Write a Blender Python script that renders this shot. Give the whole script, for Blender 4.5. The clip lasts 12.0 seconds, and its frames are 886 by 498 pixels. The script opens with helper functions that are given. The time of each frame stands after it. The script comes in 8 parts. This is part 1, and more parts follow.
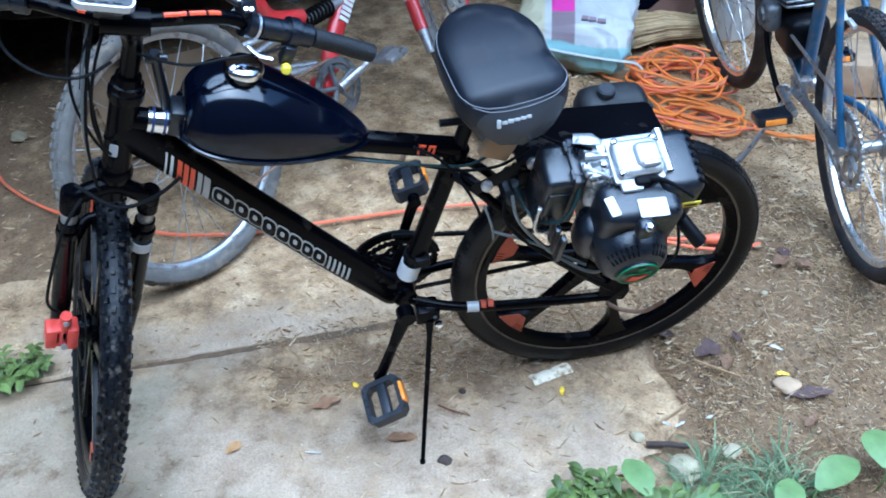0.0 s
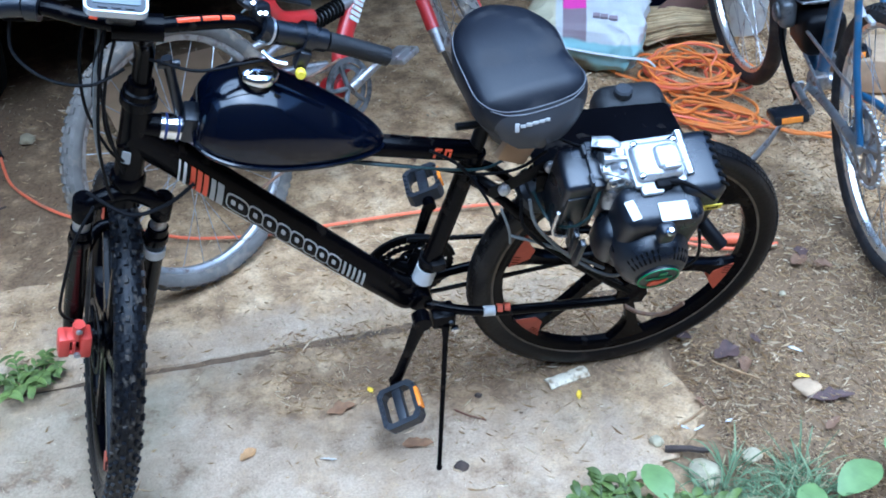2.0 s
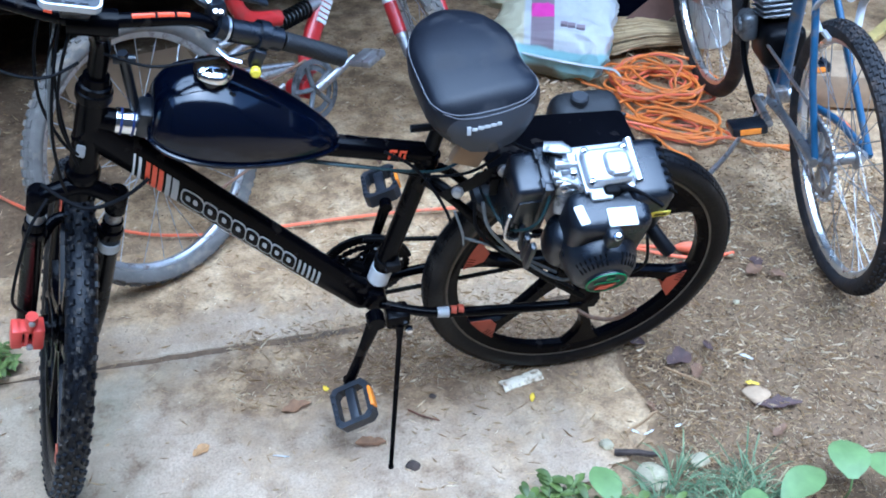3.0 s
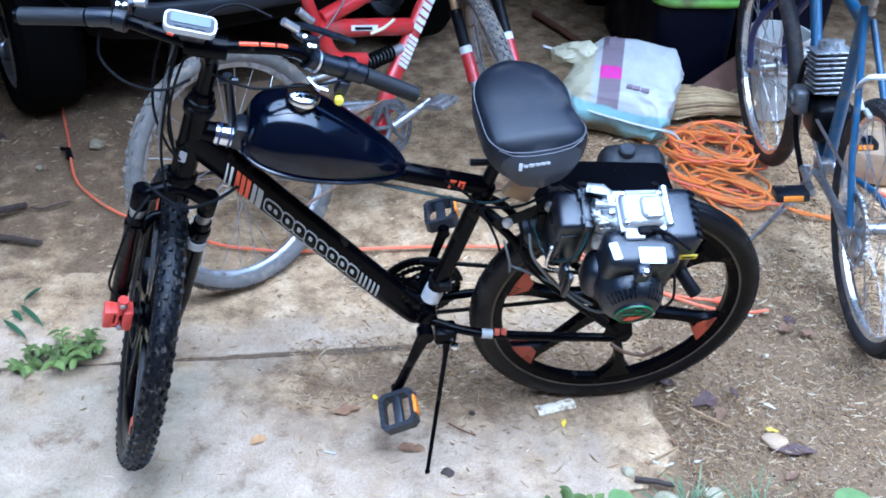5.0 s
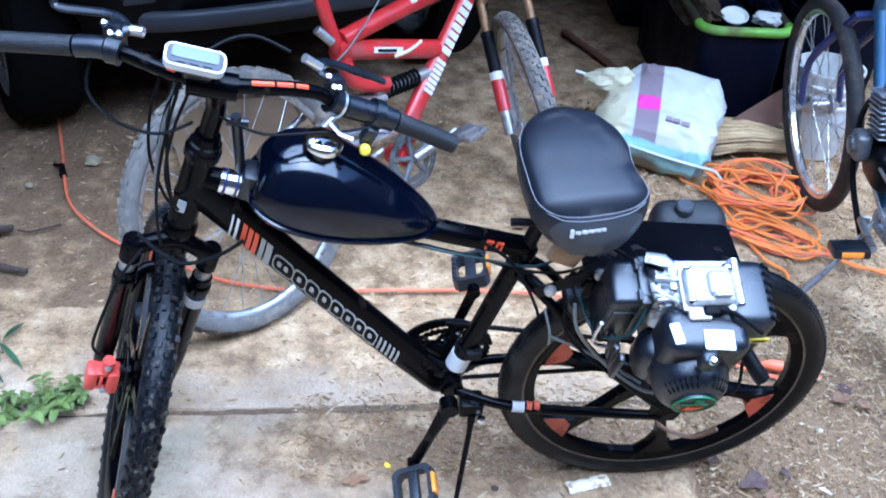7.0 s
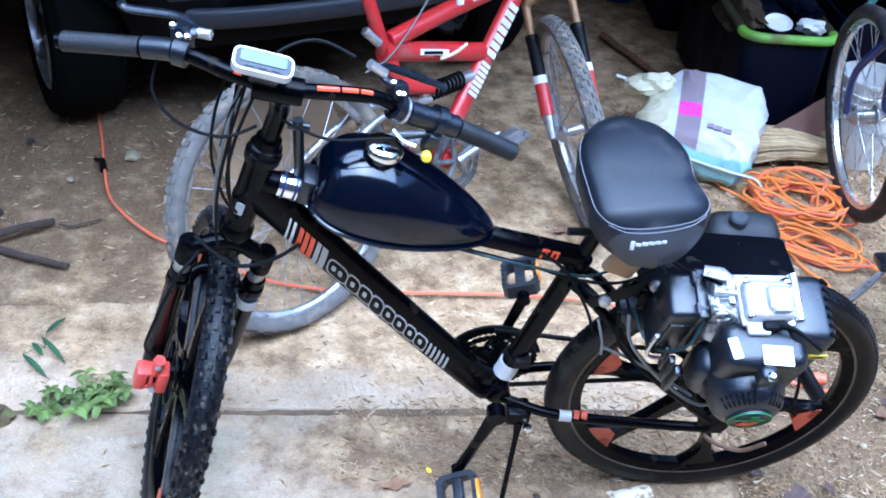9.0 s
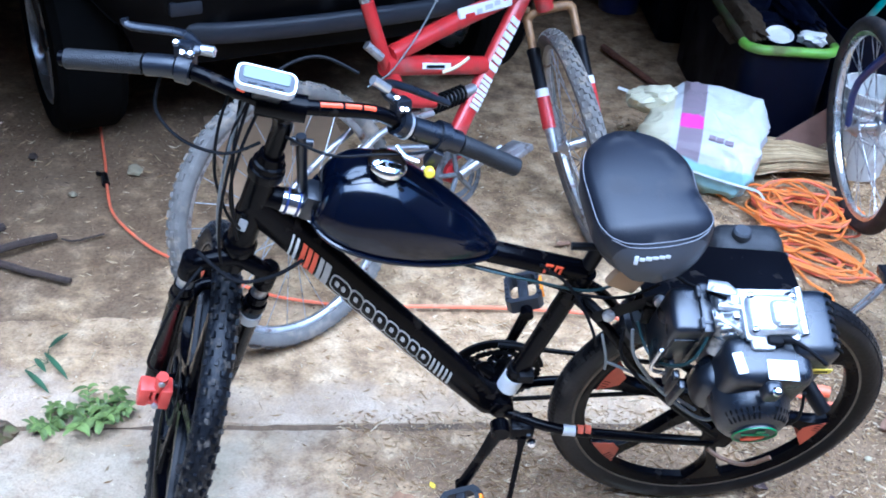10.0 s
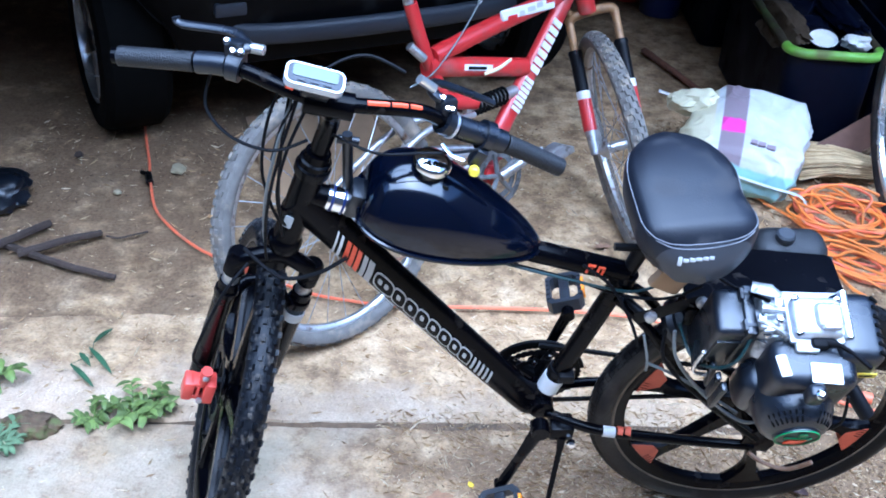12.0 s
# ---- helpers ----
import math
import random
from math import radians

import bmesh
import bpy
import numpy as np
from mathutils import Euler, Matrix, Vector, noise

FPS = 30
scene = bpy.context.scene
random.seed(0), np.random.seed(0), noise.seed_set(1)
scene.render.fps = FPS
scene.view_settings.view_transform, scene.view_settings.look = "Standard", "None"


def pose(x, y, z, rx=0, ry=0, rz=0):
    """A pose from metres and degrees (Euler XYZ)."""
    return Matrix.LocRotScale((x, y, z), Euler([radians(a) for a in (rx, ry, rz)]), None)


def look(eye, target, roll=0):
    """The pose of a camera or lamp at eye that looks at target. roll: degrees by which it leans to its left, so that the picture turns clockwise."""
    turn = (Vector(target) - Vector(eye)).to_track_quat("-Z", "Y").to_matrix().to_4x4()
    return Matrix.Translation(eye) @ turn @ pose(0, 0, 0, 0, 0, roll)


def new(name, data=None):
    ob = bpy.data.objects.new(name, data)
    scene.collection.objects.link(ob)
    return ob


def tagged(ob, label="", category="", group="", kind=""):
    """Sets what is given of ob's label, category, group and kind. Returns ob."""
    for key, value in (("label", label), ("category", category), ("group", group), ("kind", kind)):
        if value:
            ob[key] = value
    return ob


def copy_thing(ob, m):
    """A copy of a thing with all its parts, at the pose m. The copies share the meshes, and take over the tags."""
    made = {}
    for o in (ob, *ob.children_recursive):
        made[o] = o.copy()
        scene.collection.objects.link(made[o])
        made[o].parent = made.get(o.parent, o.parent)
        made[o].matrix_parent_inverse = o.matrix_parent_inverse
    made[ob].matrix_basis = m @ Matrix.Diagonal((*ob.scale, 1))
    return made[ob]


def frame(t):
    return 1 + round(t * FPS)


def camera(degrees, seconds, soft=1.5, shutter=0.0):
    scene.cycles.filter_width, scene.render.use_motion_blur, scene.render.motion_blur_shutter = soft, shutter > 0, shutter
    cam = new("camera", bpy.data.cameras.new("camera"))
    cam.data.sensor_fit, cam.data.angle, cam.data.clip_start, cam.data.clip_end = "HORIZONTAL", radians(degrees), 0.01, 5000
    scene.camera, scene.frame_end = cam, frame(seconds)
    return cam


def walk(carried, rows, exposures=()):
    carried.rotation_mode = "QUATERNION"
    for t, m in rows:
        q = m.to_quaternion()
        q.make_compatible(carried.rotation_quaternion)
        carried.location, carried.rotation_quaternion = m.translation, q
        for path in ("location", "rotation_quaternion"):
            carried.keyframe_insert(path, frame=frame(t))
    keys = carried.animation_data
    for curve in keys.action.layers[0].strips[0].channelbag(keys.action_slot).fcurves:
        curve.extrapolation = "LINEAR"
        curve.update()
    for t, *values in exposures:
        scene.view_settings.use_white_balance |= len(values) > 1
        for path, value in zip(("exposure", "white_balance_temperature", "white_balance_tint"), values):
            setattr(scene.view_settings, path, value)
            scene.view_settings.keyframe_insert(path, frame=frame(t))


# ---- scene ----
# camera: metres and degrees, hand-held, standing before the bicycle
cam = camera(44.38, 12.0, soft=1.8, shutter=0.4)
ROWS = [
    (0.0, -0.7100, -1.7910, 1.7020, 53.714, 1.096, -12.645),
    (0.5, -0.7160, -1.7945, 1.7067, 54.014, 0.782, -11.717),
    (1.0, -0.7134, -1.7818, 1.7033, 53.917, 1.013, -12.066),
    (1.5, -0.7159, -1.7635, 1.6973, 53.803, 1.469, -11.881),
    (2.0, -0.7221, -1.7550, 1.7011, 53.436, 1.602, -12.644),
    (2.5, -0.7196, -1.7661, 1.6885, 52.983, 1.209, -12.464),
    (3.0, -0.6843, -1.7882, 1.7070, 53.749, -0.129, -12.841),
    (3.4, -0.6765, -1.8219, 1.7428, 54.032, 1.516, -7.971),
    (3.5, -0.6640, -1.8341, 1.7426, 55.019, 0.837, -7.469),
    (3.7, -0.6533, -1.8504, 1.7366, 56.718, 0.743, -7.299),
    (5.3, -0.6980, -2.0223, 1.7903, 56.536, -3.019, -6.177),
    (5.5, -0.6780, -1.9848, 1.7853, 57.501, -2.514, -4.676),
    (6.0, -0.6212, -1.9091, 1.7854, 57.515, -2.918, -0.840),
    (6.5, -0.6476, -1.7760, 1.7441, 55.216, -2.979, -6.626),
    (7.0, -0.7122, -1.7153, 1.7303, 56.538, -3.973, -5.771),
    (7.2, -0.7295, -1.7000, 1.7340, 56.937, -4.419, -6.310),
    (8.8, -0.7754, -1.6942, 1.7302, 56.500, -4.616, -4.638),
    (9.0, -0.7759, -1.6907, 1.7344, 56.258, -4.549, -4.311),
    (9.5, -0.7786, -1.6868, 1.7377, 56.870, -4.829, -4.265),
    (10.0, -0.7793, -1.6848, 1.7390, 56.840, -4.340, -4.371),
    (10.5, -0.7918, -1.6955, 1.7417, 57.262, -3.592, -3.362),
    (11.0, -0.7914, -1.6993, 1.7414, 57.089, -3.791, -3.072),
    (11.5, -0.7982, -1.7036, 1.7432, 57.346, -4.410, -2.626),
    (12.0, -0.7937, -1.6971, 1.7364, 56.911, -3.882, -2.472),
]
# the clip's camera: brightness and white balance
EXPO = [(0.0, 2.54, 4290, 1), (3.0, 2.57, 4270, 4), (6.5, 2.94, 4260, 8), (12.0, 3.10, 4230, 8)]
walk(cam, [(t, pose(*row)) for t, *row in ROWS], EXPO)

# ---- light ----
world = bpy.data.worlds.new("world")
scene.world = world
world.use_nodes = True
wn = world.node_tree.nodes
sky = wn.new("ShaderNodeTexSky")
sky.sky_type = "NISHITA"
sky.sun_disc = False
SUN_UP, SUN_ROT = radians(65), radians(169)
sky.sun_elevation, sky.sun_rotation = SUN_UP, SUN_ROT
sky.dust_density, sky.air_density, sky.ozone_density = 2.5, 0.8, 0.6
wn["Background"].inputs[1].default_value = 0.07
world.node_tree.links.new(sky.outputs[0], wn["Background"].inputs[0])
sun = new("sun", bpy.data.lights.new("sun", "SUN"))
sun.data.energy, sun.data.angle, sun.data.color = 1.55, radians(86), (1.0, 0.97, 0.93)
sun.matrix_world = look((0.5, -2.5, 5.4), (0, 0, 0))


# ---- materials ----
def mat(name, base, rough=0.5, metal=0.0, var=0.25, scale=30.0, bump=0.0, bscale=None, coat=0.0, dirt=None, dirt_amount=0.0, dirt_scale=9.0, rand=0.0, spec=0.5):
    """A surface with two scales of mottling, fine relief and, where given, dirt in patches."""
    m = bpy.data.materials.new(name)
    m.use_nodes = True
    nt = m.node_tree
    n, l = nt.nodes, nt.links
    b = n["Principled BSDF"]
    b.inputs["Metallic"].default_value = metal
    b.inputs["Coat Weight"].default_value = coat
    b.inputs["Coat Roughness"].default_value = 0.06
    b.inputs["Specular IOR Level"].default_value = spec
    tc = n.new("ShaderNodeTexCoord")
    fine, broad = n.new("ShaderNodeTexNoise"), n.new("ShaderNodeTexNoise")
    fine.inputs["Scale"].default_value, fine.inputs["Detail"].default_value = scale, 6
    broad.inputs["Scale"].default_value, broad.inputs["Detail"].default_value = scale / 6, 3
    for t in (fine, broad):
        l.new(tc.outputs["Object"], t.inputs["Vector"])
    add = n.new("ShaderNodeMath")
    add.operation = "ADD"
    l.new(fine.outputs["Fac"], add.inputs[0])
    l.new(broad.outputs["Fac"], add.inputs[1])
    ramp = n.new("ShaderNodeMapRange")
    ramp.inputs["From Min"].default_value, ramp.inputs["From Max"].default_value = 0.6, 1.4
    ramp.inputs["To Min"].default_value, ramp.inputs["To Max"].default_value = 1 - var, 1 + var
    l.new(add.outputs[0], ramp.inputs["Value"])
    mul = n.new("ShaderNodeMix")
    mul.data_type, mul.blend_type = "RGBA", "MULTIPLY"
    mul.inputs["Factor"].default_value = 1.0
    mul.inputs["A"].default_value = (*base, 1)
    l.new(ramp.outputs["Result"], mul.inputs["B"])
    colour = mul.outputs["Result"]
    if rand:
        info, hsv = n.new("ShaderNodeObjectInfo"), n.new("ShaderNodeHueSaturation")
        rr = n.new("ShaderNodeMapRange")
        rr.inputs["To Min"].default_value, rr.inputs["To Max"].default_value = 1 - rand, 1 + rand
        l.new(info.outputs["Random"], rr.inputs["Value"])
        l.new(rr.outputs["Result"], hsv.inputs["Value"])
        l.new(colour, hsv.inputs["Color"])
        colour = hsv.outputs["Color"]
    rmap = n.new("ShaderNodeMapRange")
    rmap.inputs["From Min"].default_value, rmap.inputs["From Max"].default_value = 0.3, 0.7
    rmap.inputs["To Min"].default_value, rmap.inputs["To Max"].default_value = rough * 0.8, min(1, rough * 1.25)
    l.new(broad.outputs["Fac"], rmap.inputs["Value"])
    r_out = rmap.outputs["Result"]
    if dirt:
        dn = n.new("ShaderNodeTexNoise")
        dn.inputs["Scale"].default_value, dn.inputs["Detail"].default_value = dirt_scale, 8
        l.new(tc.outputs["Object"], dn.inputs["Vector"])
        dm = n.new("ShaderNodeMapRange")
        dm.inputs["From Min"].default_value, dm.inputs["From Max"].default_value = 0.62 - dirt_amount * 0.4, 0.8 - dirt_amount * 0.3
        l.new(dn.outputs["Fac"], dm.inputs["Value"])
        mix = n.new("ShaderNodeMix")
        mix.data_type = "RGBA"
        l.new(dm.outputs["Result"], mix.inputs["Factor"])
        l.new(colour, mix.inputs["A"])
        mix.inputs["B"].default_value = (*dirt, 1)
        colour = mix.outputs["Result"]
        rmix = n.new("ShaderNodeMix")
        l.new(dm.outputs["Result"], rmix.inputs[0])
        l.new(r_out, rmix.inputs[2])
        rmix.inputs[3].default_value = 0.9
        r_out = rmix.outputs[0]
    l.new(colour, b.inputs["Base Color"])
    l.new(r_out, b.inputs["Roughness"])
    if bump:
        bp = n.new("ShaderNodeBump")
        bn = n.new("ShaderNodeTexNoise")
        bn.inputs["Scale"].default_value, bn.inputs["Detail"].default_value = bscale or scale * 3, 6
        l.new(tc.outputs["Object"], bn.inputs["Vector"])
        bp.inputs["Strength"].default_value, bp.inputs["Distance"].default_value = bump, 0.004
        l.new(bn.outputs["Fac"], bp.inputs["Height"])
        l.new(bp.outputs["Normal"], b.inputs["Normal"])
    return m


M_BLACK = mat("black_paint", (0.0010, 0.0010, 0.0018), 0.22, spec=0.09, var=0.3, dirt=(0.03, 0.023, 0.017), dirt_amount=0.05, dirt_scale=25)
M_TANK = mat("gloss_black_enamel", (0.001, 0.0018, 0.006), 0.11, spec=0.5, var=0.2, scale=12, bump=0.05, bscale=6)
M_PLASTIC = mat("black_plastic", (0.0055, 0.007, 0.011), 0.30, spec=0.6, var=0.2, scale=80, bump=0.15, bscale=500)
M_DARK = mat("dark_steel", (0.004, 0.004, 0.005), 0.4, 0.1, spec=0.15, var=0.4)
M_RUBBER = mat("tyre_rubber", (0.0030, 0.0034, 0.005), 0.40, spec=0.24, var=0.4, scale=60, bump=0.4, dirt=(0.085, 0.072, 0.056), dirt_amount=0.17, dirt_scale=75)
M_SIDEWALL = mat("worn_tyre_rubber", (0.0035, 0.0035, 0.0045), 0.38, spec=0.26, var=0.3, scale=50, bump=0.2, dirt=(0.05, 0.043, 0.035), dirt_amount=0.06, dirt_scale=18)
M_GREYBLACK = mat("weathered_black_rubber", (0.016, 0.015, 0.016), 0.7, var=0.4, scale=40, bump=0.4, dirt=(0.070, 0.052, 0.040), dirt_amount=0.32, dirt_scale=25)
M_GREYTYRE = mat("faded_grey_tyre_rubber", (0.115, 0.105, 0.092), 0.85, var=0.35, scale=40, bump=0.3, dirt=(0.26, 0.21, 0.15), dirt_amount=0.25, dirt_scale=22)
M_GRIP = mat("rubber_grip", (0.006, 0.0065, 0.008), 0.45, var=0.25, scale=120, bump=0.6, bscale=420)
M_VINYL = mat("black_vinyl", (0.006, 0.007, 0.011), 0.38, spec=0.34, var=0.45, scale=14, bump=0.08, bscale=260, dirt=(0.035, 0.034, 0.036), dirt_amount=0.22, dirt_scale=16)
M_VINYL_SIDE = mat("dark_grey_vinyl", (0.028, 0.030, 0.036), 0.42, var=0.15, scale=14, bump=0.08, bscale=350)
M_PEDAL = mat("scuffed_black_plastic", (0.022, 0.024, 0.029), 0.45, var=0.3, scale=50, bump=0.2, bscale=200)
M_RIMDECAL = mat("faded_orange_decal", (0.42, 0.075, 0.03), 0.5, var=0.3, scale=40)
M_FLATSTONE = mat("tan_stone", (0.38, 0.27, 0.16), 0.85, var=0.3, scale=30, bump=0.6)
M_RIMLINE = mat("brown_rim_grime", (0.10, 0.078, 0.055), 0.6, var=0.5, scale=40)
M_SLOT = mat("deep_slot", (0.002, 0.002, 0.002), 0.8, spec=0.1)
M_THREAD = mat("grey_thread", (0.15, 0.15, 0.16), 0.8, var=0.2)
M_ALU = mat("bright_aluminium", (0.78, 0.79, 0.80), 0.28, 0.9, var=0.12, scale=60, bump=0.1)
M_CAST = mat("cast_aluminium", (0.60, 0.61, 0.63), 0.38, 0.75, var=0.15, scale=60, bump=0.35, bscale=260)
M_CARB = mat("dull_cast_aluminium", (0.50, 0.51, 0.52), 0.42, 0.8, var=0.25, scale=60, bump=0.4, dirt=(0.10, 0.09, 0.08), dirt_amount=0.25, dirt_scale=50)
M_OILY = mat("oily_cast_metal", (0.16, 0.165, 0.17), 0.4, 0.6, var=0.35, scale=40, bump=0.4, dirt=(0.04, 0.035, 0.03), dirt_amount=0.35, dirt_scale=30)
M_CHROME = mat("chrome", (0.85, 0.86, 0.88), 0.08, 1.0, var=0.05)
M_STEEL = mat("worn_steel", (0.42, 0.42, 0.42), 0.4, 0.85, var=0.3, dirt=(0.14, 0.08, 0.04), dirt_amount=0.2, dirt_scale=40)
M_RUSTY = mat("rusty_steel", (0.22, 0.15, 0.10), 0.7, 0.4, var=0.4, dirt=(0.16, 0.07, 0.03), dirt_amount=0.4, dirt_scale=30)
M_ORANGE = mat("orange_red_decal", (0.72, 0.09, 0.025), 0.4, var=0.12)
M_REDMETAL = mat("red_anodised_metal", (0.60, 0.065, 0.045), 0.35, 0.1, var=0.12)
M_SILVERDEC = mat("silver_decal", (0.42, 0.42, 0.41), 0.4, var=0.12, scale=60)
M_WHITEDEC = mat("white_decal", (0.66, 0.66, 0.65), 0.45, var=0.06)
M_YELLOW = mat("yellow_plastic", (0.80, 0.66, 0.03), 0.45, var=0.1)
M_AMBER = mat("amber_reflector", (0.85, 0.28, 0.02), 0.2, var=0.15, coat=0.6)
M_GREEN = mat("green_emblem", (0.02, 0.17, 0.045), 0.4, var=0.2)
M_RED = mat("faded_red_paint", (0.40, 0.020, 0.020), 0.36, var=0.2, coat=0.3, dirt=(0.22, 0.07, 0.055), dirt_amount=0.2, dirt_scale=14)
M_GOLD = mat("dull_gold_paint", (0.26, 0.145, 0.055), 0.5, 0.2, var=0.35, scale=40, dirt=(0.16, 0.11, 0.07), dirt_amount=0.3, dirt_scale=30)
M_TEALPAINT = mat("teal_paint", (0.02, 0.16, 0.14), 0.4, var=0.2, scale=20, dirt=(0.12, 0.12, 0.10), dirt_amount=0.15)
M_BLUE = mat("blue_paint", (0.034, 0.095, 0.19), 0.35, var=0.25, coat=0.3, dirt=(0.14, 0.13, 0.12), dirt_amount=0.15, dirt_scale=30)
M_NAVY = mat("dark_blue_paint", (0.015, 0.025, 0.11), 0.35, var=0.2, coat=0.3)
M_DISPLAY = mat("silver_plastic", (0.62, 0.66, 0.72), 0.35, 0.3, var=0.1)
M_LCD = mat("lcd_screen", (0.075, 0.10, 0.105), 0.4, var=0.1, coat=0.5)
M_CORD = mat("orange_cord_jacket", (0.82, 0.25, 0.035), 0.5, var=0.22, scale=9, dirt=(0.42, 0.20, 0.10), dirt_amount=0.2, dirt_scale=20)
M_CORDRED = mat("salmon_orange_cord_jacket", (0.78, 0.17, 0.07), 0.5, var=0.15, scale=9, dirt=(0.45, 0.24, 0.14), dirt_amount=0.25, dirt_scale=20)
M_CABLE = mat("black_cable", (0.004, 0.004, 0.005), 0.6, spec=0.12, var=0.2)
M_CABLEGREY = mat("grey_cable", (0.16, 0.17, 0.17), 0.4, var=0.2)
M_CABLETEAL = mat("teal_cable", (0.006, 0.028, 0.032), 0.4, var=0.2)
M_BAGW = mat("white_woven_bag", (0.50, 0.51, 0.51), 0.4, var=0.14, scale=25, bump=0.3, bscale=60)
M_BAGG = mat("grey_print", (0.30, 0.24, 0.27), 0.5, var=0.12, scale=25)
M_BAGY = mat("cream_bag", (0.66, 0.62, 0.42), 0.5, var=0.12, scale=25, bump=0.3, bscale=60)
M_TOTE = mat("navy_plastic", (0.0018, 0.0026, 0.009), 0.5, spec=0.10, var=0.25, dirt=(0.012, 0.011, 0.012), dirt_amount=0.10)
M_LIME = mat("lime_plastic", (0.16, 0.33, 0.03), 0.45, var=0.15, dirt=(0.12, 0.14, 0.04), dirt_amount=0.2)
# brown dirt on the tub's rim, with the deep shade there painted in
M_RIMSHADE = mat("dirty_shaded_rim", (0.030, 0.023, 0.013), 0.9, spec=0.2, var=0.4, scale=40, dirt=(0.04, 0.06, 0.012), dirt_amount=0.15)
M_BUCKET = mat("white_bucket_plastic", (0.55, 0.55, 0.52), 0.5, var=0.1, dirt=(0.34, 0.28, 0.24), dirt_amount=0.25)
M_RAG = mat("brown_cloth", (0.045, 0.032, 0.019), 0.95, spec=0.1, var=0.4, scale=40, bump=0.5)
M_BOARD = mat("brown_board", (0.20, 0.11, 0.075), 0.75, var=0.25, scale=20, bump=0.3)
M_YELLOWWOOD = mat("faded_yellow_paint", (0.52, 0.40, 0.13), 0.7, var=0.3, scale=30, bump=0.2, dirt=(0.26, 0.19, 0.10), dirt_amount=0.25, dirt_scale=20)
M_CARD = mat("tan_cardboard", (0.36, 0.24, 0.13), 0.85, var=0.15, scale=14)
M_CAR = mat("black_car_paint", (0.0025, 0.0025, 0.003), 0.3, spec=0.08, var=0.2, scale=8, dirt=(0.015, 0.014, 0.014), dirt_amount=0.05)
M_CARRIM = mat("dull_alloy", (0.50, 0.52, 0.55), 0.25, 0.9, var=0.3)
M_CARTYRE = mat("black_car_tyre", (0.003, 0.003, 0.003), 0.85, spec=0.06, var=0.3)
M_CARTRIM = mat("grey_sill_trim", (0.022, 0.026, 0.036), 0.45, var=0.2, scale=12)
M_STICK = mat("dead_wood", (0.055, 0.038, 0.028), 0.9, var=0.4, scale=60, bump=0.8)
M_STICKRED = mat("reddish_stick", (0.16, 0.07, 0.04), 0.85, var=0.4, scale=60, bump=0.6)
M_STONE = mat("pale_stone", (0.40, 0.345, 0.215), 0.85, var=0.45, scale=25, bump=0.9, dirt=(0.24, 0.20, 0.11), dirt_amount=0.28, dirt_scale=30)
M_PAPER = mat("weathered_wrapper", (0.86, 0.74, 0.52), 0.7, var=0.2, scale=60, bump=0.4, dirt=(0.30, 0.20, 0.10), dirt_amount=0.35, dirt_scale=60)
M_WHITEBIT = mat("white_scrap", (0.60, 0.585, 0.55), 0.7, var=0.1)
M_DEADLEAF = mat("dead_leaf", (0.17, 0.095, 0.050), 0.8, var=0.4, scale=60, rand=0.35)
M_PURPLELEAF = mat("purple_dead_leaf", (0.085, 0.050, 0.042), 0.85, var=0.6, scale=60)
M_RUSSET = mat("russet_dead_leaf", (0.27, 0.150, 0.072), 0.85, var=0.45, scale=60)
M_TANLEAF = mat("tan_dead_leaf", (0.46, 0.27, 0.11), 0.8, var=0.3, scale=60)
M_YLEAF = mat("yellow_leaf", (0.85, 0.60, 0.03), 0.6, var=0.15, scale=60)
M_LEAF = mat("green_leaf", (0.118, 0.158, 0.032), 0.6, var=0.5, scale=40, rand=0.4)
M_LEAFBIG = mat("pale_green_leaf", (0.160, 0.235, 0.075), 0.5, var=0.35, scale=30, bump=0.4, bscale=60, rand=0.15)
M_LANCE = mat("dark_green_leaf", (0.035, 0.075, 0.032), 0.5, var=0.3, scale=40, rand=0.2)



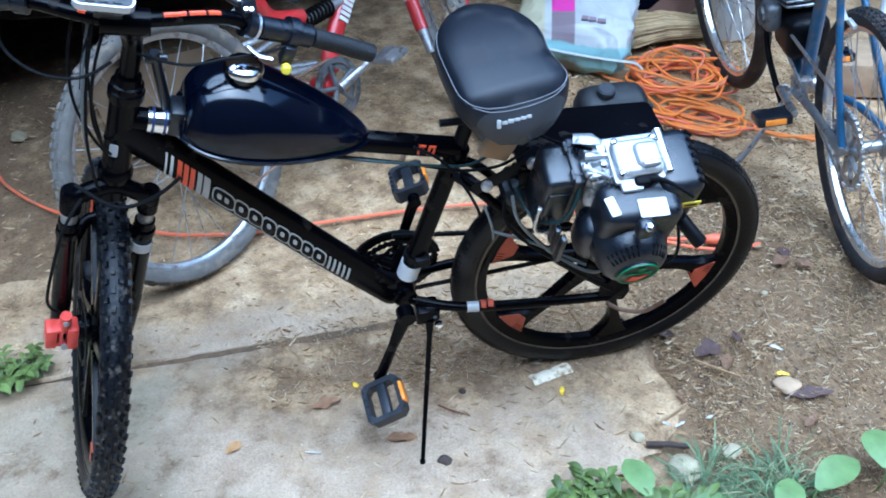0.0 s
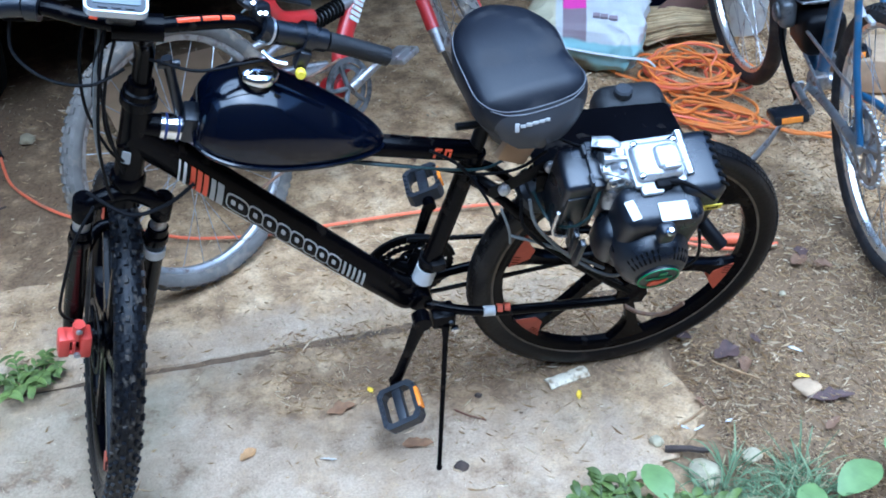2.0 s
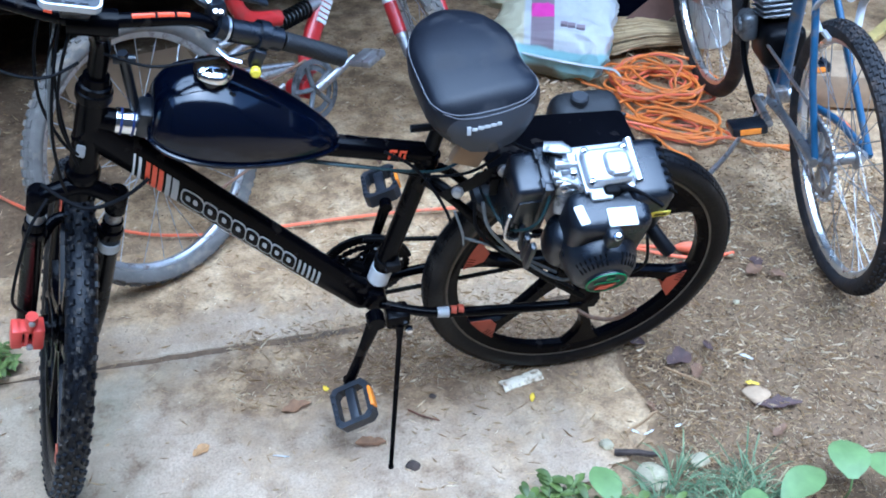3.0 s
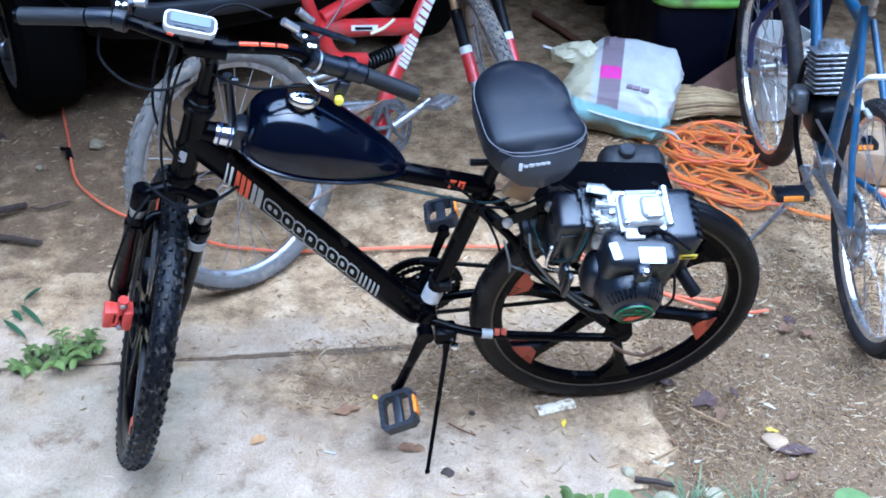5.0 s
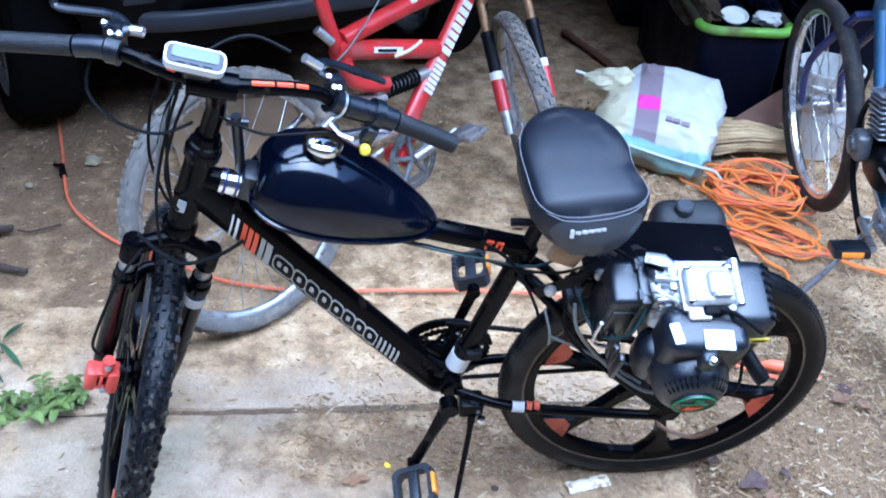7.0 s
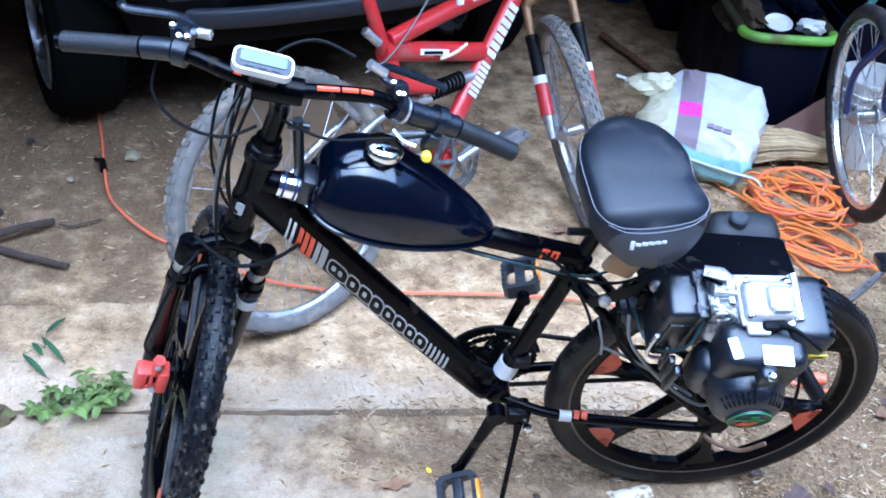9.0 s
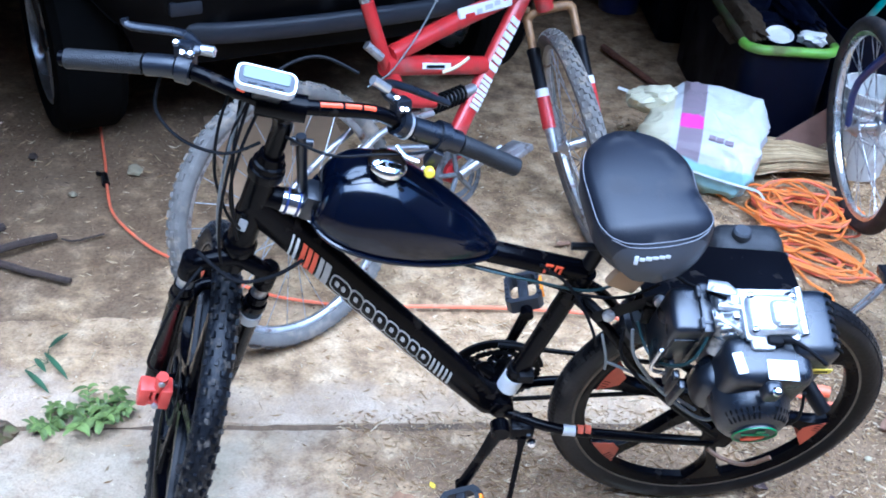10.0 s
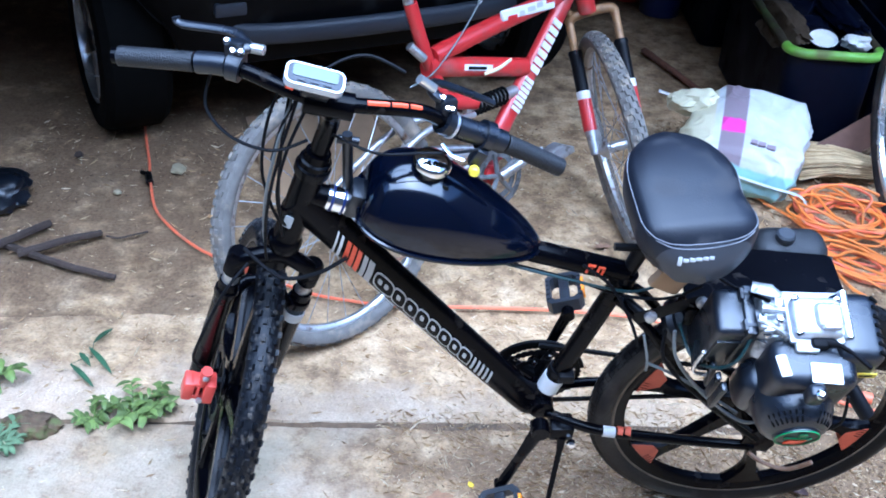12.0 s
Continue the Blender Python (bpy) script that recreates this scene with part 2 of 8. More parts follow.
def printed_sack():
    """White woven plastic with its print: a grey band with a magenta patch, an aqua foot, a cream neck."""
    m = mat("printed_woven_sack", (0.58, 0.59, 0.59), 0.4, var=0.14, scale=25, bump=0.3, bscale=60)
    n, l = m.node_tree.nodes, m.node_tree.links
    base = n["Principled BSDF"].inputs["Base Color"]
    colour = base.links[0].from_socket
    tc, sep, wob = n.new("ShaderNodeTexCoord"), n.new("ShaderNodeSeparateXYZ"), n.new("ShaderNodeTexNoise")
    wob.inputs["Scale"].default_value = 14
    l.new(tc.outputs["Object"], sep.inputs[0])
    l.new(tc.outputs["Object"], wob.inputs["Vector"])

    def two(kind, a, b):
        node = n.new("ShaderNodeMath")
        node.operation = kind
        for k, v in enumerate((a, b)):
            if isinstance(v, float):
                node.inputs[k].default_value = v
            else:
                l.new(v, node.inputs[k])
        return node.outputs[0]

    def below(socket, edge, soft=0.002):
        mr = n.new("ShaderNodeMapRange")
        mr.inputs["From Min"].default_value, mr.inputs["From Max"].default_value = edge - soft, edge + soft
        mr.inputs["To Min"].default_value, mr.inputs["To Max"].default_value = 1.0, 0.0
        l.new(socket, mr.inputs["Value"])
        return mr.outputs["Result"]

    def every(*masks):
        out = masks[0]
        for k in masks[1:]:
            out = two("MULTIPLY", out, k)
        return out

    def lay(under, mask, tint):
        node = n.new("ShaderNodeMix")
        node.data_type = "RGBA"
        l.new(mask, node.inputs["Factor"])
        l.new(under, node.inputs["A"])
        node.inputs["B"].default_value = (*tint, 1)
        return node.outputs["Result"]

    x, y, z, w = sep.outputs["X"], sep.outputs["Y"], sep.outputs["Z"], wob.outputs["Fac"]
    slant = two("ADD", x, two("MULTIPLY", y, 0.20))
    band = every(below(slant, -0.018), two("SUBTRACT", 1.0, below(slant, -0.095)))
    patch = every(band, below(two("ADD", y, two("MULTIPLY", w, 0.02)), -0.036, 0.004), two("SUBTRACT", 1.0, below(y, -0.100, 0.004)))
    foot = every(below(two("ADD", two("ADD", z, two("MULTIPLY", x, 0.06)), two("MULTIPLY", w, 0.03)), 0.140, 0.004), below(y, 0.03, 0.01))
    # shadow under the hem, painted dark on the lower front left
    fold_shade = every(below(two("ADD", z, two("MULTIPLY", w, 0.06)), 0.100, 0.012), below(two("ADD", x, two("MULTIPLY", w, 0.10)), 0.10, 0.02), below(y, -0.02, 0.02))
    colour = lay(colour, band, (0.27, 0.215, 0.24))
    colour = lay(colour, patch, (0.68, 0.06, 0.38))
    colour = lay(colour, below(slant, -0.118, 0.004), (0.58, 0.54, 0.36))
    colour = lay(colour, foot, (0.33, 0.53, 0.54))
    colour = lay(colour, fold_shade, (0.15, 0.13, 0.08))
    l.new(colour, base)
    return m


M_SACK = printed_sack()

def litter_mat(name, stops):
    """Dry plant bits, each of its own shade."""
    m = mat(name, (1, 1, 1), 0.85, var=0.3, scale=40)
    n, l = m.node_tree.nodes, m.node_tree.links
    geo, ramp, mul = n.new("ShaderNodeNewGeometry"), n.new("ShaderNodeValToRGB"), n.new("ShaderNodeMix")
    while len(ramp.color_ramp.elements) < len(stops):
        ramp.color_ramp.elements.new(0.5)
    for e, (p, c) in zip(ramp.color_ramp.elements, stops):
        e.position, e.color = p, (*c, 1)
    l.new(geo.outputs["Random Per Island"], ramp.inputs["Fac"])
    base = n["Principled BSDF"].inputs["Base Color"]
    old = base.links[0].from_socket
    mul.data_type, mul.blend_type = "RGBA", "MULTIPLY"
    mul.inputs["Factor"].default_value = 1.0
    l.new(old, mul.inputs["A"])
    l.new(ramp.outputs["Color"], mul.inputs["B"])
    l.new(mul.outputs["Result"], base)
    return m


M_GRASS = litter_mat("grass_blade", [(0.0, (0.075, 0.115, 0.045)), (0.45, (0.13, 0.185, 0.085)), (0.8, (0.20, 0.25, 0.12)), (1.0, (0.36, 0.31, 0.16))])
M_STRAW = litter_mat("broom_straw", [(0.0, (0.30, 0.20, 0.085)), (0.5, (0.50, 0.36, 0.17)), (1.0, (0.72, 0.56, 0.31))])
M_CHIP = litter_mat("straw_chips", [(0.0, (0.27, 0.165, 0.075)), (0.4, (0.46, 0.32, 0.155)), (0.75, (0.62, 0.47, 0.27)), (1.0, (0.80, 0.69, 0.48))])
M_CHIPDARK = litter_mat("bark_chips", [(0.0, (0.05, 0.032, 0.02)), (0.6, (0.11, 0.068, 0.04)), (1.0, (0.19, 0.12, 0.065))])
M_WALL = mat("dark_unseen_wall", (0.10, 0.085, 0.07), 0.85, var=0.3, scale=6, bump=0.4)


def earth(name, slab):
    """Trodden earth with dust, or old concrete with earth trodden over it in patches."""
    m = bpy.data.materials.new(name)
    m.use_nodes = True
    n, l = m.node_tree.nodes, m.node_tree.links
    b = n["Principled BSDF"]
    tc = n.new("ShaderNodeTexCoord")

    def tex(scale, detail=8, rough=0.6):
        t = n.new("ShaderNodeTexNoise")
        t.inputs["Scale"].default_value, t.inputs["Detail"].default_value, t.inputs["Roughness"].default_value = scale, detail, rough
        l.new(tc.outputs["Object"], t.inputs["Vector"])
        return t.outputs["Fac"]

    def ramp(fac, stops):
        r = n.new("ShaderNodeValToRGB")
        while len(r.color_ramp.elements) < len(stops):
            r.color_ramp.elements.new(0.5)
        for e, (p, c) in zip(r.color_ramp.elements, stops):
            e.position, e.color = p, (*c, 1)
        l.new(fac, r.inputs["Fac"])
        return r.outputs["Color"]

    def mix(fac, a, c, mode="MIX"):
        x = n.new("ShaderNodeMix")
        x.data_type, x.blend_type = "RGBA", mode
        if isinstance(fac, float):
            x.inputs["Factor"].default_value = fac
        else:
            l.new(fac, x.inputs["Factor"])
        l.new(a, x.inputs["A"])
        l.new(c, x.inputs["B"])
        return x.outputs["Result"]

    soil = ramp(tex(11), [(0.30, (0.175, 0.108, 0.050)), (0.5, (0.415, 0.284, 0.146)), (0.70, (0.59, 0.442, 0.262))])
    speck = ramp(tex(140, 3), [(0.32, (0.45, 0.42, 0.38)), (0.5, (1, 1, 1)), (0.7, (1.35, 1.3, 1.2))])
    soil = mix(0.5, soil, speck, "MULTIPLY")
    soil = mix(0.6, soil, ramp(tex(30, 6, 0.7), [(0.36, (0.42, 0.37, 0.32)), (0.5, (1, 1, 1)), (0.75, (1.25, 1.22, 1.15))]), "MULTIPLY")
    colour = soil
    if slab:
        conc = ramp(tex(5), [(0.30, (0.340, 0.252, 0.164)), (0.42, (0.415, 0.314, 0.208)), (0.55, (0.470, 0.364, 0.248)), (0.70, (0.545, 0.434, 0.306))])
        conc = mix(0.6, conc, ramp(tex(190, 3), [(0.3, (0.6, 0.58, 0.56)), (0.5, (1, 1, 1)), (0.72, (1.25, 1.24, 1.2))]), "MULTIPLY")
        conc = mix(0.8, conc, ramp(tex(17, 7, 0.65), [(0.30, (0.78, 0.74, 0.68)), (0.50, (1, 1, 1)), (0.72, (1.12, 1.11, 1.09))]), "MULTIPLY")
        sep = n.new("ShaderNodeSeparateXYZ")
        l.new(tc.outputs["Object"], sep.inputs[0])

        def band(axis, a, b, lo, hi):
            mr = n.new("ShaderNodeMapRange")
            mr.inputs["From Min"].default_value, mr.inputs["From Max"].default_value = a, b
            mr.inputs["To Min"].default_value, mr.inputs["To Max"].default_value = lo, hi
            l.new(sep.outputs[axis], mr.inputs["Value"])
            return mr.outputs["Result"]

        def plus(a, b):
            ad = n.new("ShaderNodeMath")
            ad.operation = "ADD"
            l.new(a, ad.inputs[0])
            l.new(b, ad.inputs[1])
            return ad.outputs[0]

        # earth lies thicker along the broken edge and the joint between the slabs
        drift = plus(tex(3.4, 10, 0.66), band("X", -9.0, 9.0, 0.025, 0.025))
        if slab == 1:
            drift = plus(plus(drift, band("X", -1.1, -0.35, -0.16, 0.0)), plus(band("Y", -0.14, 0.15, -0.05, 0.10), band("X", -0.04, 0.14, 0.0, 0.22)))
        else:
            drift = plus(plus(drift, band("X", -1.6, -0.3, -0.09, 0.05)), band("Y", 0.28, 0.56, -0.05, 0.34))
        if slab == 1:
            dist = n.new("ShaderNodeVectorMath")
            dist.operation = "DISTANCE"
            flatten = n.new("ShaderNodeVectorMath")
            flatten.operation = "MULTIPLY"
            flatten.inputs[1].default_value = (1.0, 3.0, 0.0)
            l.new(tc.outputs["Object"], flatten.inputs[0])
            l.new(flatten.outputs[0], dist.inputs[0])
            dist.inputs[1].default_value = (-0.25, 0.24, 0.0)
            heap = n.new("ShaderNodeMapRange")
            heap.inputs["From Min"].default_value, heap.inputs["From Max"].default_value = 0.1, 0.75
            heap.inputs["To Min"].default_value, heap.inputs["To Max"].default_value = 0.23, 0.0
            l.new(dist.outputs["Value"], heap.inputs["Value"])
            drift = plus(drift, heap.outputs["Result"])
        # slab darker and greener towards the left, in patches
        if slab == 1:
            left_tint = ramp(plus(tex(2.3, 8, 0.62), band("X", -1.7, -0.7, 0.14, -0.06)), [(0.46, (0, 0, 0)), (0.66, (0.75, 0.75, 0.75))])
            conc = mix(left_tint, conc, ramp(tex(45, 6), [(0.32, (0.225, 0.190, 0.112)), (0.68, (0.345, 0.292, 0.190))]))
        mask = ramp(drift, [(0.41, (0, 0, 0)), (0.62, (0.92, 0.92, 0.92))])
        colour = mix(mask, conc, soil)
        if slab == 1:
            dark_mask = ramp(plus(tex(9, 9, 0.7), heap.outputs["Result"]), [(0.54, (0, 0, 0)), (0.68, (0.85, 0.85, 0.85))])
            colour = mix(dark_mask, colour, ramp(tex(90), [(0.3, (0.085, 0.050, 0.024)), (0.7, (0.255, 0.162, 0.084))]))
    else:
        pale = ramp(tex(2.6, 9, 0.6), [(0.58, (0, 0, 0)), (0.76, (0.6, 0.6, 0.6))])
        dust = ramp(tex(60), [(0.3, (0.33, 0.258, 0.162)), (0.7, (0.46, 0.372, 0.250))])
        colour = mix(pale, soil, dust)
        # darker leaf mould before the broken slab, bare tan earth behind it
        place = n.new("ShaderNodeVectorMath")
        place.operation = "DISTANCE"
        l.new(tc.outputs["Object"], place.inputs[0])
        place.inputs[1].default_value = (0.55, -0.15, 0.0)
        mould = n.new("ShaderNodeMapRange")
        mould.inputs["From Min"].default_value, mould.inputs["From Max"].default_value = 0.3, 0.9
        mould.inputs["To Min"].default_value, mould.inputs["To Max"].default_value = 0.17, -0.09
        l.new(place.outputs["Value"], mould.inputs["Value"])
        sep = n.new("ShaderNodeSeparateXYZ")
        l.new(tc.outputs["Object"], sep.inputs[0])
        # shade on the far left, painted in as a darker earth colour
        west_shade = n.new("ShaderNodeMapRange")
        west_shade.inputs["From Min"].default_value, west_shade.inputs["From Max"].default_value = 1.3, 2.2
        west_shade.inputs["To Min"].default_value, west_shade.inputs["To Max"].default_value = -0.09, 0.10
        slant = n.new("ShaderNodeMath")
        slant.operation = "MULTIPLY_ADD"
        l.new(sep.outputs["Y"], slant.inputs[0])
        slant.inputs[1].default_value = 0.6
        back = n.new("ShaderNodeMath")
        back.operation = "MULTIPLY"
        l.new(sep.outputs["X"], back.inputs[0])
        back.inputs[1].default_value = -1.0
        l.new(back.outputs[0], slant.inputs[2])
        l.new(slant.outputs[0], west_shade.inputs["Value"])
        more = n.new("ShaderNodeMath")
        more.operation = "MAXIMUM"
        l.new(mould.outputs["Result"], more.inputs[0])
        l.new(west_shade.outputs["Result"], more.inputs[1])
        both = n.new("ShaderNodeMath")
        both.operation = "ADD"
        l.new(tex(6.5, 9, 0.68), both.inputs[0])
        l.new(more.outputs[0], both.inputs[1])
        # one dark colour for the leaf mould and for the painted shade
        dark_mask = ramp(both.outputs[0], [(0.42, (0, 0, 0)), (0.58, (0.85, 0.85, 0.85))])
        colour = mix(dark_mask, colour, ramp(tex(90), [(0.3, (0.080, 0.048, 0.022)), (0.7, (0.215, 0.138, 0.070))]))
    l.new(colour, b.inputs["Base Color"])
    b.inputs["Roughness"].default_value = 0.93
    bp = n.new("ShaderNodeBump")
    bp.inputs["Strength"].default_value, bp.inputs["Distance"].default_value = 0.7, 0.010
    l.new(tex(70, 9, 0.65), bp.inputs["Height"])
    l.new(bp.outputs["Normal"], b.inputs["Normal"])
    return m


M_CLOD = mat("brown_earth_clod", (0.10, 0.064, 0.032), 0.95, var=0.6, scale=50, bump=1.0, bscale=120, dirt=(0.10, 0.12, 0.03), dirt_amount=0.3, dirt_scale=40)
M_HUMUS = mat("dark_damp_soil", (0.120, 0.078, 0.042), 0.95, var=0.6, scale=45, bump=0.9, bscale=90)
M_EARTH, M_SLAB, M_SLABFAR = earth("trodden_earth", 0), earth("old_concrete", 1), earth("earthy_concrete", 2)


# ---- mesh helpers ----
def merge(bm, other, m=Matrix()):
    made = {v: bm.verts.new(m @ v.co) for v in other.verts}
    for f in other.faces:
        g = bm.faces.new([made[v] for v in f.verts])
        g.material_index = f.material_index
    other.free()


def part(name, bm, material, parent=None, label="", sharp=38, place=None):
    """One mesh object, under its thing or part."""
    bmesh.ops.recalc_face_normals(bm, faces=bm.faces[:])
    me = bpy.data.meshes.new(name)
    bm.to_mesh(me)
    bm.free()
    for mm in material if isinstance(material, (list, tuple)) else [material]:
        me.materials.append(mm)
    me.shade_smooth()
    me.set_sharp_from_angle(angle=radians(sharp))
    ob = new(name, me)
    if parent:
        ob.parent = parent
    if place is not None:
        ob.matrix_basis = place
    return tagged(ob, label)


def thing(name, place, label, category, group=""):
    ob = new(name)
    ob.empty_display_size = 0.1
    ob.matrix_basis = place
    return tagged(ob, label, category, group)


def basis(o, x, y, z):
    m = Matrix((x, y, z)).transposed().to_4x4()
    m.translation = o
    return m


def facing(o, z, x=None):
    """A pose at o whose z axis points along z."""
    z = Vector(z).normalized()
    x = Vector(x) if x is not None else (Vector((1, 0, 0)) if abs(z.x) < 0.8 else Vector((0, 1, 0)))
    y = z.cross(x).normalized()
    return basis(o, y.cross(z), y, z)


def glide(pts, n=6, closed=False):
    """A smooth line through points."""
    p = [Vector(q) for q in pts]
    k = len(p)
    out = []
    for i in range(k if closed else k - 1):
        a, b, c, d = (p[(i - 1) % k], p[i], p[(i + 1) % k], p[(i + 2) % k]) if closed else (p[max(i - 1, 0)], p[i], p[i + 1], p[min(i + 2, k - 1)])
        for j in range(n):
            t = j / n
            out.append(0.5 * (2 * b + (c - a) * t + (2 * a - 5 * b + 4 * c - d) * t * t + (3 * b - a - 3 * c + d) * t ** 3))
    if not closed:
        out.append(p[-1])
    return out


def tube(bm, pts, r, seg=10, closed=False, flat=1.0, side=None):
    """A tube along points; r one radius or one for each point; flat squeezes it along side."""
    p = [Vector(q) for q in pts]
    k = len(p)
    rs = r if isinstance(r, (list, tuple)) else [r] * k
    nrm = None
    rings = []
    for i in range(k):
        if closed:
            tan = p[(i + 1) % k] - p[i - 1]
        else:
            tan = p[min(i + 1, k - 1)] - p[max(i - 1, 0)]
        tan.normalize()
        if side is not None:
            nrm = Vector(side) - tan * tan.dot(Vector(side))
        elif nrm is None:
            ref = Vector((0, 0, 1)) if abs(tan.z) < 0.9 else Vector((1, 0, 0))
            nrm = ref - tan * tan.dot(ref)
        else:
            nrm = nrm - tan * tan.dot(nrm)
        nrm.normalize()
        bi = tan.cross(nrm)
        rings.append([bm.verts.new(p[i] + rs[i] * (flat * math.cos(a) * nrm + math.sin(a) * bi)) for a in (2 * math.pi * j / seg for j in range(seg))])
    for i in range(k if closed else k - 1):
        A, B = rings[i], rings[(i + 1) % k]
        for j in range(seg):
            bm.faces.new((A[j], A[(j + 1) % seg], B[(j + 1) % seg], B[j]))
    if not closed:
        bm.faces.new(rings[0][::-1])
        bm.faces.new(rings[-1])
    return bm


def box(bm, c, s, m=Matrix(), bev=0.0, seg=2, taper=1.0):
    t = bmesh.new()
    bmesh.ops.create_cube(t, size=1)
    for v in t.verts:
        k = taper if v.co.z > 0 else 1.0
        v.co = Vector((v.co.x * s[0] * k, v.co.y * s[1] * k, v.co.z * s[2]))
    if bev:
        bmesh.ops.bevel(t, geom=t.edges[:], offset=bev, segments=seg, affect="EDGES", profile=0.5)
    merge(bm, t, m @ Matrix.Translation(c))
    return bm


def lathe(bm, prof, m=Matrix(), seg=28, closed=False):
    """Turns a profile of (radius, height) round z."""
    rings = []
    for r, h in prof:
        if r < 1e-6:
            rings.append([bm.verts.new(m @ Vector((0, 0, h)))])
        else:
            rings.append([bm.verts.new(m @ Vector((r * math.cos(2 * math.pi * j / seg), r * math.sin(2 * math.pi * j / seg), h))) for j in range(seg)])
    k = len(rings)
    for i in range(k if closed else k - 1):
        A, B = rings[i], rings[(i + 1) % k]
        for j in range(seg):
            q = [A[j % len(A)], A[(j + 1) % len(A)], B[(j + 1) % len(B)], B[j % len(B)]]
            q = list(dict.fromkeys(q))
            if len(q) > 2:
                bm.faces.new(q)
    if not closed:
        for R in (rings[0], rings[-1]):
            if len(R) > 2:
                bm.faces.new(R)
    return bm


def slab_of(bm, outline, z0, z1, m=Matrix()):
    """A flat plate with the given outline (x, y)."""
    lo = [bm.verts.new(m @ Vector((x, y, z0))) for x, y in outline]
    hi = [bm.verts.new(m @ Vector((x, y, z1))) for x, y in outline]
    k = len(outline)
    bm.faces.new(lo[::-1])
    bm.faces.new(hi)
    for i in range(k):
        bm.faces.new((lo[i], lo[(i + 1) % k], hi[(i + 1) % k], hi[i]))
    return bm


def rounded(w, h, r, n=5):
    """Outline of a rectangle with round corners."""
    out = []
    for cx, cy, a0 in ((w / 2 - r, h / 2 - r, 0), (-w / 2 + r, h / 2 - r, 90), (-w / 2 + r, -h / 2 + r, 180), (w / 2 - r, -h / 2 + r, 270)):
        for i in range(n + 1):
            a = radians(a0 + 90 * i / n)
            out.append((cx + r * math.cos(a), cy + r * math.sin(a)))
    return out


def ring(bm, R, r, seg=72, tseg=14, sq=1.0):
    """A ring round y; sq squeezes its section sideways."""
    rings = []
    for i in range(seg):
        a = 2 * math.pi * i / seg
        d = Vector((math.cos(a), 0, math.sin(a)))
        rings.append([bm.verts.new(d * (R + r * math.cos(b)) + Vector((0, r * sq * math.sin(b), 0))) for b in (2 * math.pi * j / tseg for j in range(tseg))])
    for i in range(seg):
        A, B = rings[i], rings[(i + 1) % seg]
        for j in range(tseg):
            bm.faces.new((A[j], B[j], B[(j + 1) % tseg], A[(j + 1) % tseg]))
    return bm


Y_UP = Matrix.Rotation(radians(-90), 4, "X")  # local z of a lathe to +y


def hoop(bm, prof, seg=72):
    """A ring round y from a closed profile of (radius, sideways)."""
    rings = []
    for i in range(seg):
        a = 2 * math.pi * i / seg
        rings.append([bm.verts.new((r * math.cos(a), s, r * math.sin(a))) for r, s in prof])
    k = len(prof)
    for i in range(seg):
        A, B = rings[i], rings[(i + 1) % seg]
        for j in range(k):
            bm.faces.new((A[j], A[(j + 1) % k], B[(j + 1) % k], B[j]))
    return bm


def knobs(bm, R, r, rows, count, size, rng):
    """Tread blocks on a tyre round y; rows are angles across the tread."""
    for i in range(count):
        for k, b in enumerate(rows):
            a = 2 * math.pi * (i + (0.5 if k % 2 else 0.0)) / count
            d = Vector((math.cos(a), 0, math.sin(a)))
            t = Vector((-math.sin(a), 0, math.cos(a)))
            nrm = d * math.cos(b) + Vector((0, math.sin(b), 0))
            o = d * R + nrm * (r + size[2] * 0.3)
            box(bm, (0, 0, 0), (size[0] * rng.uniform(0.8, 1.15), size[1] * rng.uniform(0.8, 1.15), size[2]), basis(o, t, nrm.cross(t), nrm), taper=0.85)
    return bm


# ---- ground ----
def height(x, y):
    return 0.010 * noise.noise((x * 1.3, y * 1.3, 0)) + 0.004 * noise.noise((x * 7, y * 7, 3)) - 0.012


def ground_sheet():
    """One sheet of earth, fine near the bicycles and coarse to the horizon."""
    xs = [-60, -25, -10, -5] + [-3 + 0.05 * i for i in range(141)] + [5, 8, 15, 30, 60]
    ys = [-60, -25, -10, -5] + [-2 + 0.05 * i for i in range(121)] + [5, 7, 12, 25, 60]
    bm = bmesh.new()
    grid = [[bm.verts.new((x, y, height(x, y) if abs(x) < 6 and abs(y) < 6 else -0.012)) for x in xs] for y in ys]
    for j in range(len(ys) - 1):
        for i in range(len(xs) - 1):
            bm.faces.new((grid[j][i], grid[j][i + 1], grid[j + 1][i + 1], grid[j + 1][i]))
    return bm


ground = tagged(part("ground", ground_sheet(), M_EARTH, sharp=80), "trodden brown earth with dust and wood chips", "ground", kind="structure")


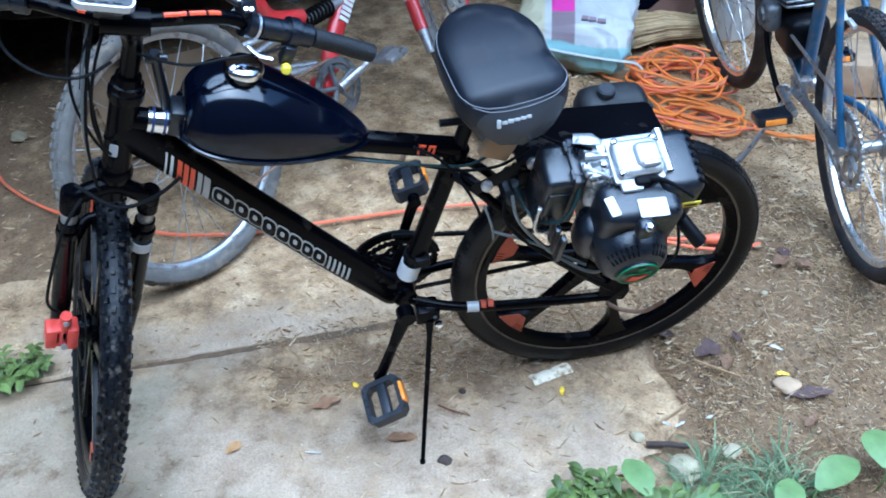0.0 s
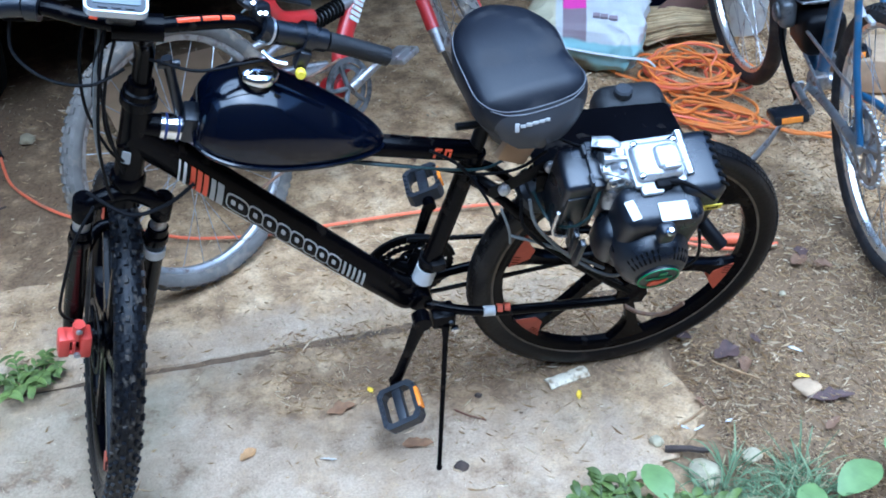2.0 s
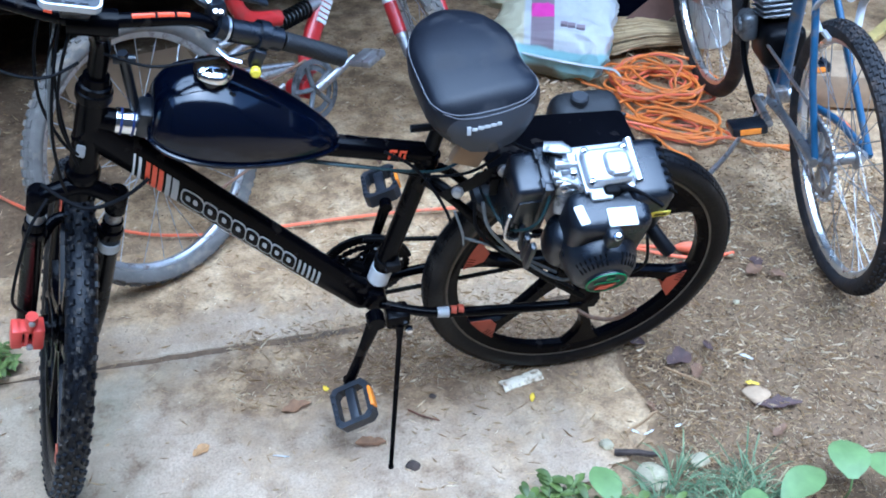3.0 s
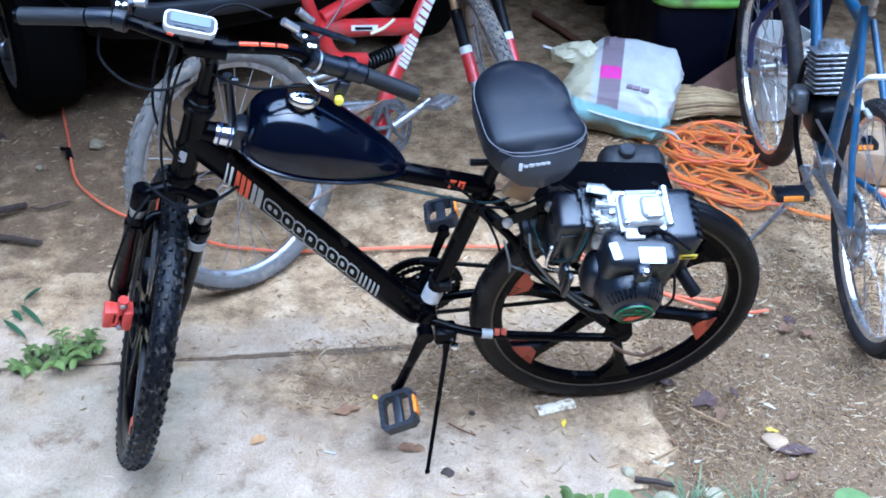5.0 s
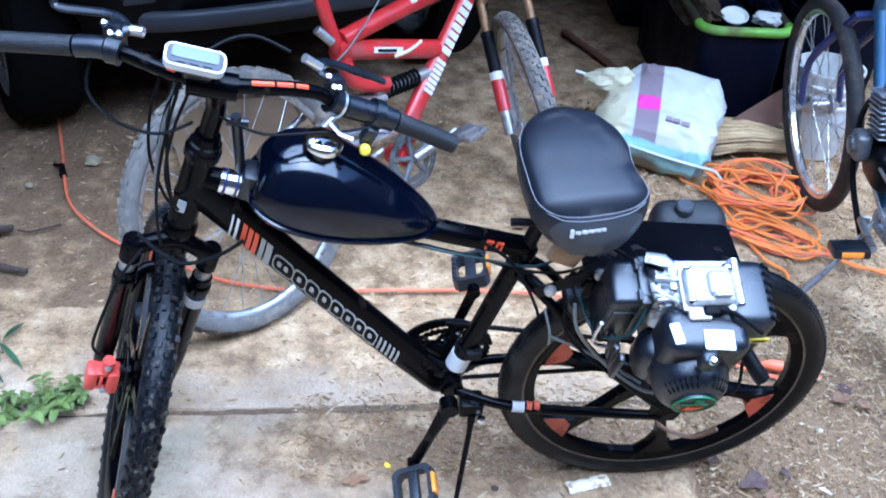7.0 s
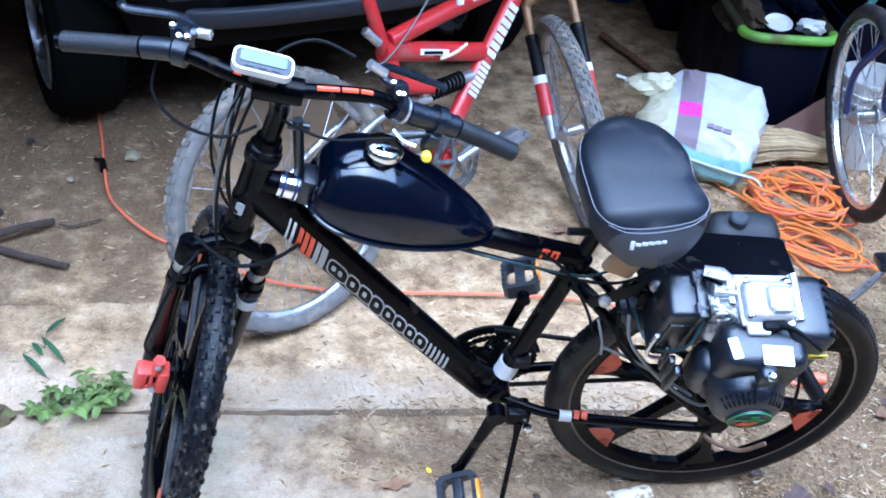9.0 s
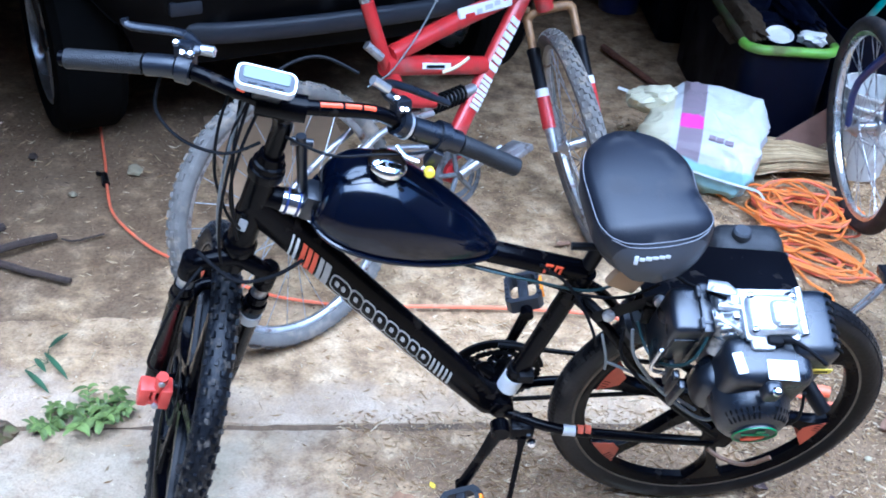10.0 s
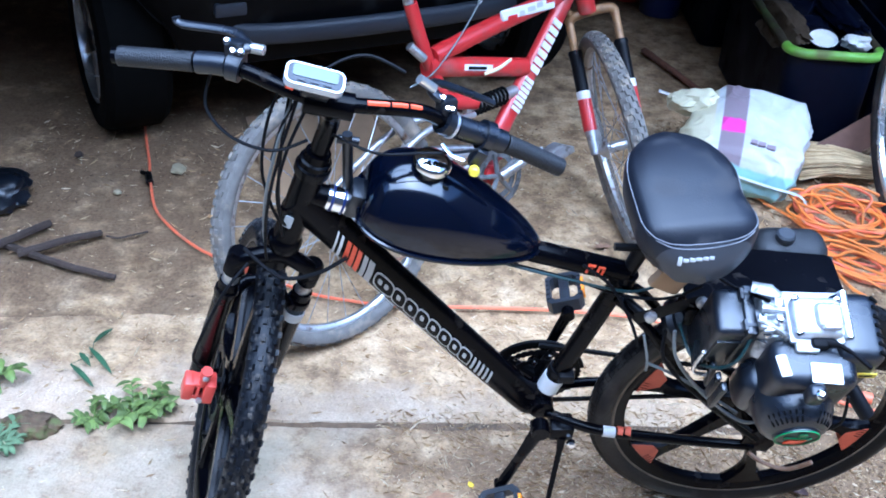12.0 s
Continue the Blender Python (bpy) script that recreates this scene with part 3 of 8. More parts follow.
def pavement_slab(edge, material, label, top, sunk=0.0):
    """A cast slab with broken edges; edge: corner points in order; sunk: how far the far side lies lower."""
    rng = random.Random(len(edge))
    out = []
    for i in range(len(edge)):
        a, b = Vector(edge[i]), Vector(edge[(i + 1) % len(edge)])
        n = max(2, int((b - a).length / 0.04))
        side = Vector((-(b - a).y, (b - a).x)).normalized()
        for j in range(n):
            p = a + (b - a) * j / n
            out.append(p + side * ((0.006 if 0.1 < p.y < 0.25 else 0.022) * noise.noise((p.x * 9, p.y * 9, 1)) + (0.0 if 0.1 < p.y < 0.25 else 0.014) * noise.noise((p.x * 31, p.y * 31, 1)) + rng.uniform(-0.003, 0.003)))
    bm = bmesh.new()
    lo = [bm.verts.new((p.x, p.y, -0.08)) for p in out]
    hi = [bm.verts.new((p.x, p.y, top - 0.006 - (sunk if p.y > 0.4 else 0.0))) for p in out]
    c = sum(out, Vector((0, 0))) / len(out)
    top_ring = [bm.verts.new((*(p + (c - p).normalized() * 0.012), top - (sunk if p.y > 0.4 else 0.0) + 0.003 * noise.noise((p.x * 4, p.y * 4, 2)))) for p in out]
    k = len(out)
    for i in range(k):
        j = (i + 1) % k
        bm.faces.new((lo[i], lo[j], hi[j], hi[i]))
        bm.faces.new((hi[i], hi[j], top_ring[j], top_ring[i]))
    f = bm.faces.new(top_ring)
    bmesh.ops.triangulate(bm, faces=[f])
    return tagged(part("pavement", bm, material, sharp=30), label, "pavement", kind="structure")


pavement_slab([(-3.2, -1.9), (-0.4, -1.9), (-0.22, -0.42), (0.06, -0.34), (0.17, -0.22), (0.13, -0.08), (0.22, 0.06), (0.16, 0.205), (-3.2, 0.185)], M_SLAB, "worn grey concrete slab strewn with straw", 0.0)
pavement_slab([(-3.2, 0.199), (0.12, 0.216), (0.30, 0.34), (0.20, 0.52), (0.05, 0.62), (-0.35, 0.60), (-0.9, 0.66), (-1.7, 0.60), (-3.2, 0.66)], M_SLABFAR, "pale concrete slab half covered with brown earth", 0.001, 0.010)


# dark soil in the joint between the slabs
bm = bmesh.new()
rows_j = []
for i in range(120):
    x = -3.1 + 3.25 * i / 119
    y = 0.198 + 0.0062 * (x + 3.2) + 0.004 * noise.noise((x * 6, 0, 4))
    w = 0.022
    rows_j.append([bm.verts.new((x, y - w, -0.006)), bm.verts.new((x, y, -0.0055 + 0.007 * min(1.0, max(0.0, (x + 1.05) / 0.5)) + 0.003 * noise.noise((x * 20, 1, 1)))), bm.verts.new((x, y + w, -0.006))])
for A, B in zip(rows_j, rows_j[1:]):
    for j in range(2):
        bm.faces.new((A[j], B[j], B[j + 1], A[j + 1]))
tagged(part("joint_soil", bm, M_HUMUS, sharp=80), "dark damp soil in the joint between the slabs", "soil", kind="structure")


# ---- the black motor bicycle ----
LEAN = 12.34
bike = thing("motor_bicycle", pose(0, 0, 0, LEAN, 0, 0), "black mountain bicycle with petrol tank and engine on its kickstand", "bicycle")
BB = Vector((-0.436, 0, 0.345))
HT, HB = Vector((-0.877, 0, 0.925)), Vector((-0.927, 0, 0.755))
STEER = (HT - HB).normalized()

# frame
bm = bmesh.new()
tube(bm, [HB, HT], 0.024, 20)
lathe(bm, [(0.027, 0), (0.029, 0.004), (0.029, 0.018), (0.025, 0.022)], facing(HT - STEER * 0.012, STEER))
lathe(bm, [(0.027, 0), (0.029, 0.004), (0.029, 0.02), (0.025, 0.026)], facing(HB - STEER * 0.006, STEER))
tube(bm, glide([(-0.905, 0, 0.862), (-0.84, 0, 0.79), (-0.52, 0, 0.408), (-0.445, 0, 0.335)], 5), [0.034] * 12 + [0.036, 0.038, 0.039, 0.037], 20, flat=0.72, side=(0, 1, 0))
tube(bm, glide([(-0.885, 0, 0.872), (-0.7, 0, 0.812), (-0.5, 0, 0.754), (-0.335, 0, 0.710)], 4), 0.0200, 18)
tube(bm, [BB, (-0.392, 0, 0.50), (-0.344, 0, 0.678), (-0.336, 0, 0.715)], [0.02, 0.0185, 0.0185, 0.0185], 18)
lathe(bm, [(0.021, -0.036), (0.024, -0.034), (0.024, 0.034), (0.021, 0.036)], facing(BB, (0, 1, 0)))
for s in (-1, 1):
    tube(bm, glide([(-0.425, 0.03 * s, 0.335), (-0.33, 0.058 * s, 0.322), (-0.18, 0.068 * s, 0.31), (-0.01, 0.072 * s, 0.298)], 5), 0.0105, 12)
    tube(bm, glide([(-0.345, 0.018 * s, 0.66), (-0.285, 0.045 * s, 0.615), (-0.16, 0.066 * s, 0.46), (-0.012, 0.073 * s, 0.325)], 5), 0.0095, 12)
    slab_of(bm, [(-0.04, 0.29), (0.02, 0.285), (0.03, 0.31), (0.02, 0.355), (-0.01, 0.36), (-0.035, 0.335)], -0.003, 0.003, Matrix(((1, 0, 0, 0), (0, 0, 1, 0.074 * s), (0, 1, 0, 0), (0, 0, 0, 1))))
tube(bm, [(-0.340, 0, 0.688), (-0.335, 0, 0.712)], 0.0225, 18)
frame_part = part("bicycle_frame", bm, M_BLACK, bike)


def stripe_on_tube(name, a, b, s0, s1, h0, h1, material, label="", v=-0.0262):
    """A decal on the near side of the down tube: a, b its axis; s along, h across."""
    a, b = Vector(a), Vector(b)
    d = (b - a).normalized()
    up = Vector((0, -1, 0)).cross(d)
    up = up if up.z > 0 else -up
    bmd = bmesh.new()
    n = 4
    rows = []
    for i in range(n + 1):
        h = h0 + (h1 - h0) * i / n
        off = v * math.sqrt(max(0.02, 1 - (h / 0.0365) ** 2))
        rows.append([bmd.verts.new(a + d * (s - h * 0.75) + up * h + Vector((0, off - o, 0))) for s in (s0, s1) for o in (0.0, 0.0012)])
    for i in range(n):
        A, B = rows[i], rows[i + 1]
        bmd.faces.new((A[1], A[3], B[3], B[1]))
        bmd.faces.new((A[0], A[2], B[2], B[0]))
    return part(name, bmd, material, frame_part, label)


DT0, DT1 = (-0.84, 0, 0.79), (-0.52, 0, 0.408)
for s, w, mm in ((0.000, 0.004, M_WHITEDEC), (0.011, 0.006, M_WHITEDEC), (0.026, 0.010, M_ORANGE), (0.040, 0.010, M_ORANGE), (0.054, 0.010, M_ORANGE), (0.070, 0.010, M_SILVERDEC), (0.084, 0.014, M_SILVERDEC)):
    stripe_on_tube("decal_stripe", DT0, DT1, s, s + w, -0.024, 0.016, mm)


def tube_blob(name, s0, w, h0, h1, material, lift, hole=0.0):
    """A rounded patch, slanted, on the near side of the down tube; with a hole it is a loop."""
    a, d = Vector(DT0), (Vector(DT1) - Vector(DT0)).normalized()
    up = Vector((0, -1, 0)).cross(d)
    up = up if up.z > 0 else -up
    bmd = bmesh.new()
    n = 20
    rings_ = []
    for k in ((0.0, 0.55, 1.0) if not hole else (hole, (1 + hole) / 2, 1.0)):
        row = []
        for j in range(n):
            g = 2 * math.pi * j / n
            cx, cy = math.copysign(abs(math.cos(g)) ** 0.6, math.cos(g)), math.copysign(abs(math.sin(g)) ** 0.6, math.sin(g))
            h = (h0 + h1) / 2 + (h1 - h0) / 2 * cy * k
            ss = s0 + w / 2 + w / 2 * cx * k - h * 0.75
            off = -0.0262 * math.sqrt(max(0.02, 1 - (h / 0.0365) ** 2)) - lift
            row.append(bmd.verts.new(a + d * ss + up * h + Vector((0, off, 0))))
        rings_.append(row)
    for A, B in zip(rings_, rings_[1:]):
        for j in range(n):
            if (A[j].co - A[(j + 1) % n].co).length > 1e-7:
                bmd.faces.new((A[j], A[(j + 1) % n], B[(j + 1) % n], B[j]))
            else:
                bmd.faces.new((A[j], B[(j + 1) % n], B[j]))
    return part(name, bmd, material, frame_part)


at = 0.104
for i, w in enumerate((0.050, 0.033, 0.034, 0.034, 0.033, 0.033, 0.030, 0.033)):
    drop = 0.005 if i == 3 else 0.0
    tube_blob("decal_block", at, w + 0.004, -0.0195 - drop, 0.0125, M_SILVERDEC, 0.0010)
    tube_blob("decal_block", at + 0.003, w - 0.002, -0.0165 - drop, 0.0098, M_BLACK, 0.0016)
    for q in ((0.22, 0.56) if i == 0 else (0.36,)):
        tube_blob("decal_block", at + w * q, 0.0105, -0.007, 0.003, M_SILVERDEC, 0.0022)
    at += w + 0.0005
stripe_on_tube("decal_line", DT0, DT1, 0.10, 0.46, -0.0275, -0.0262, M_SILVERDEC)
for i in range(6):
    stripe_on_tube("decal_stripe", DT0, DT1, 0.385 + i * 0.0135, 0.391 + i * 0.0135, -0.018, 0.010, M_SILVERDEC)
# marks on the top tube and the chain stay
for u, strokes in ((-0.410, ((0, 0, 0.004, 0.019), (0.005, 0.0075, 0.012, 0.004), (0.004, 0.0, 0.009, 0.004))), (-0.392, ((0, 0, 0.004, 0.019), (0.005, 0.0075, 0.012, 0.004), (0.005, -0.0075, 0.012, 0.004), (0.009, -0.002, 0.004, 0.010)))):
    bm = bmesh.new()
    for x, z, w_, h_ in strokes:
        box(bm, (x, 0, z), (w_, 0.0022, h_), pose(u, -0.0202, 0.7395 - (u + 0.42) * 0.28, -8, 15, 0))
    part("decal_mark", bm, M_ORANGE, frame_part)
for s, mm in ((-0.315, M_SILVERDEC), (-0.287, M_RIMDECAL), (-0.272, M_RIMDECAL)):
    bm = bmesh.new()
    tube(bm, [(s, -0.0605, 0.3205), (s + (0.024 if mm is M_SILVERDEC else 0.011), -0.0622, 0.319)], 0.0112, 12)
    part("decal_band", bm, mm, frame_part)
bm = bmesh.new()
slab_of(bm, rounded(0.024, 0.014, 0.003), 0, 0.002, facing(HB + STEER * 0.075 + Vector((-0.010, -0.0235, 0)), (-0.25, -1, 0.1), STEER))
part("head_badge", bm, M_SILVERDEC, frame_part)


def mag_wheel(parent, name, place, knobby, spokes=6, turn=0.0, plain=(0, 2)):
    """A cast wheel with broad curved spokes, in the plane y = 0 of its own frame."""
    bmr = bmesh.new()
    hoop(bmr, [(0.298, -0.015), (0.298, 0.015), (0.290, 0.0165), (0.270, 0.0155), (0.261, 0.008), (0.261, -0.008), (0.270, -0.0155), (0.290, -0.0165)], 96)
    wheel = part(name, bmr, M_BLACK, parent, place=place)
    bmt = bmesh.new()
    prof = [(0.288, -0.017), (0.296, -0.023), (0.308, -0.0265), (0.320, -0.0235), (0.329, -0.015), (0.3335, -0.005), (0.3335, 0.005), (0.329, 0.015), (0.320, 0.0235), (0.308, 0.0265), (0.296, 0.023), (0.288, 0.017)]
    if knobby:
        prof = [(r if r < 0.32 else r - 0.004, s) for r, s in prof]
    hoop(bmt, prof, 120)
    if knobby:
        knobs(bmt, 0.306, 0.0225, (-1.15, -0.70, -0.24, 0.22, 0.66, 1.10), 64, (0.0112, 0.0080, 0.0090), random.Random(3))
    else:
        for i in range(150):
            a = 2 * math.pi * i / 150
            for b in (-0.62, -0.3, 0.3, 0.62):
                d, t = Vector((math.cos(a), 0, math.sin(a))), Vector((-math.sin(a), 0, math.cos(a)))
                nrm = d * math.cos(b) + Vector((0, math.sin(b), 0))
                box(bmt, (0, 0, 0), (0.010, 0.0065, 0.003), basis(d * 0.308 + nrm * 0.0255, t, nrm.cross(t), nrm))
    part("tyre", bmt, M_RUBBER if knobby else M_SIDEWALL, wheel, "knobbly black tyre" if knobby else "smooth worn black tyre")
    bml = bmesh.new()
    for s in (-1, 1):
        hoop(bml, [(0.2895, 0.0172 * s), (0.2845, 0.0178 * s), (0.2835, 0.0172 * s), (0.2890, 0.0162 * s)], 96)
    part("rim_line", bml, M_RIMLINE, wheel, "tan wear line round the rim")
    bmh = bmesh.new()
    lathe(bmh, [(0.012, -0.055), (0.022, -0.05), (0.026, -0.04), (0.03, -0.02), (0.045, -0.016), (0.045, 0.016), (0.03, 0.02), (0.026, 0.04), (0.022, 0.05), (0.012, 0.055)], Y_UP)
    part("hub", bmh, M_BLACK, wheel)
    for i in range(spokes):
        a0 = turn + 2 * math.pi * i / spokes
        bms = bmesh.new()
        left, right = [], []
        for k in range(17):
            f = k / 16
            r = 0.035 + f * 0.232
            a = a0 + 0.20 * math.sin(f * math.pi * 0.8)
            w = 0.0145 - 0.003 * math.sin(f * math.pi) + 0.042 * (max(0, f - 0.62) / 0.38) ** 2.6 + 0.010 * (1 - f) ** 4
            d, t = Vector((math.cos(a), 0, math.sin(a))), Vector((-math.sin(a), 0, math.cos(a)))
            left.append(d * r - t * w)
            right.append(d * r + t * w)
        secs = []
        for p, q in zip(left, right):
            m_ = (p + q) / 2
            secs.append([bms.verts.new(x) for x in (p + Vector((0, 0.005, 0)), p + Vector((0, -0.005, 0)), m_ + (p - m_) * 0.82 + Vector((0, -0.0125, 0)), m_ + (q - m_) * 0.82 + Vector((0, -0.0125, 0)), q + Vector((0, -0.005, 0)), q + Vector((0, 0.005, 0)), m_ + (q - m_) * 0.82 + Vector((0, 0.0125, 0)), m_ + (p - m_) * 0.82 + Vector((0, 0.0125, 0)))])
        for A, B in zip(secs, secs[1:]):
            for j in range(8):
                bms.faces.new((A[j], A[(j + 1) % 8], B[(j + 1) % 8], B[j]))
        bms.faces.new(secs[0][::-1])
        bms.faces.new(secs[-1])
        part("spoke", bms, M_BLACK, wheel, sharp=25)
        if i in plain:
            continue
        for s in (-1, 1):
            bmo = bmesh.new()
            inner = [(0.222, -0.06), (0.222, 0.05)]
            outer = [(0.2595, 0.165 - 0.0275 * z) for z in range(13)]
            outline = [(r * math.cos(a0 + 0.118 + g), r * math.sin(a0 + 0.118 + g)) for r, g in inner + outer]
            vs = [[bmo.verts.new((x, 0.0126 * s + y, z)) for x, z in outline] for y in (0.0, 0.0012 * s)]
            k = len(outline)
            for j in range(k):
                bmo.faces.new((vs[0][j], vs[0][(j + 1) % k], vs[1][(j + 1) % k], vs[1][j]))
            bmo.faces.new(vs[1])
            decal = part("rim_decal", bmo, M_RIMDECAL, wheel)
            for q in range(4):
                g = 0.045 + 0.03 * q
                bmo = bmesh.new()
                tube(bmo, [(r * math.cos(a0 + 0.118 + g), 0.0139 * s, r * math.sin(a0 + 0.118 + g)) for r in (0.243, 0.2592)], 0.0010, 4)
                part("decal_line", bmo, M_DARK, decal)
    return wheel


mag_wheel(bike, "rear_wheel", pose(0, 0, 0.334), False, turn=radians(-88))

# steering: the fork is turned hard over
A_UP = Vector((0.274, 0, 0.962)).normalized()
FWD = Vector((0.0955, -0.995, -0.0272)).normalized()
SIDE = A_UP.cross(FWD).normalized()
FWD = SIDE.cross(A_UP).normalized()
PIV = Vector((-1.052, 0, 0.328))
FC = Vector((-1.040, 0.025, 0.329))
WFWD = (FWD - SIDE * (0.06 if SIDE.x > 0 else -0.06)).normalized()
WSIDE = A_UP.cross(WFWD).normalized()
mag_wheel(bike, "front_wheel", basis(FC, WFWD, WSIDE, WFWD.cross(WSIDE)), True, turn=radians(20), plain=(0, 1, 3, 4))


def st(f, s, h):
    """A point by the steering axis: forward, sideways, up along it from the axle's level."""
    return PIV + FWD * f + SIDE * s + A_UP * h


bm = bmesh.new()
tube(bm, [st(0, 0, 0.40), st(0, 0, 0.46)], 0.024, 18)
tube(bm, glide([st(0.012, -0.066, 0.395), st(0.016, -0.045, 0.415), st(0.012, 0, 0.43), st(0.016, 0.045, 0.415), st(0.012, 0.066, 0.395)], 5), [0.0155] * 21, 14)
for s in (-1, 1):
    tube(bm, [st(0.008, 0.064 * s, 0.418), st(0.008, 0.064 * s, 0.412), st(0.006, 0.064 * s, 0.365)], [0.014, 0.0185, 0.0180], 16)
fork = part("fork", bm, M_BLACK, bike, "black suspension fork")
for s in (-1, 1):
    bm = bmesh.new()
    tube(bm, [st(0.006, 0.064 * s, 0.40), st(0.0, 0.064 * s, 0.27)], 0.0145, 16)
    part("stanchion", bm, M_STEEL, fork)
    bm = bmesh.new()
    top = 0.318
    tube(bm, [st(0.004, 0.064 * s, top), st(0.003, 0.064 * s, top - 0.012), st(0.002, 0.064 * s, top - 0.02), st(-0.003, 0.064 * s, 0.10), st(-0.012, 0.062 * s, 0.005), st(-0.016, 0.060 * s, -0.018)], [0.0205, 0.0215, 0.0185, 0.0178, 0.016, 0.012], 16)
    tube(bm, [st(0.004, 0.064 * s, top + 0.004), st(0.004, 0.064 * s, top + 0.020)], 0.0180, 16)
    part("lower_leg", bm, M_BLACK, fork)
bm = bmesh.new()
tube(bm, [st(0.003, 0.064, 0.285), st(0.003, 0.064, 0.266)], 0.0198, 16)
part("leg_sticker", bm, M_SILVERDEC, fork)
bm = bmesh.new()
tube(bm, glide([st(-0.002, -0.055, 0.27), st(-0.03, -0.03, 0.30), st(-0.034, 0, 0.305), st(-0.03, 0.03, 0.30), st(-0.002, 0.055, 0.27)], 5), 0.011, 10)
part("fork_arch", bm, M_BLACK, fork)
# red brake caliper on the fork leg
bm = bmesh.new()
CAL = basis(st(0.045, -0.066, 0.082), SIDE, A_UP, SIDE.cross(A_UP))
box(bm, (-0.019, -0.002, 0.0), (0.020, 0.050, 0.034), CAL, 0.004)
box(bm, (0.018, 0.002, 0.004), (0.020, 0.056, 0.036), CAL, 0.004)
box(bm, (0.0, 0.018, 0.0), (0.040, 0.010, 0.030), CAL, 0.003)
box(bm, (0.0, -0.019, 0.0), (0.040, 0.009, 0.030), CAL, 0.003)
box(bm, (-0.002, -0.001, 0.004), (0.006, 0.032, 0.026), CAL, 0.002)
tube(bm, [CAL @ Vector((0.004, 0.02, 0.008)), CAL @ Vector((0.004, 0.040, 0.009)), CAL @ Vector((0.004, 0.042, 0.009)), CAL @ Vector((0.004, 0.060, 0.010))], [0.0085, 0.0085, 0.011, 0.011], 12)
caliper = part("brake_caliper", bm, M_REDMETAL, bike, "orange-red disc brake caliper")
bm = bmesh.new()
box(bm, (0.0, 0.0, -0.004), (0.030, 0.034, 0.016), CAL, 0.001)
part("pad_slot", bm, M_DARK, caliper)
for y in (0.05, -0.018):
    bm = bmesh.new()
    lathe(bm, [(0.006, 0), (0.006, 0.006), (0.003, 0.008)], CAL @ pose(0.004, y, 0.017), 12)
    part("bolt", bm, M_STEEL, caliper)
bm = bmesh.new()
hoop(bm, [(0.074, -0.031), (0.062, -0.031), (0.062, -0.033), (0.074, -0.033)], 48)
for i in range(5):
    a = i * 1.2566
    tube(bm, [(0.02 * math.cos(a), -0.032, 0.02 * math.sin(a)), (0.07 * math.cos(a + 0.4), -0.032, 0.07 * math.sin(a + 0.4))], 0.003, 6)
part("brake_disc", bm, M_DARK, bike, place=basis(FC, FWD, SIDE, FWD.cross(SIDE)))

# stem and handlebar
bm = bmesh.new()
SA = (HT - HB).normalized()
tube(bm, [HT + SA * 0.0, HT + SA * 0.018, HT + SA * 0.020, HT + SA * 0.034], [0.027, 0.026, 0.022, 0.0205], 18)
tube(bm, [HT + SA * 0.02, HT + SA * 0.09, Vector((-0.848, -0.010, 1.045)), Vector((-0.846, -0.038, 1.078))], [0.0155, 0.0155, 0.0175, 0.019], 16)
tube(bm, [(-0.885, -0.048, 1.096), (-0.815, -0.047, 1.083)], 0.0205, 16)
stem = part("stem", bm, M_BLACK, bike)
BAR = [(-1.162, 0.02, 1.107), (-1.055, 0.0, 1.117), (-0.985, -0.018, 1.124), (-0.915, -0.04, 1.108), (-0.855, -0.048, 1.091), (-0.799, -0.045, 1.085), (-0.716, -0.02, 1.060), (-0.666, -0.005, 1.024), (-0.588, 0.01, 0.985), (-0.483, 0.02, 0.927)]
bm = bmesh.new()
tube(bm, glide(BAR, 5), 0.0115, 14)
bar = part("handlebar", bm, M_BLACK, bike)


def along(pts, f):
    """The point and direction at the share f of a line."""
    p = [Vector(q) for q in pts]
    total = sum((b - a).length for a, b in zip(p, p[1:]))
    d = f * total
    for a, b in zip(p, p[1:]):
        if d <= (b - a).length or b is p[-1]:
            return a + (b - a).normalized() * d, (b - a).normalized()
        d -= (b - a).length


GL = glide(BAR, 8)


def sleeve(name, f0, f1, r, material, parent, ribs=0, label=""):
    bms = bmesh.new()
    n = max(6, ribs * 2)
    tube(bms, [along(GL, f0 + (f1 - f0) * i / n)[0] for i in range(n + 1)], [r * (1 + (0.05 if ribs and i % 2 else 0)) for i in range(n + 1)], 16)
    return part(name, bms, material, parent, label)


sleeve("grip", 0.012, 0.165, 0.0145, M_GRIP, bar, 14, "ribbed black rubber grip")
sleeve("grip", 0.852, 1.0, 0.0150, M_GRIP, bar, 14, "ribbed black rubber grip")
sleeve("shifter", 0.172, 0.232, 0.0165, M_PLASTIC, bar)
sleeve("shifter", 0.726, 0.845, 0.0185, M_PLASTIC, bar)
sleeve("clamp_collar", 0.236, 0.262, 0.0205, M_PLASTIC, bar)
sleeve("clamp_collar", 0.690, 0.716, 0.0205, M_PLASTIC, bar)
sleeve("throttle_collar", 0.790, 0.812, 0.0245, M_PLASTIC, bar)
sleeve("bar_ring", 0.712, 0.718, 0.0215, M_ALU, bar)
for f0, f1 in ((0.515, 0.560), (0.566, 0.600), (0.606, 0.632), (0.355, 0.37)):
    bm = bmesh.new()
    tube(bm, [along(GL, f0 + (f1 - f0) * i / 5)[0] + Vector((0, -0.004, 0.0085)) for i in range(6)], 0.0045, 8)
    part("bar_decal", bm, M_ORANGE, bar)
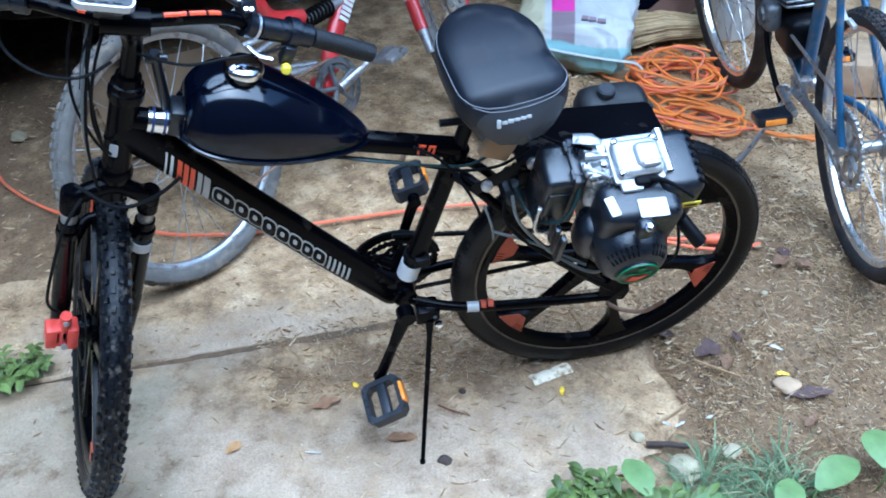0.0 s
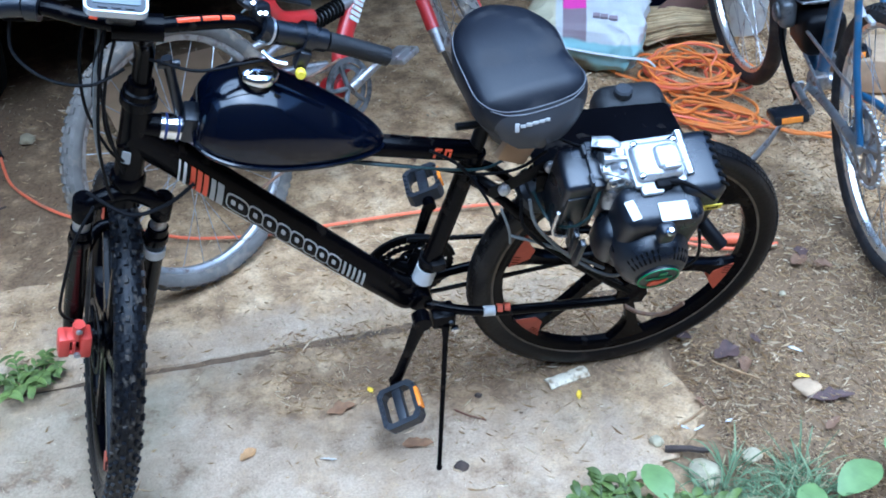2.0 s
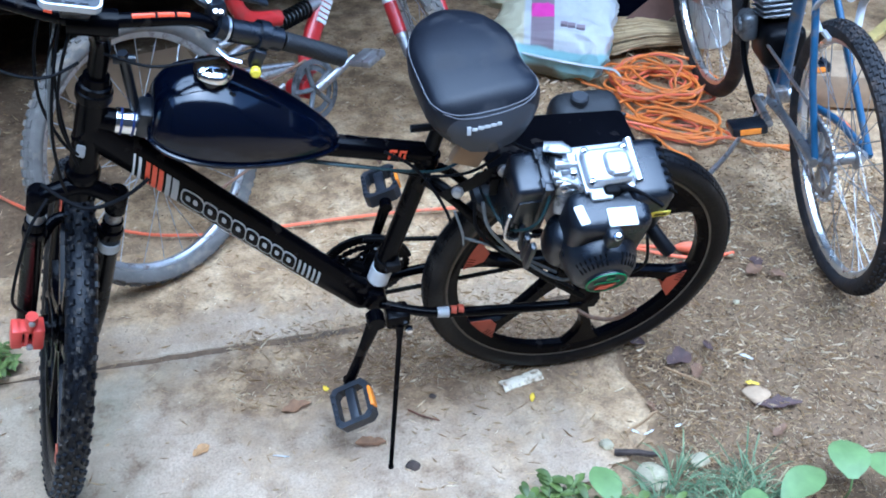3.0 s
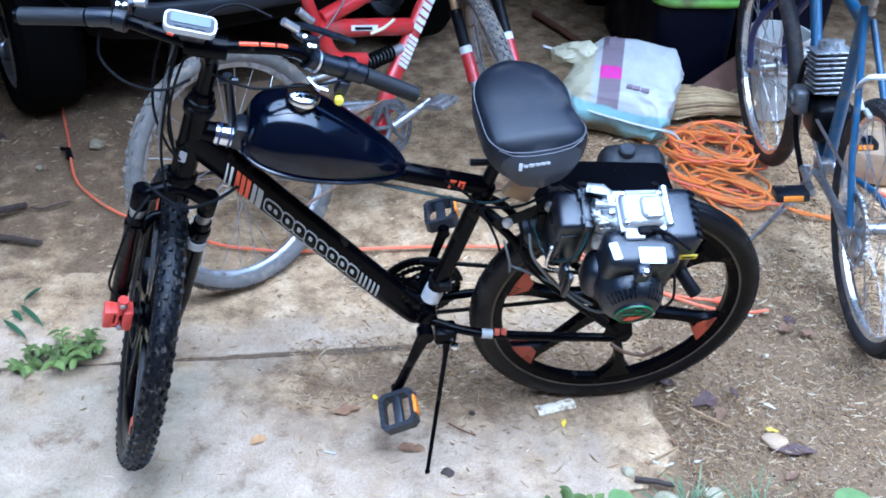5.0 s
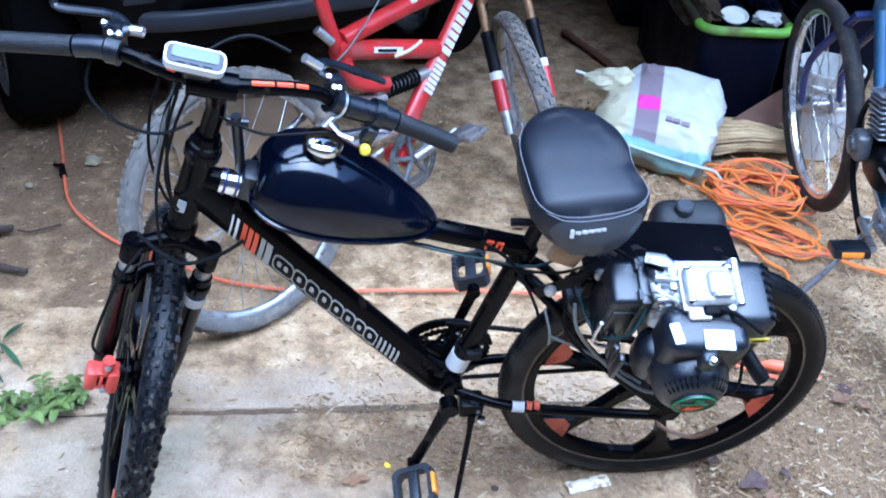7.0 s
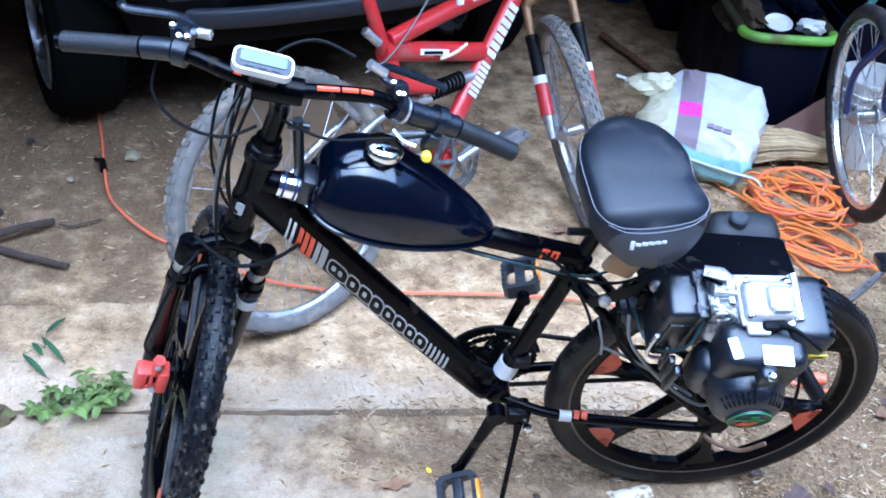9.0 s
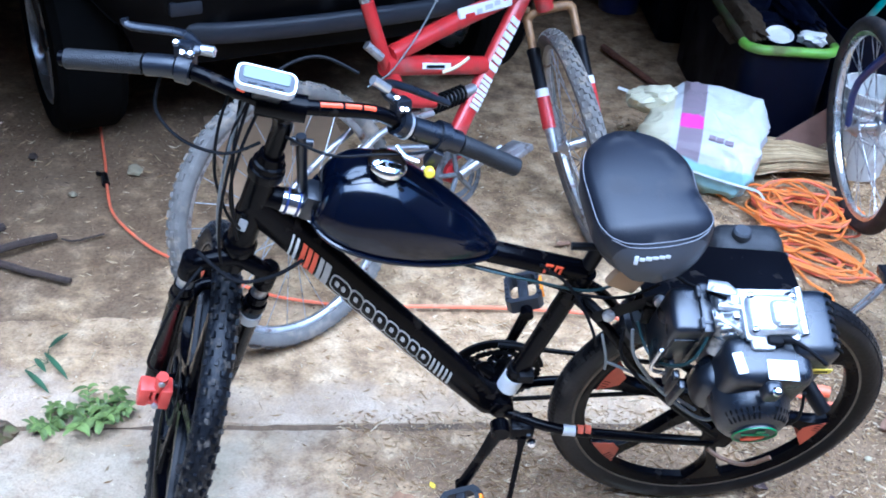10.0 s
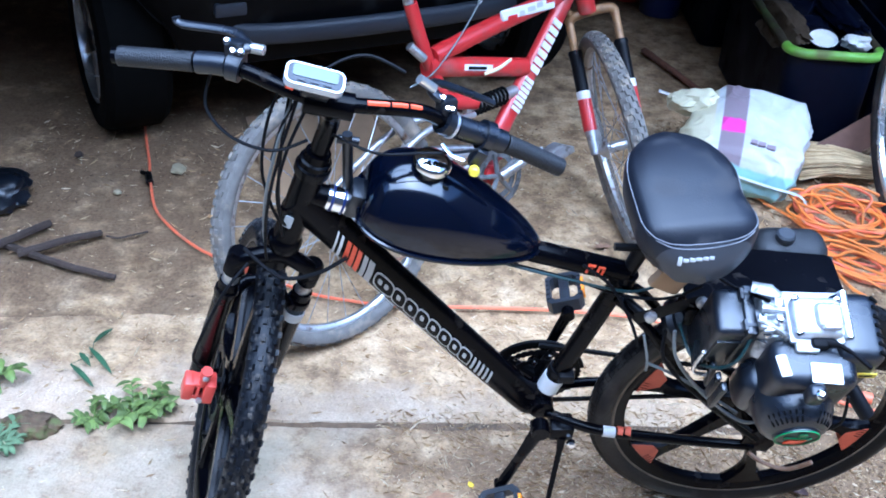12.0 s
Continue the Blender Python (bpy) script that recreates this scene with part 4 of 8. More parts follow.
for f, tip in ((0.25, [(-0.965, -0.005, 1.150), (-0.99, 0.03, 1.150), (-1.065, 0.055, 1.142), (-1.075, 0.062, 1.150)]), (0.70, [(-0.700, 0.01, 1.075), (-0.690, 0.045, 1.065), (-0.625, 0.075, 1.020), (-0.595, 0.085, 1.000)])):
    p, d = along(GL, f)
    bm = bmesh.new()
    box(bm, (0, 0, 0), (0.028, 0.026, 0.036), facing(p + Vector((0, 0.012, 0.018)), (0, 0.3, 1), d), 0.005)
    tube(bm, glide([p + Vector((0, 0.015, 0.025))] + tip, 5), [0.010] * 6 + [0.0075] * 10 + [0.0065] * 5, 10, flat=0.75)
    lever = part("brake_lever", bm, M_PLASTIC, bar)
    for k in range(3):
        bm = bmesh.new()
        lathe(bm, [(0.0055, 0), (0.0055, 0.004), (0.003, 0.006)], facing(p + d * (0.010 - 0.010 * k) + Vector((0, -0.004 - 0.012 * (k % 2), 0.032 + 0.006 * k)), (0, -0.6, 1)), 10)
        part("bolt", bm, M_CHROME, lever)
    bm = bmesh.new()
    q = p + d * (0.012 if f < 0.5 else -0.026) + Vector((0, 0.020, 0.026 if f < 0.5 else 0.036))
    tube(bm, [q, q + d * (0.030 if f < 0.5 else -0.030) + Vector((0, 0.0, 0.004))], 0.0075, 10)
    part("cable_adjuster", bm, M_ALU, lever)
# display on the bar
bm = bmesh.new()
DSP = facing((-0.868, -0.072, 1.149), (0.22, -0.30, 0.92), (1, 0.05, -0.44))
slab_of(bm, rounded(0.084, 0.037, 0.012), -0.007, 0.006, DSP)
display = part("display", bm, M_DISPLAY, bike, "silver handlebar display with a grey screen")
bm = bmesh.new()
slab_of(bm, rounded(0.077, 0.0305, 0.009), 0.004, 0.0072, DSP)
part("bezel", bm, M_VINYL_SIDE, display, "grey bezel")
bm = bmesh.new()
slab_of(bm, rounded(0.064, 0.019, 0.004), 0.004, 0.0085, DSP @ pose(0.0, 0.0035, 0))
part("screen", bm, M_LCD, display)
for x in (-0.018, 0.0, 0.018):
    bm = bmesh.new()
    slab_of(bm, rounded(0.013, 0.005, 0.002), 0.004, 0.009, DSP @ pose(x, -0.0108, 0))
    part("button", bm, M_PLASTIC, display)
bm = bmesh.new()
box(bm, (0, 0, 0), (0.04, 0.03, 0.03), pose(-0.866, -0.055, 1.122, 30, 18, 0), 0.004)
part("mount", bm, M_PLASTIC, display)
# chromed clutch lever and yellow button by the inner grip
bm = bmesh.new()
tube(bm, glide([(-0.682, -0.040, 1.016), (-0.668, -0.050, 1.004), (-0.648, -0.052, 0.996)], 5), 0.0040, 8, flat=0.6)
part("shift_lever", bm, M_CHROME, bar)
bm = bmesh.new()
lathe(bm, [(0.008, 0), (0.0085, 0.003), (0.0085, 0.010), (0.006, 0.013)], facing((-0.628, -0.028, 0.958), (0, -1, 0.2)), 14)
part("button", bm, M_YELLOW, bar, "yellow kill-switch button")
bm = bmesh.new()
box(bm, (0, 0, 0), (0.02, 0.024, 0.034), pose(-0.622, -0.012, 0.972, 0, 25, 0), 0.004)
part("switch_housing", bm, M_PLASTIC, bar)
# sleeve with a foil sticker at the front of the top tube, and the upright rod beside it
bm = bmesh.new()
tube(bm, [(-0.856, 0, 0.863), (-0.806, 0, 0.847)], 0.0218, 20)
band = part("foil_band", bm, M_CHROME, frame_part, "shiny foil sticker round the top tube")
for k in range(3):
    bm = bmesh.new()
    tube(bm, [Vector((-0.850 + 0.018 * k, 0, 0.8611 - 0.0058 * k)), Vector((-0.846 + 0.018 * k, 0, 0.8598 - 0.0058 * k))], 0.0223, 20)
    part("foil_stripe", bm, M_NAVY, band)
bm = bmesh.new()
tube(bm, [(-0.822, 0.01, 0.87), (-0.824, 0.012, 0.985)], 0.0085, 10)
tube(bm, [(-0.840, 0.012, 0.975), (-0.806, 0.012, 0.970)], 0.0075, 10)
box(bm, (0, 0, 0), (0.034, 0.05, 0.05), pose(-0.806, 0.0, 0.862, 0, 18, 0), 0.006)
part("clamp_post", bm, M_PLASTIC, bike)

# petrol tank
TA, TB = Vector((-0.803, 0, 0.863)), Vector((-0.496, 0, 0.768))
TD = (TB - TA).normalized()
TU = Vector((0, -1, 0)).cross(TD)
TU = TU if TU.z > 0 else -TU
TL = (TB - TA).length


def tank_section(f):
    w = 0.095 * math.sin(math.pi * min(1, (0.02 + f) / 1.015) ** 0.60) ** 0.54
    h = 0.110 * math.sin(math.pi * min(1, (0.02 + f) / 1.02) ** 0.55) ** 0.54 * (1 if f < 0.3 else 1 - 0.36 * (f - 0.3))
    return max(w, 0.004), max(h, 0.006)


bm = bmesh.new()
rings = []
for i in range(33):
    f = 0.5 - 0.5 * math.cos(math.pi * i / 32)
    w, h = tank_section(f)
    c = TA + TD * (TL * f)
    sec = []
    for j in range(25):
        a = math.pi * j / 24
        ca, sa = math.cos(a), math.sin(a)
        sec.append(c + Vector((0, -1, 0)) * w * ca + TU * h * sa)
    for j in range(1, 8):
        b = j / 8
        sec.append(c + Vector((0, 1, 0)) * w * (1 - 2 * b) - TU * 0.022 * math.sin(math.pi * b) ** 0.5 * min(1, w / 0.05))
    rings.append([bm.verts.new(p) for p in sec])
for A, B in zip(rings, rings[1:]):
    for j in range(len(A)):
        bm.faces.new((A[j], A[(j + 1) % len(A)], B[(j + 1) % len(A)], B[j]))
bm.faces.new(rings[0][::-1])
bm.faces.new(rings[-1])
tank = part("petrol_tank", bm, M_TANK, bike, "glossy black teardrop petrol tank", sharp=60)
bm = bmesh.new()
edge = []
for s in (-1, 1):
    side = [TA + TD * (TL * f) + Vector((0, s * (tank_section(f)[0] + 0.003), 0)) - TU * 0.002 for f in [0.5 - 0.5 * math.cos(math.pi * i / 28) for i in range(29)]]
    edge += side if s < 0 else side[::-1]
tube(bm, edge, 0.0042, 8, closed=True)
part("seam", bm, M_TANK, tank)
CAPM = facing(TA + TD * 0.080 + TU * 0.105 + Vector((0, -0.012, 0)), TU + Vector((0, 0, 0.1)), TD)
bm = bmesh.new()
lathe(bm, [(0.026, -0.006), (0.0265, 0.010), (0.024, 0.012)], CAPM, 32)
part("filler_neck", bm, M_TANK, tank)
bm = bmesh.new()
lathe(bm, [(0.029, 0.008), (0.0315, 0.011), (0.0315, 0.018), (0.029, 0.022), (0.020, 0.026), (0.009, 0.028), (0, 0.0285)], CAPM, 36)
part("filler_cap", bm, M_CHROME, tank, "chromed filler cap")

# saddle, swivelled crosswise on its post
bm = bmesh.new()
tube(bm, [(-0.342, 0, 0.68), (-0.300, 0, 0.845)], 0.0137, 16)
part("seat_post", bm, M_DARK, bike)
SEAT = basis(Vector((-0.279, -0.008, 0.900)), Vector((1, 0, 0.0)), Vector((0, 0.985, 0.17)), Vector((0, -0.17, 0.985))) @ pose(0, 0, 0, 0, 0, 9)


SL = 0.132  # half length


def seat_width(y, x=1.0):
    """Half width at y, from the broad back (minus) to the blunt front."""
    f = (y + SL) / (2 * SL)
    w = 0.107 - 0.018 * f - 0.009 * math.exp(-((f - 0.42) / 0.13) ** 2)
    if x < 0:
        w = 0.094 + 0.004 * math.sin(math.pi * f) - 0.006 * f
    e = min(1.0, (1 - abs(2 * f - 1)) * (1.7 if f < 0.5 else 1.08))
    return w * (1 - (1 - e) ** 2.3) ** 0.5 if e < 1 else w


def seat_crown(f):
    return 0.016 * math.sin(math.pi * min(1, max(0, f))) ** 0.8 - 0.040 * (max(0.0, 0.22 - f) / 0.22) ** 1.6


PROFILE = ((-1.0, -0.012), (-0.985, 0.000), (-0.94, 0.009), (-0.84, 0.0165), (-0.6, 0.0215), (-0.3, 0.0235), (0, 0.024), (0.3, 0.0235), (0.6, 0.0215), (0.84, 0.0165), (0.94, 0.009), (0.985, 0.000), (1.0, -0.012))


def seat_top(x, y):
    """The height of the saddle's top at the share x of its half width."""
    w = max(0.010, seat_width(y))
    z = 0.0
    for (xa, za), (xb, zb) in zip(PROFILE, PROFILE[1:]):
        if xa <= x <= xb:
            z = za + (zb - za) * (x - xa) / (xb - xa)
    return z + seat_crown((y + SL) / (2 * SL)) - 0.020 * (1 - min(1.0, w / 0.095)) ** 1.2


bm = bmesh.new()
rings = []
for i in range(53):
    y = -SL * math.cos(math.pi * i / 52)
    w, wl = max(0.010, seat_width(y)), max(0.010, seat_width(y, -1.0))
    f = (y + SL) / (2 * SL)
    drop = -0.046 - 0.022 * (1 - f) ** 2
    low = 1 - 0.06 * (1 - f) - 0.12 * f
    sec = []
    for x, z in ((-0.66, drop), (-0.86, drop * 0.78), (-0.98, drop * 0.45)):
        sec.append((x * wl, y * low, z))
    for x, z in PROFILE:
        sec.append((x * (w if x > 0 else wl), y, max(seat_top(x, y), drop * 0.8)))
    for x, z in ((0.98, drop * 0.45), (0.86, drop * 0.78), (0.66, drop)):
        sec.append((x * w, y * low, min(z, seat_top(1.0, y) - 0.004)))
    rings.append([bm.verts.new(SEAT @ Vector(p)) for p in sec])
for A, B in zip(rings, rings[1:]):
    k = len(A)
    for j in range(k):
        face = bm.faces.new((A[j], A[(j + 1) % k], B[(j + 1) % k], B[j]))
        c = SEAT.inverted() @ face.calc_center_median()
        face.material_index = 1 if (c.y < -SL * 0.78 - 0.5 * c.x * c.x or j in (0, 1, k - 3, k - 2, k - 1)) else 0
bm.faces.new(rings[0][::-1]).material_index = 1
bm.faces.new(rings[-1])
saddle = part("saddle", bm, [M_VINYL, M_VINYL_SIDE], bike, "wide black vinyl saddle with grey stitching", sharp=75)
bm = bmesh.new()
half = [(0.97, 0.69), (0.97, 0.30), (0.97, -0.10), (0.965, -0.42), (0.91, -0.64), (0.74, -0.745), (0.42, -0.785)]
seam = half + [(0.0, -0.795)] + [(-x, y) for x, y in half[::-1]]
for o in (0.0, 0.006):
    line = []
    for p in glide([(x, y, 0) for x, y in seam], 6):
        y = p.y * SL - o * max(0.0, -p.y)
        line.append(SEAT @ Vector((p.x * seat_width(y, p.x), y, seat_top(max(-1, min(1, p.x)), y) + 0.0008 - 0.5 * o * (abs(p.x) > 0.9))))
    tube(bm, line, 0.0010, 5)
part("stitching", bm, M_THREAD, saddle)
# plain bars for the maker's script on the back of the saddle
for k, (x, ww, hh) in enumerate(((-0.030, 0.007, 0.015), (-0.019, 0.009, 0.006), (-0.007, 0.010, 0.007), (0.005, 0.010, 0.006), (0.017, 0.010, 0.006), (0.028, 0.008, 0.006))):
    bm = bmesh.new()
    y = -SL * 0.905
    slope = math.degrees(math.atan2(seat_top(0.2, y + 0.008) - seat_top(0.2, y - 0.008), 0.016))
    box(bm, (0, 0, 0), (ww, hh, 0.002), SEAT @ pose((x - 0.004) * 0.92 - 0.012, y, seat_top(0.0, y) + 0.0005, slope, 0, -14), 0.0009, 2)
    part("script_mark", bm, M_SILVERDEC, saddle)
for s in (-1, 1):
    bm = bmesh.new()
    tube(bm, glide([SEAT @ Vector(p) for p in ((0.035 * s, -0.12, -0.055), (0.022 * s, -0.06, -0.075), (0.02 * s, 0.04, -0.075), (0.02 * s, 0.13, -0.045))], 5), 0.0038, 8)
    part("saddle_rail", bm, M_STEEL, saddle)
bm = bmesh.new()
tube(bm, [(-0.375, -0.02, 0.792), (-0.30, -0.02, 0.79)], 0.007, 8)
box(bm, (0, 0, 0), (0.05, 0.05, 0.03), pose(-0.30, 0, 0.80), 0.005)
part("saddle_clamp", bm, M_DARK, saddle)

# cranks, chainrings, pedals
bm = bmesh.new()
CR = Vector((-0.440, 0.055, 0.345))
for k, (R, y) in enumerate(((0.089, 0.008), (0.076, 0.0), (0.058, -0.008))):
    n = 44 - 8 * k
    out = []
    for i in range(n * 2):
        a = math.pi * i / n
        rr = R + (0.004 if i % 2 else 0)
        out.append((rr * math.cos(a), rr * math.sin(a)))
    lo = [bm.verts.new(CR + Vector((x, y - 0.001, z))) for x, z in out]
    hi = [bm.verts.new(CR + Vector((x, y + 0.001, z))) for x, z in out]
    li = [bm.verts.new(CR + Vector((x * 0.82, y - 0.001, z * 0.82))) for x, z in out]
    hi2 = [bm.verts.new(CR + Vector((x * 0.82, y + 0.001, z * 0.82))) for x, z in out]
    for i in range(n * 2):
        j = (i + 1) % (n * 2)
        bm.faces.new((lo[i], lo[j], hi[j], hi[i]))
        bm.faces.new((li[i], hi2[i], hi2[j], li[j]))
        bm.faces.new((lo[i], li[i], li[j], lo[j]))
        bm.faces.new((hi[i], hi[j], hi2[j], hi2[i]))
for i in range(5):
    a = 1.2566 * i
    tube(bm, [CR, CR + Vector((0.078 * math.cos(a), 0.004, 0.078 * math.sin(a)))], [0.014, 0.008], 8)
chainset = part("chainset", bm, M_DARK, bike)
for i in range(46):
    a = 0.25 + 2.75 * i / 45
    bm = bmesh.new()
    box(bm, (0, 0, 0), (0.0075 if i % 2 else 0.010, 0.007, 0.0085), basis(CR + Vector((0.093 * math.cos(a), 0.008, 0.093 * math.sin(a))), Vector((-math.sin(a), 0, math.cos(a))), Vector((0, 1, 0)), Vector((-math.cos(a), 0, -math.sin(a)))), 0.001, 1)
    part("chain_link", bm, M_DARK, chainset)
for i in range(14):
    bm = bmesh.new()
    a, R = 0.449 * i, (0.078 if i % 2 else 0.056)
    lathe(bm, [(0.0042, 0.0), (0.0042, 0.003), (0.002, 0.004)], facing(CR + Vector((R * math.cos(a), -0.009, R * math.sin(a))), (0, -1, 0)), 8)
    part("rivet", bm, M_CHROME, chainset)
ends = {}
for s, c0, c1 in ((-1, Vector((-0.445, -0.080, 0.350)), Vector((-0.502, -0.092, 0.170))), (1, Vector((-0.436, 0.078, 0.345)), Vector((-0.394, 0.092, 0.492)))):
    bm = bmesh.new()
    tube(bm, [c0, c0 + (c1 - c0) * 0.5, c1], [0.0165, 0.011, 0.0125], 12, flat=0.65, side=(0, 1, 0))
    tube(bm, [c0 - Vector((0, 0.014, 0)), c0 + Vector((0, 0.014, 0))], 0.0185, 16)
    tube(bm, [c1 - Vector((0, 0.010, 0)), c1 + Vector((0, 0.010, 0))], 0.0125, 14)
    crank = part("crank_arm", bm, M_BLACK, bike)
    ends[s] = c1
    c = c1 + Vector((0.0, 0.058 * s, -0.002))
    tilt = pose(0, 0, 0, 6 if s < 0 else -14, -26 if s < 0 else -18, 0)
    P = Matrix.Translation(c) @ tilt
    bm = bmesh.new()
    kx, ky = (0.92, 0.92) if s < 0 else (0.78, 1.0)
    out = [(x * kx, y * ky) for x, y in ((-0.046, -0.038), (-0.034, -0.050), (0.034, -0.050), (0.046, -0.038), (0.046, 0.038), (0.034, 0.050), (-0.034, 0.050), (-0.046, 0.038))]
    inn = [(x * 0.74, y * 0.76) for x, y in out]
    vs = [[bm.verts.new(P @ Vector((x, y, z))) for x, y in o] for o in (out, inn) for z in (-0.013, 0.013)]
    for i in range(8):
        j = (i + 1) % 8
        bm.faces.new((vs[0][i], vs[0][j], vs[1][j], vs[1][i]))
        bm.faces.new((vs[2][i], vs[3][i], vs[3][j], vs[2][j]))
        bm.faces.new((vs[0][i], vs[2][i], vs[2][j], vs[0][j]))
        bm.faces.new((vs[1][i], vs[1][j], vs[3][j], vs[3][i]))
    box(bm, (0, 0, 0), (0.020, 0.078, 0.020), P, 0.003)
    for i in range(5):
        box(bm, (-0.041 * kx, -0.032 + 0.016 * i, 0.014), (0.006, 0.007, 0.004), P)
        box(bm, (0.041 * kx, -0.032 + 0.016 * i, 0.014), (0.006, 0.007, 0.004), P)
    pedal = part("pedal", bm, M_PEDAL, bike, "black plastic platform pedal")
    bm = bmesh.new()
    box(bm, (0.0470 * kx, 0.0, 0.004), (0.007, 0.044, 0.022), P, 0.001)
    part("reflector", bm, M_AMBER, pedal)
    bm = bmesh.new()
    tube(bm, [c1, c], 0.006, 10)
    part("pedal_axle", bm, M_CHROME, pedal)
# chain
bm = bmesh.new()
R1, R2 = 0.075, 0.035
for k in range(70):
    a, b = (CR + Vector((0.0, 0, 0.093)), Vector((0, 0.055, 0.334 + R2))) if k < 35 else (Vector((0, 0.055, 0.334 - R2)), CR + Vector((0, 0, -0.085)))
    p = a + (b - a) * ((k % 35) / 35)
    box(bm, (0, 0, 0), (0.0135, 0.006, 0.008), facing(p, (0, 0, 1), b - a))
tagged(part("chain", bm, M_DARK, bike), kind="stuff")
# kickstand
bm = bmesh.new()
box(bm, (0, 0, 0), (0.05, 0.045, 0.04), pose(-0.395, -0.045, 0.31, 0, 0, 0), 0.008)
kp = Vector((-0.392, -0.062, 0.30))
tube(bm, [kp, kp + Vector((-0.002, -0.012, -0.035)), Vector((-0.44, -0.239, 0.054))], [0.010, 0.0060, 0.0046], 12)
tube(bm, [Vector((-0.4395, -0.2375, 0.056)), Vector((-0.4405, -0.2415, 0.050))], 0.0062, 12)
kick = part("kickstand", bm, M_BLACK, bike, "black steel kickstand, folded down")
bm = bmesh.new()
lathe(bm, [(0.009, 0), (0.009, 0.008), (0.005, 0.011)], facing((-0.375, -0.072, 0.296), (0, -1, 0.2)), 8)
part("bolt", bm, M_CHROME, kick)
# white sticker and clamp at the foot of the seat tube
bm = bmesh.new()
d = (Vector((-0.344, 0, 0.678)) - BB).normalized()
tube(bm, [BB + d * 0.035, BB + d * 0.072], 0.0215, 18)
part("sticker", bm, M_WHITEDEC, frame_part)
bm = bmesh.new()
tube(bm, [BB + d * 0.085, BB + d * 0.098], 0.0222, 18)
box(bm, (0, 0, 0), (0.03, 0.03, 0.022), Matrix.Translation(BB + d * 0.095 + Vector((0.01, -0.015, 0.0))), 0.004)
part("front_derailleur_clamp", bm, M_DARK, bike)

# engine: p along the bicycle, q up, r outwards along the crankshaft
EP, EQ, ER = Vector((1, 0, 0)), Vector((0, -0.28, 0.96)), Vector((0, -0.96, -0.28))
ENG = basis(Vector((-0.092, -0.258, 0.665)), EP, EQ, ER)


def eng(p, q, r):
    return ENG @ Vector((p, q, r))


bm = bmesh.new()
box(bm, (0.03, -0.01, -0.145), (0.16, 0.15, 0.09), ENG, 0.012)
box(bm, (0.03, 0.030, -0.135), (0.09, 0.09, 0.07), ENG, 0.01)
engine = part("engine", bm, M_CAST, bike, "small four-stroke petrol engine over the rear wheel")
for k in range(6):
    bm = bmesh.new()
    box(bm, (0.034, 0.010 + 0.011 * k, -0.132), (0.082, 0.004, 0.070), ENG, 0.001, 1)
    part("cooling_fin", bm, M_CAST, engine)
bm = bmesh.new()
box(bm, (0.021, -0.009, -0.058), (0.142, 0.172, 0.084), ENG, 0.022, 4)
box(bm, (0.012, -0.050, -0.066), (0.164, 0.105, 0.078), ENG, 0.03, 4)
part("engine_shroud", bm, M_PLASTIC, engine, "matt black plastic blower housing")
bm = bmesh.new()
SM = ENG @ pose(0.012, -0.026, -0.006) @ Matrix.Diagonal((0.90, 0.90, 1.0, 1.0))
lathe(bm, [(0.074, -0.045), (0.075, -0.02), (0.071, 0.004), (0.064, 0.022), (0.054, 0.032), (0.044, 0.036), (0.043, 0.038), (0.0, 0.040)], SM, 48)
starter = part("starter_cover", bm, M_PLASTIC, engine, "round black recoil starter with cooling slots")
bm = bmesh.new()
lathe(bm, [(0.0, 0.0395), (0.041, 0.0385), (0.041, 0.0415), (0.0, 0.0425)], SM, 40)
emblem = part("emblem", bm, M_PLASTIC, starter)
bm = bmesh.new()
lathe(bm, [(0.0375, 0.041), (0.041, 0.041), (0.041, 0.0432), (0.0375, 0.0432)], SM, 40, closed=True)
box(bm, (0.004, 0.019, 0.0435), (0.015, 0.013, 0.002), SM)
box(bm, (0.0, 0.003, 0.0435), (0.052, 0.005, 0.002), SM)
part("emblem_ring", bm, M_GREEN, starter)
bm = bmesh.new()
slab_of(bm, [(-0.018, -0.025), (0.003, -0.028), (0.017, -0.016), (0.021, -0.005), (0.003, -0.010), (-0.010, -0.007)], 0.0415, 0.0442, SM)
part("emblem_mark", bm, M_ORANGE, starter)
for a in (98, 107, 116, 125, 134, 143, 152, 32, 41, 50, 59, 68):
    bm = bmesh.new()
    box(bm, (0, 0, 0), (0.022, 0.0042, 0.003), SM @ pose(0, 0, 0, 0, 0, a) @ pose(0.0615, 0, 0.0225, 0, 56, 0), 0.0008, 1)
    part("vent_slot", bm, M_SLOT, starter)
bm = bmesh.new()
box(bm, (0.008, 0.078, 0.0), (0.028, 0.038, 0.026), ENG, 0.008, 3)
puller = part("starter_handle", bm, M_PLASTIC, engine)
bm = bmesh.new()
lathe(bm, [(0.0065, 0), (0.0078, 0.003), (0.0078, 0.010), (0.004, 0.013)], facing(eng(0.008, 0.092, 0.008), EQ, EP), 14)
part("bolt", bm, M_CHROME, puller)
for k, (p, q, r, w, h, mm, rz) in enumerate(((0.034, 0.0775, -0.036, 0.050, 0.034, M_WHITEDEC, -3), (-0.034, 0.0765, -0.048, 0.017, 0.036, M_WHITEDEC, 10))):
    bm = bmesh.new()
    slab_of(bm, rounded(w, h, 0.002, 2), 0, 0.0016, facing(eng(p, q, r), EQ, EP) @ pose(0, 0, 0, 0, 0, rz))
    part("label", bm, mm, engine, "blank white warning label")
bm = bmesh.new()
box(bm, (0.098, 0.014, -0.118), (0.085, 0.150, 0.125), ENG, 0.022, 3)
